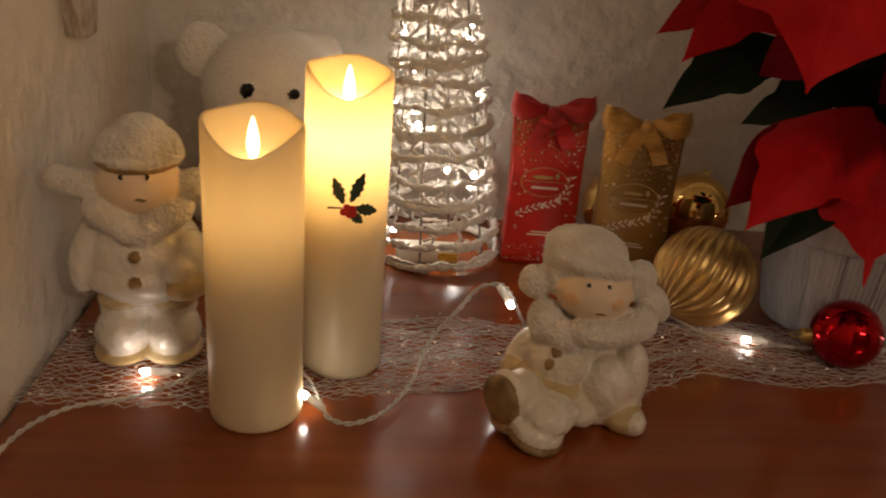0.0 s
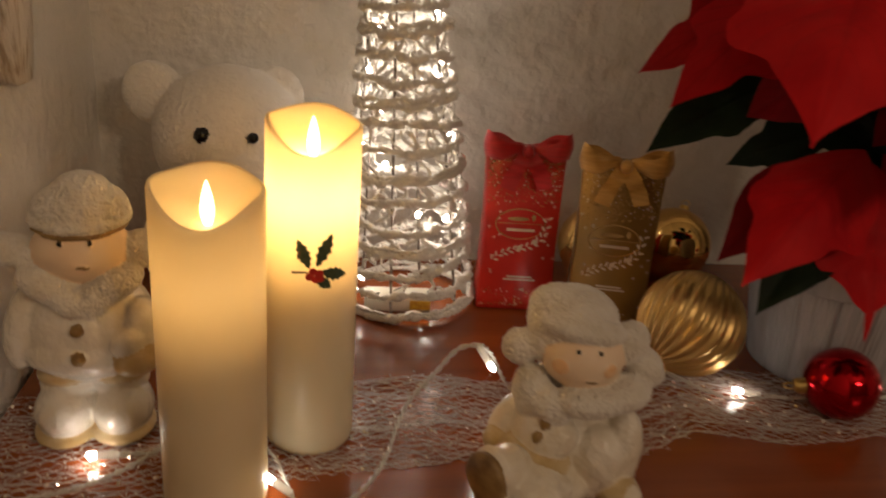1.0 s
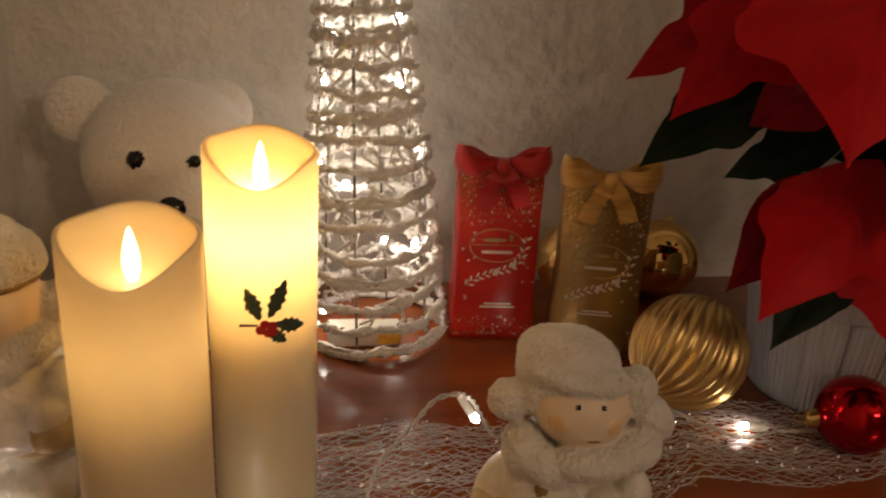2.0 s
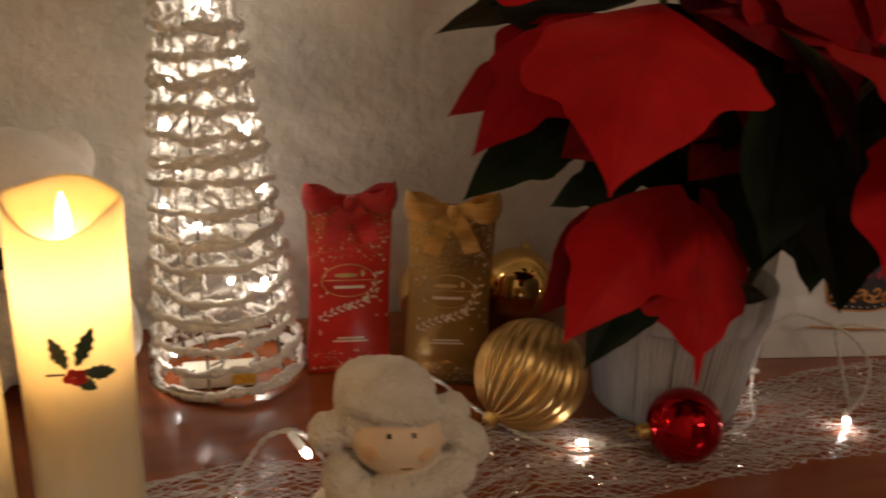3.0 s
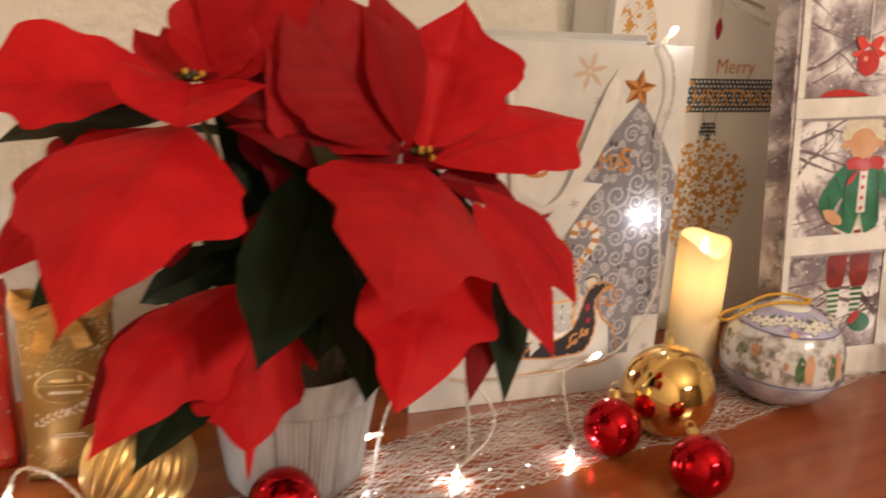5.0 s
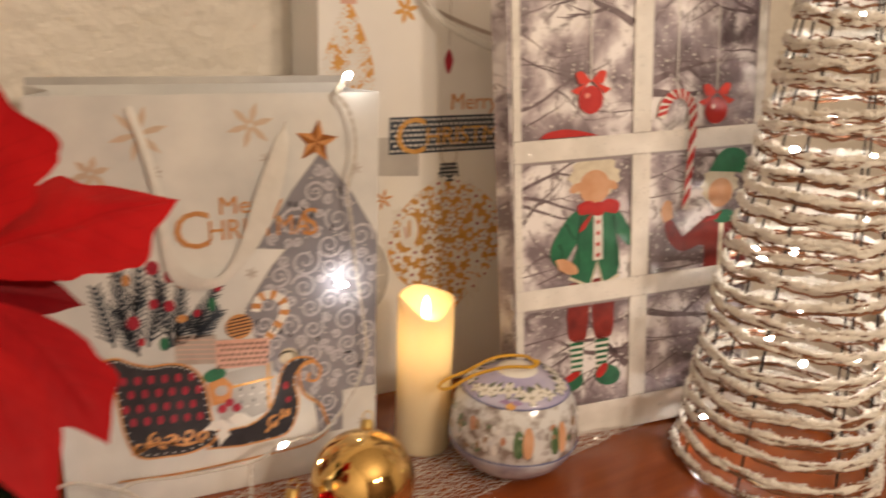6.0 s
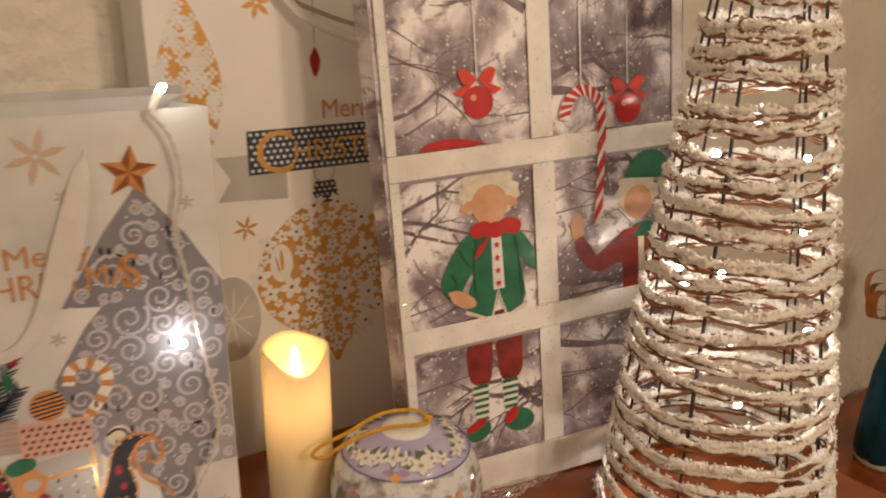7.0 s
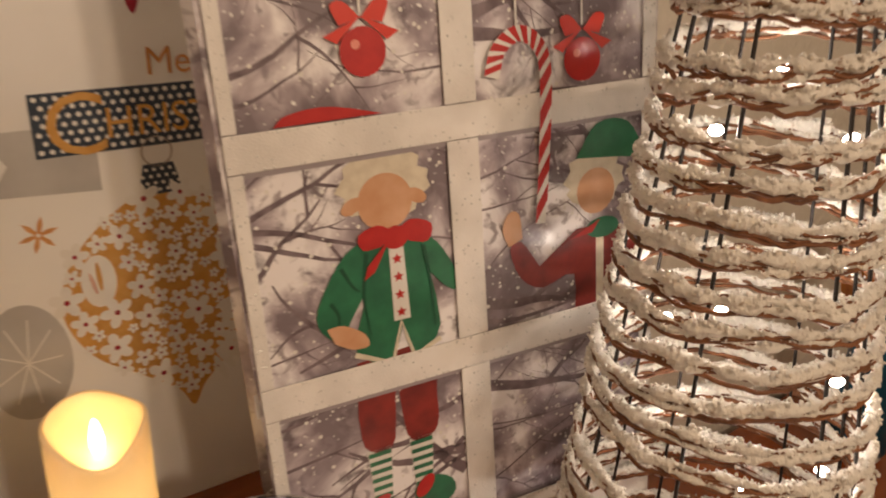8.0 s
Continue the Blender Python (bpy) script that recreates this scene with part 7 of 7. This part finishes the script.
def net_runner():
    rnd = random.Random(2)
    fx, fy = zip(*FRONT)
    bx, by = zip(*BACK)
    verts, faces = [], []
    rowcount = 36
    for i in range(rowcount + 90):
        stray = i >= rowcount
        q0 = rnd.random() if stray else (i + 0.5) / rowcount
        x0 = -0.158 if not stray else rnd.uniform(-0.158, 0.6)
        x1 = 1.09 if not stray else min(1.09, x0 + rnd.uniform(0.2, 0.5))
        steps = int(1000 * (x1 - x0) / 1.25)
        ph = rnd.uniform(0, 100)
        rad = rnd.uniform(0.00019, 0.00034)
        base = len(verts)
        for k in range(steps + 1):
            x = x0 + (x1 - x0) * k / steps
            # each thread zigzags to meet its neighbours; the whole net is pulled and crumpled
            wx = x + 0.010 * noise.noise(Vector((x * 22, q0 * 5, 1))) + 0.004 * noise.noise(Vector((x * 70, q0 * 14, 2)))
            zig = 2 * abs(2 * ((wx / 0.0135 + 0.5 * (i % 2)) % 1) - 1) - 1
            q = q0 + (0.62 / rowcount) * zig + 0.075 * noise.noise(Vector((x * 9, q0 * 3, 5))) + 0.022 * noise.noise(Vector((x * 55, q0 * 9, 8))) + 0.014 * noise.noise(Vector((x * 170, ph, 3)))
            if stray:
                q += 0.10 * noise.noise(Vector((x * 16, ph, 0)))
            q = abs(q) if q < 0 else (2 - q if q > 1 else q)
            q = min(1, max(0, q))
            f, b = np.interp(x, fx, fy), np.interp(x, bx, by)
            y = f + (b - f) * q
            z = 0.0012 + 0.0016 * noise.noise(Vector((x * 60, q * 30, ph))) + 0.0045 * max(0, noise.noise(Vector((x * 18, y * 22, 7))))
            z = max(0.0006, z)
            for s in range(3):
                c = 2.094 * s + 0.5
                verts.append((x, y + rad * math.cos(c), z + rad * math.sin(c)))
            if k:
                p = base + 3 * (k - 1)
                for s in range(3):
                    faces.append((p + s, p + (s + 1) % 3, p + 3 + (s + 1) % 3, p + 3 + s))
    # short crossing ties of the net
    for i in range(1500):
        x = rnd.uniform(-0.156, 1.085)
        q = rnd.random()
        f, b = np.interp(x, fx, fy), np.interp(x, bx, by)
        y = f + (b - f) * q
        a = rnd.choice((-1, 1)) * rnd.uniform(0.25, 1.1)
        l = rnd.uniform(0.004, 0.014)
        dx, dy = l * math.cos(a), l * math.sin(a)
        z0, z1 = rnd.uniform(0.0008, 0.004), rnd.uniform(0.0008, 0.004)
        base = len(verts)
        bend = rnd.uniform(-0.0015, 0.0015)
        for u in (0, 0.5, 1):
            for s in range(3):
                c = 2.094 * s
                yy = y + dy * u + (bend if u == 0.5 else 0)
                yy = min(max(yy, np.interp(x, fx, fy)), np.interp(x, bx, by))
                verts.append((x + dx * u, yy + 0.00016 * math.cos(c), z0 + (z1 - z0) * u + 0.00016 * math.sin(c)))
        for k in range(2):
            p = base + 3 * k
            for s in range(3):
                faces.append((p + s, p + (s + 1) % 3, p + 3 + (s + 1) % 3, p + 3 + s))
    me = bpy.data.meshes.new("net_runner")
    me.from_pydata(verts, [], faces)
    me.materials.append(NET)
    ob = new("net_runner", me)
    return tagged(ob, "silvery net table runner of fine crinkled threads", "table runner", kind="stuff")


net_runner()
SPARK = mat("silver_glitter", (0.95, 0.93, 0.90), 0.22, 1.0)


def net_glitter():
    rnd = random.Random(9)
    fx, fy = zip(*FRONT)
    bx, by = zip(*BACK)
    verts, faces = [], []
    for i in range(4000):
        x = rnd.uniform(-0.156, 1.085)
        f, b = np.interp(x, fx, fy), np.interp(x, bx, by)
        c = Vector((x, f + (b - f) * rnd.random(), rnd.uniform(0.0018, 0.0050)))
        m = Euler((rnd.uniform(-0.9, 0.9), rnd.uniform(-0.9, 0.9), rnd.uniform(0, 3))).to_matrix()
        s = rnd.uniform(0.0004, 0.0009)
        base = len(verts)
        for p in ((-s, -s, 0), (s, -s, 0), (s, s, 0), (-s, s, 0)):
            verts.append(c + m @ Vector(p))
        faces.append((base, base + 1, base + 2, base + 3))
    me = bpy.data.meshes.new("net_glitter")
    me.from_pydata(verts, [], faces)
    me.materials.append(SPARK)
    return tagged(new("net_glitter", me), "tiny silver glitter flakes caught in the net", "glitter", kind="stuff")


net_glitter()


# ---- fairy light string ----
def fairy_lights():
    t = thing("string_lights", pose(0, 0, 0), "clear-cable string of lit warm white fairy lights", "string lights")

    def cable(pts, twist=0.0075):
        path = smooth_path(pts, 14)
        for phase in (0, math.pi):
            bm = bmesh.new()
            out, run, up = [], 0.0, Vector((0, 0, 1))
            for i, p in enumerate(path):
                d = path[min(i + 1, len(path) - 1)] - path[max(i - 1, 0)]
                if i:
                    run += (p - path[i - 1]).length
                s = d.cross(up)
                s = s.normalized() if s.length > 1e-6 else Vector((1, 0, 0))
                v = s.cross(d).normalized()
                a = run / twist * math.pi + phase
                out.append(p + (s * math.cos(a) + v * math.sin(a)) * 0.0009)
            tube(bm, out, 0.0008, 6)
            part("cable", bm, CLEAR, t)

    def bulb(p, d):
        p, d = Vector(p), Vector(d).normalized()
        q = d.to_track_quat("Z", "Y").to_matrix().to_4x4()
        q.translation = p
        bm = bmesh.new()
        lathe(bm, [(0.0003, -0.016), (0.0022, -0.0155), (0.0024, -0.012), (0.0024, -0.0035), (0.0019, -0.003)], 14)
        s = part("bulb_socket", bm, CLEAR, t, "clear plastic bulb socket")
        s.matrix_world = q
        bm = bmesh.new()
        lathe(bm, [(0.0003, -0.0035), (0.0019, -0.003), (0.0021, 0.0005), (0.0015, 0.0022), (0.0003, 0.0030)], 14)
        b = part("bulb", bm, LED, s, "lit white bulb")
    cable([(-0.119, 0.415, 0.003), (-0.120, 0.440, 0.004), (-0.116, 0.460, 0.004), (-0.102, 0.478, 0.005), (-0.073, 0.492, 0.006), (-0.055, 0.508, 0.007), (-0.046, 0.527, 0.006), (-0.062, 0.524, 0.007)])
    bulb((-0.076, 0.521, 0.007), (-1, -0.2, 0))
    cable([(-0.046, 0.527, 0.006), (-0.02, 0.55, 0.006), (0.012, 0.545, 0.006), (0.028, 0.532, 0.006), (0.043, 0.500, 0.009), (0.050, 0.494, 0.004), (0.064, 0.492, 0.004), (0.081, 0.507, 0.005), (0.093, 0.536, 0.008), (0.098, 0.574, 0.010),
           (0.105, 0.586, 0.020), (0.120, 0.588, 0.040), (0.133, 0.588, 0.058), (0.147, 0.589, 0.062)])
    bulb((0.031, 0.504, 0.013), (-0.85, 0.35, 0.30))
    bulb((0.155, 0.584, 0.049), (0.55, -0.15, -0.75))
    cable([(0.147, 0.589, 0.062), (0.155, 0.600, 0.050), (0.175, 0.625, 0.010), (0.20, 0.68, 0.005), (0.215, 0.735, 0.006), (0.221, 0.747, 0.014), (0.233, 0.744, 0.018), (0.252, 0.728, 0.016), (0.270, 0.705, 0.010), (0.291, 0.680, 0.006), (0.310, 0.655, 0.007), (0.336, 0.640, 0.006), (0.362, 0.646, 0.007)])
    bulb((0.218, 0.716, 0.010), (-0.1, -0.9, -0.25))
    bulb((0.341, 0.650, 0.008), (-0.95, 0.25, 0.0))
    cable([(0.362, 0.646, 0.007), (0.40, 0.65, 0.006), (0.44, 0.655, 0.006), (0.478, 0.672, 0.006), (0.492, 0.700, 0.010), (0.503, 0.722, 0.026), (0.520, 0.742, 0.045), (0.548, 0.752, 0.058), (0.575, 0.750, 0.052), (0.600, 0.742, 0.040), (0.612, 0.732, 0.020), (0.600, 0.715, 0.007), (0.575, 0.692, 0.007), (0.560, 0.678, 0.008)])
    bulb((0.487, 0.709, 0.028), (-0.8, -0.3, 0.1))
    bulb((0.551, 0.666, 0.008), (-0.4, -0.8, 0.0))
    cable([(0.560, 0.678, 0.008), (0.575, 0.70, 0.006), (0.588, 0.735, 0.020), (0.592, 0.752, 0.046), (0.640, 0.757, 0.042), (0.690, 0.752, 0.046), (0.712, 0.745, 0.060)])
    bulb((0.714, 0.735, 0.067), (0.2, -0.6, 0.6))
    cable([(0.690, 0.752, 0.046), (0.688, 0.745, 0.030), (0.680, 0.715, 0.010), (0.676, 0.695, 0.006), (0.664, 0.680, 0.006)])
    bulb((0.658, 0.671, 0.008), (-0.5, -0.8, 0.0))
    cable([(0.712, 0.745, 0.060), (0.735, 0.768, 0.050), (0.760, 0.773, 0.050), (0.788, 0.774, 0.085), (0.799, 0.775, 0.117), (0.798, 0.776, 0.143), (0.790, 0.777, 0.200), (0.786, 0.777, 0.240), (0.782, 0.776, 0.267), (0.789, 0.776, 0.301), (0.784, 0.776, 0.331), (0.774, 0.777, 0.346), (0.778, 0.785, 0.352)])
    bulb((0.780, 0.777, 0.184), (-0.2, -0.9, 0.1))
    bulb((0.783, 0.778, 0.361), (0.5, -0.1, 0.8))


fairy_lights()


# ---- whitewashed ornament on the side wall, and the wrapped gift past the table's end ----
def wall_ornament():
    t = thing("hanging_ornament", pose(-0.160, 0.640, 0.195, 0, 0, 0), "whitewashed wooden ornament hanging on the side wall", "ornament")
    bm = bmesh.new()
    rows = []
    for z, w, d in ((0.0, 0.006, 0.006), (0.003, 0.0085, 0.009), (0.03, 0.012, 0.011), (0.07, 0.017, 0.012), (0.12, 0.022, 0.012), (0.15, 0.020, 0.012)):
        c = Vector((0.010 * z, -0.06 * z, z))
        rows.append([bm.verts.new(c + Vector((x, y, 0))) for x, y in ((-d, -w), (d, -w), (d, w), (-d, w))])
    for a, b in zip(rows, rows[1:]):
        for j in range(4):
            bm.faces.new((a[j], a[(j + 1) % 4], b[(j + 1) % 4], b[j]))
    bm.faces.new(list(reversed(rows[0])))
    bm.faces.new(rows[-1])
    part("wooden_body", bm, mat("whitewashed_wood", (0.74, 0.69, 0.62), 0.8, 0, (0.46, 0.37, 0.28), 40, (6, 6, 0.8), 6, 0.9, 90, 0.004, lo=0.48, hi=0.66), t)


wall_ornament()


def gift_bottle():
    t = thing("wrapped_gift", pose(2.018, 0.99, -0.40), "gift wrapped in blue foil with an orange ribbon bow", "gift")
    bm = bmesh.new()
    lathe(bm, [(0.001, 0.012), (0.044, 0.012), (0.048, 0.02), (0.045, 0.10), (0.037, 0.18), (0.024, 0.24), (0.014, 0.285)], 60, lambda a, r, z: (r * (1 + 0.04 * math.cos(9 * a + z * 20) + 0.02 * math.cos(17 * a - z * 50)), z))
    part("wrapping", bm, mat("blue_foil", (0.008, 0.07, 0.14), 0.3, 0.6, (0.015, 0.12, 0.20), 30), t)
    bm = bmesh.new()
    lathe(bm, [(0.001, 0.0), (0.041, 0.0), (0.044, 0.004), (0.043, 0.0135)], 40)
    part("base", bm, mat("pale_base", (0.55, 0.52, 0.48), 0.5), t, "pale round base")
    OR = mat("orange_ribbon", (0.56, 0.22, 0.02), 0.35, 0.3, (0.42, 0.13, 0.01), 60)
    for k in range(10):
        a, up, far = k * 2.4, 0.03 * (k % 3), 0.062 + 0.008 * (k % 2)
        bm = bmesh.new()
        ribbon_band(bm, smooth_path([(0, 0, 0.285), (0.5 * far * math.cos(a), 0.5 * far * math.sin(a), 0.33 + up), (far * math.cos(a), far * math.sin(a), 0.325 + up), (0.9 * far * math.cos(a), 0.9 * far * math.sin(a), 0.285 + up * 0.6),
                                     (0.2 * far * math.cos(a), 0.2 * far * math.sin(a), 0.287)], 6), (-math.sin(a), math.cos(a), 0.3), 0.032)
        part("bow_loop", bm, OR, t)
    s = thing("low_cabinet", ROOM, "dark red-brown low cabinet beyond the sideboard", "cabinet")
    bm = bmesh.new()
    box(bm, 1.75, 2.5, -0.40, -0.02, -0.85, -0.401, 0.004)
    part("body", bm, WOOD, s, smooth=False)


gift_bottle()
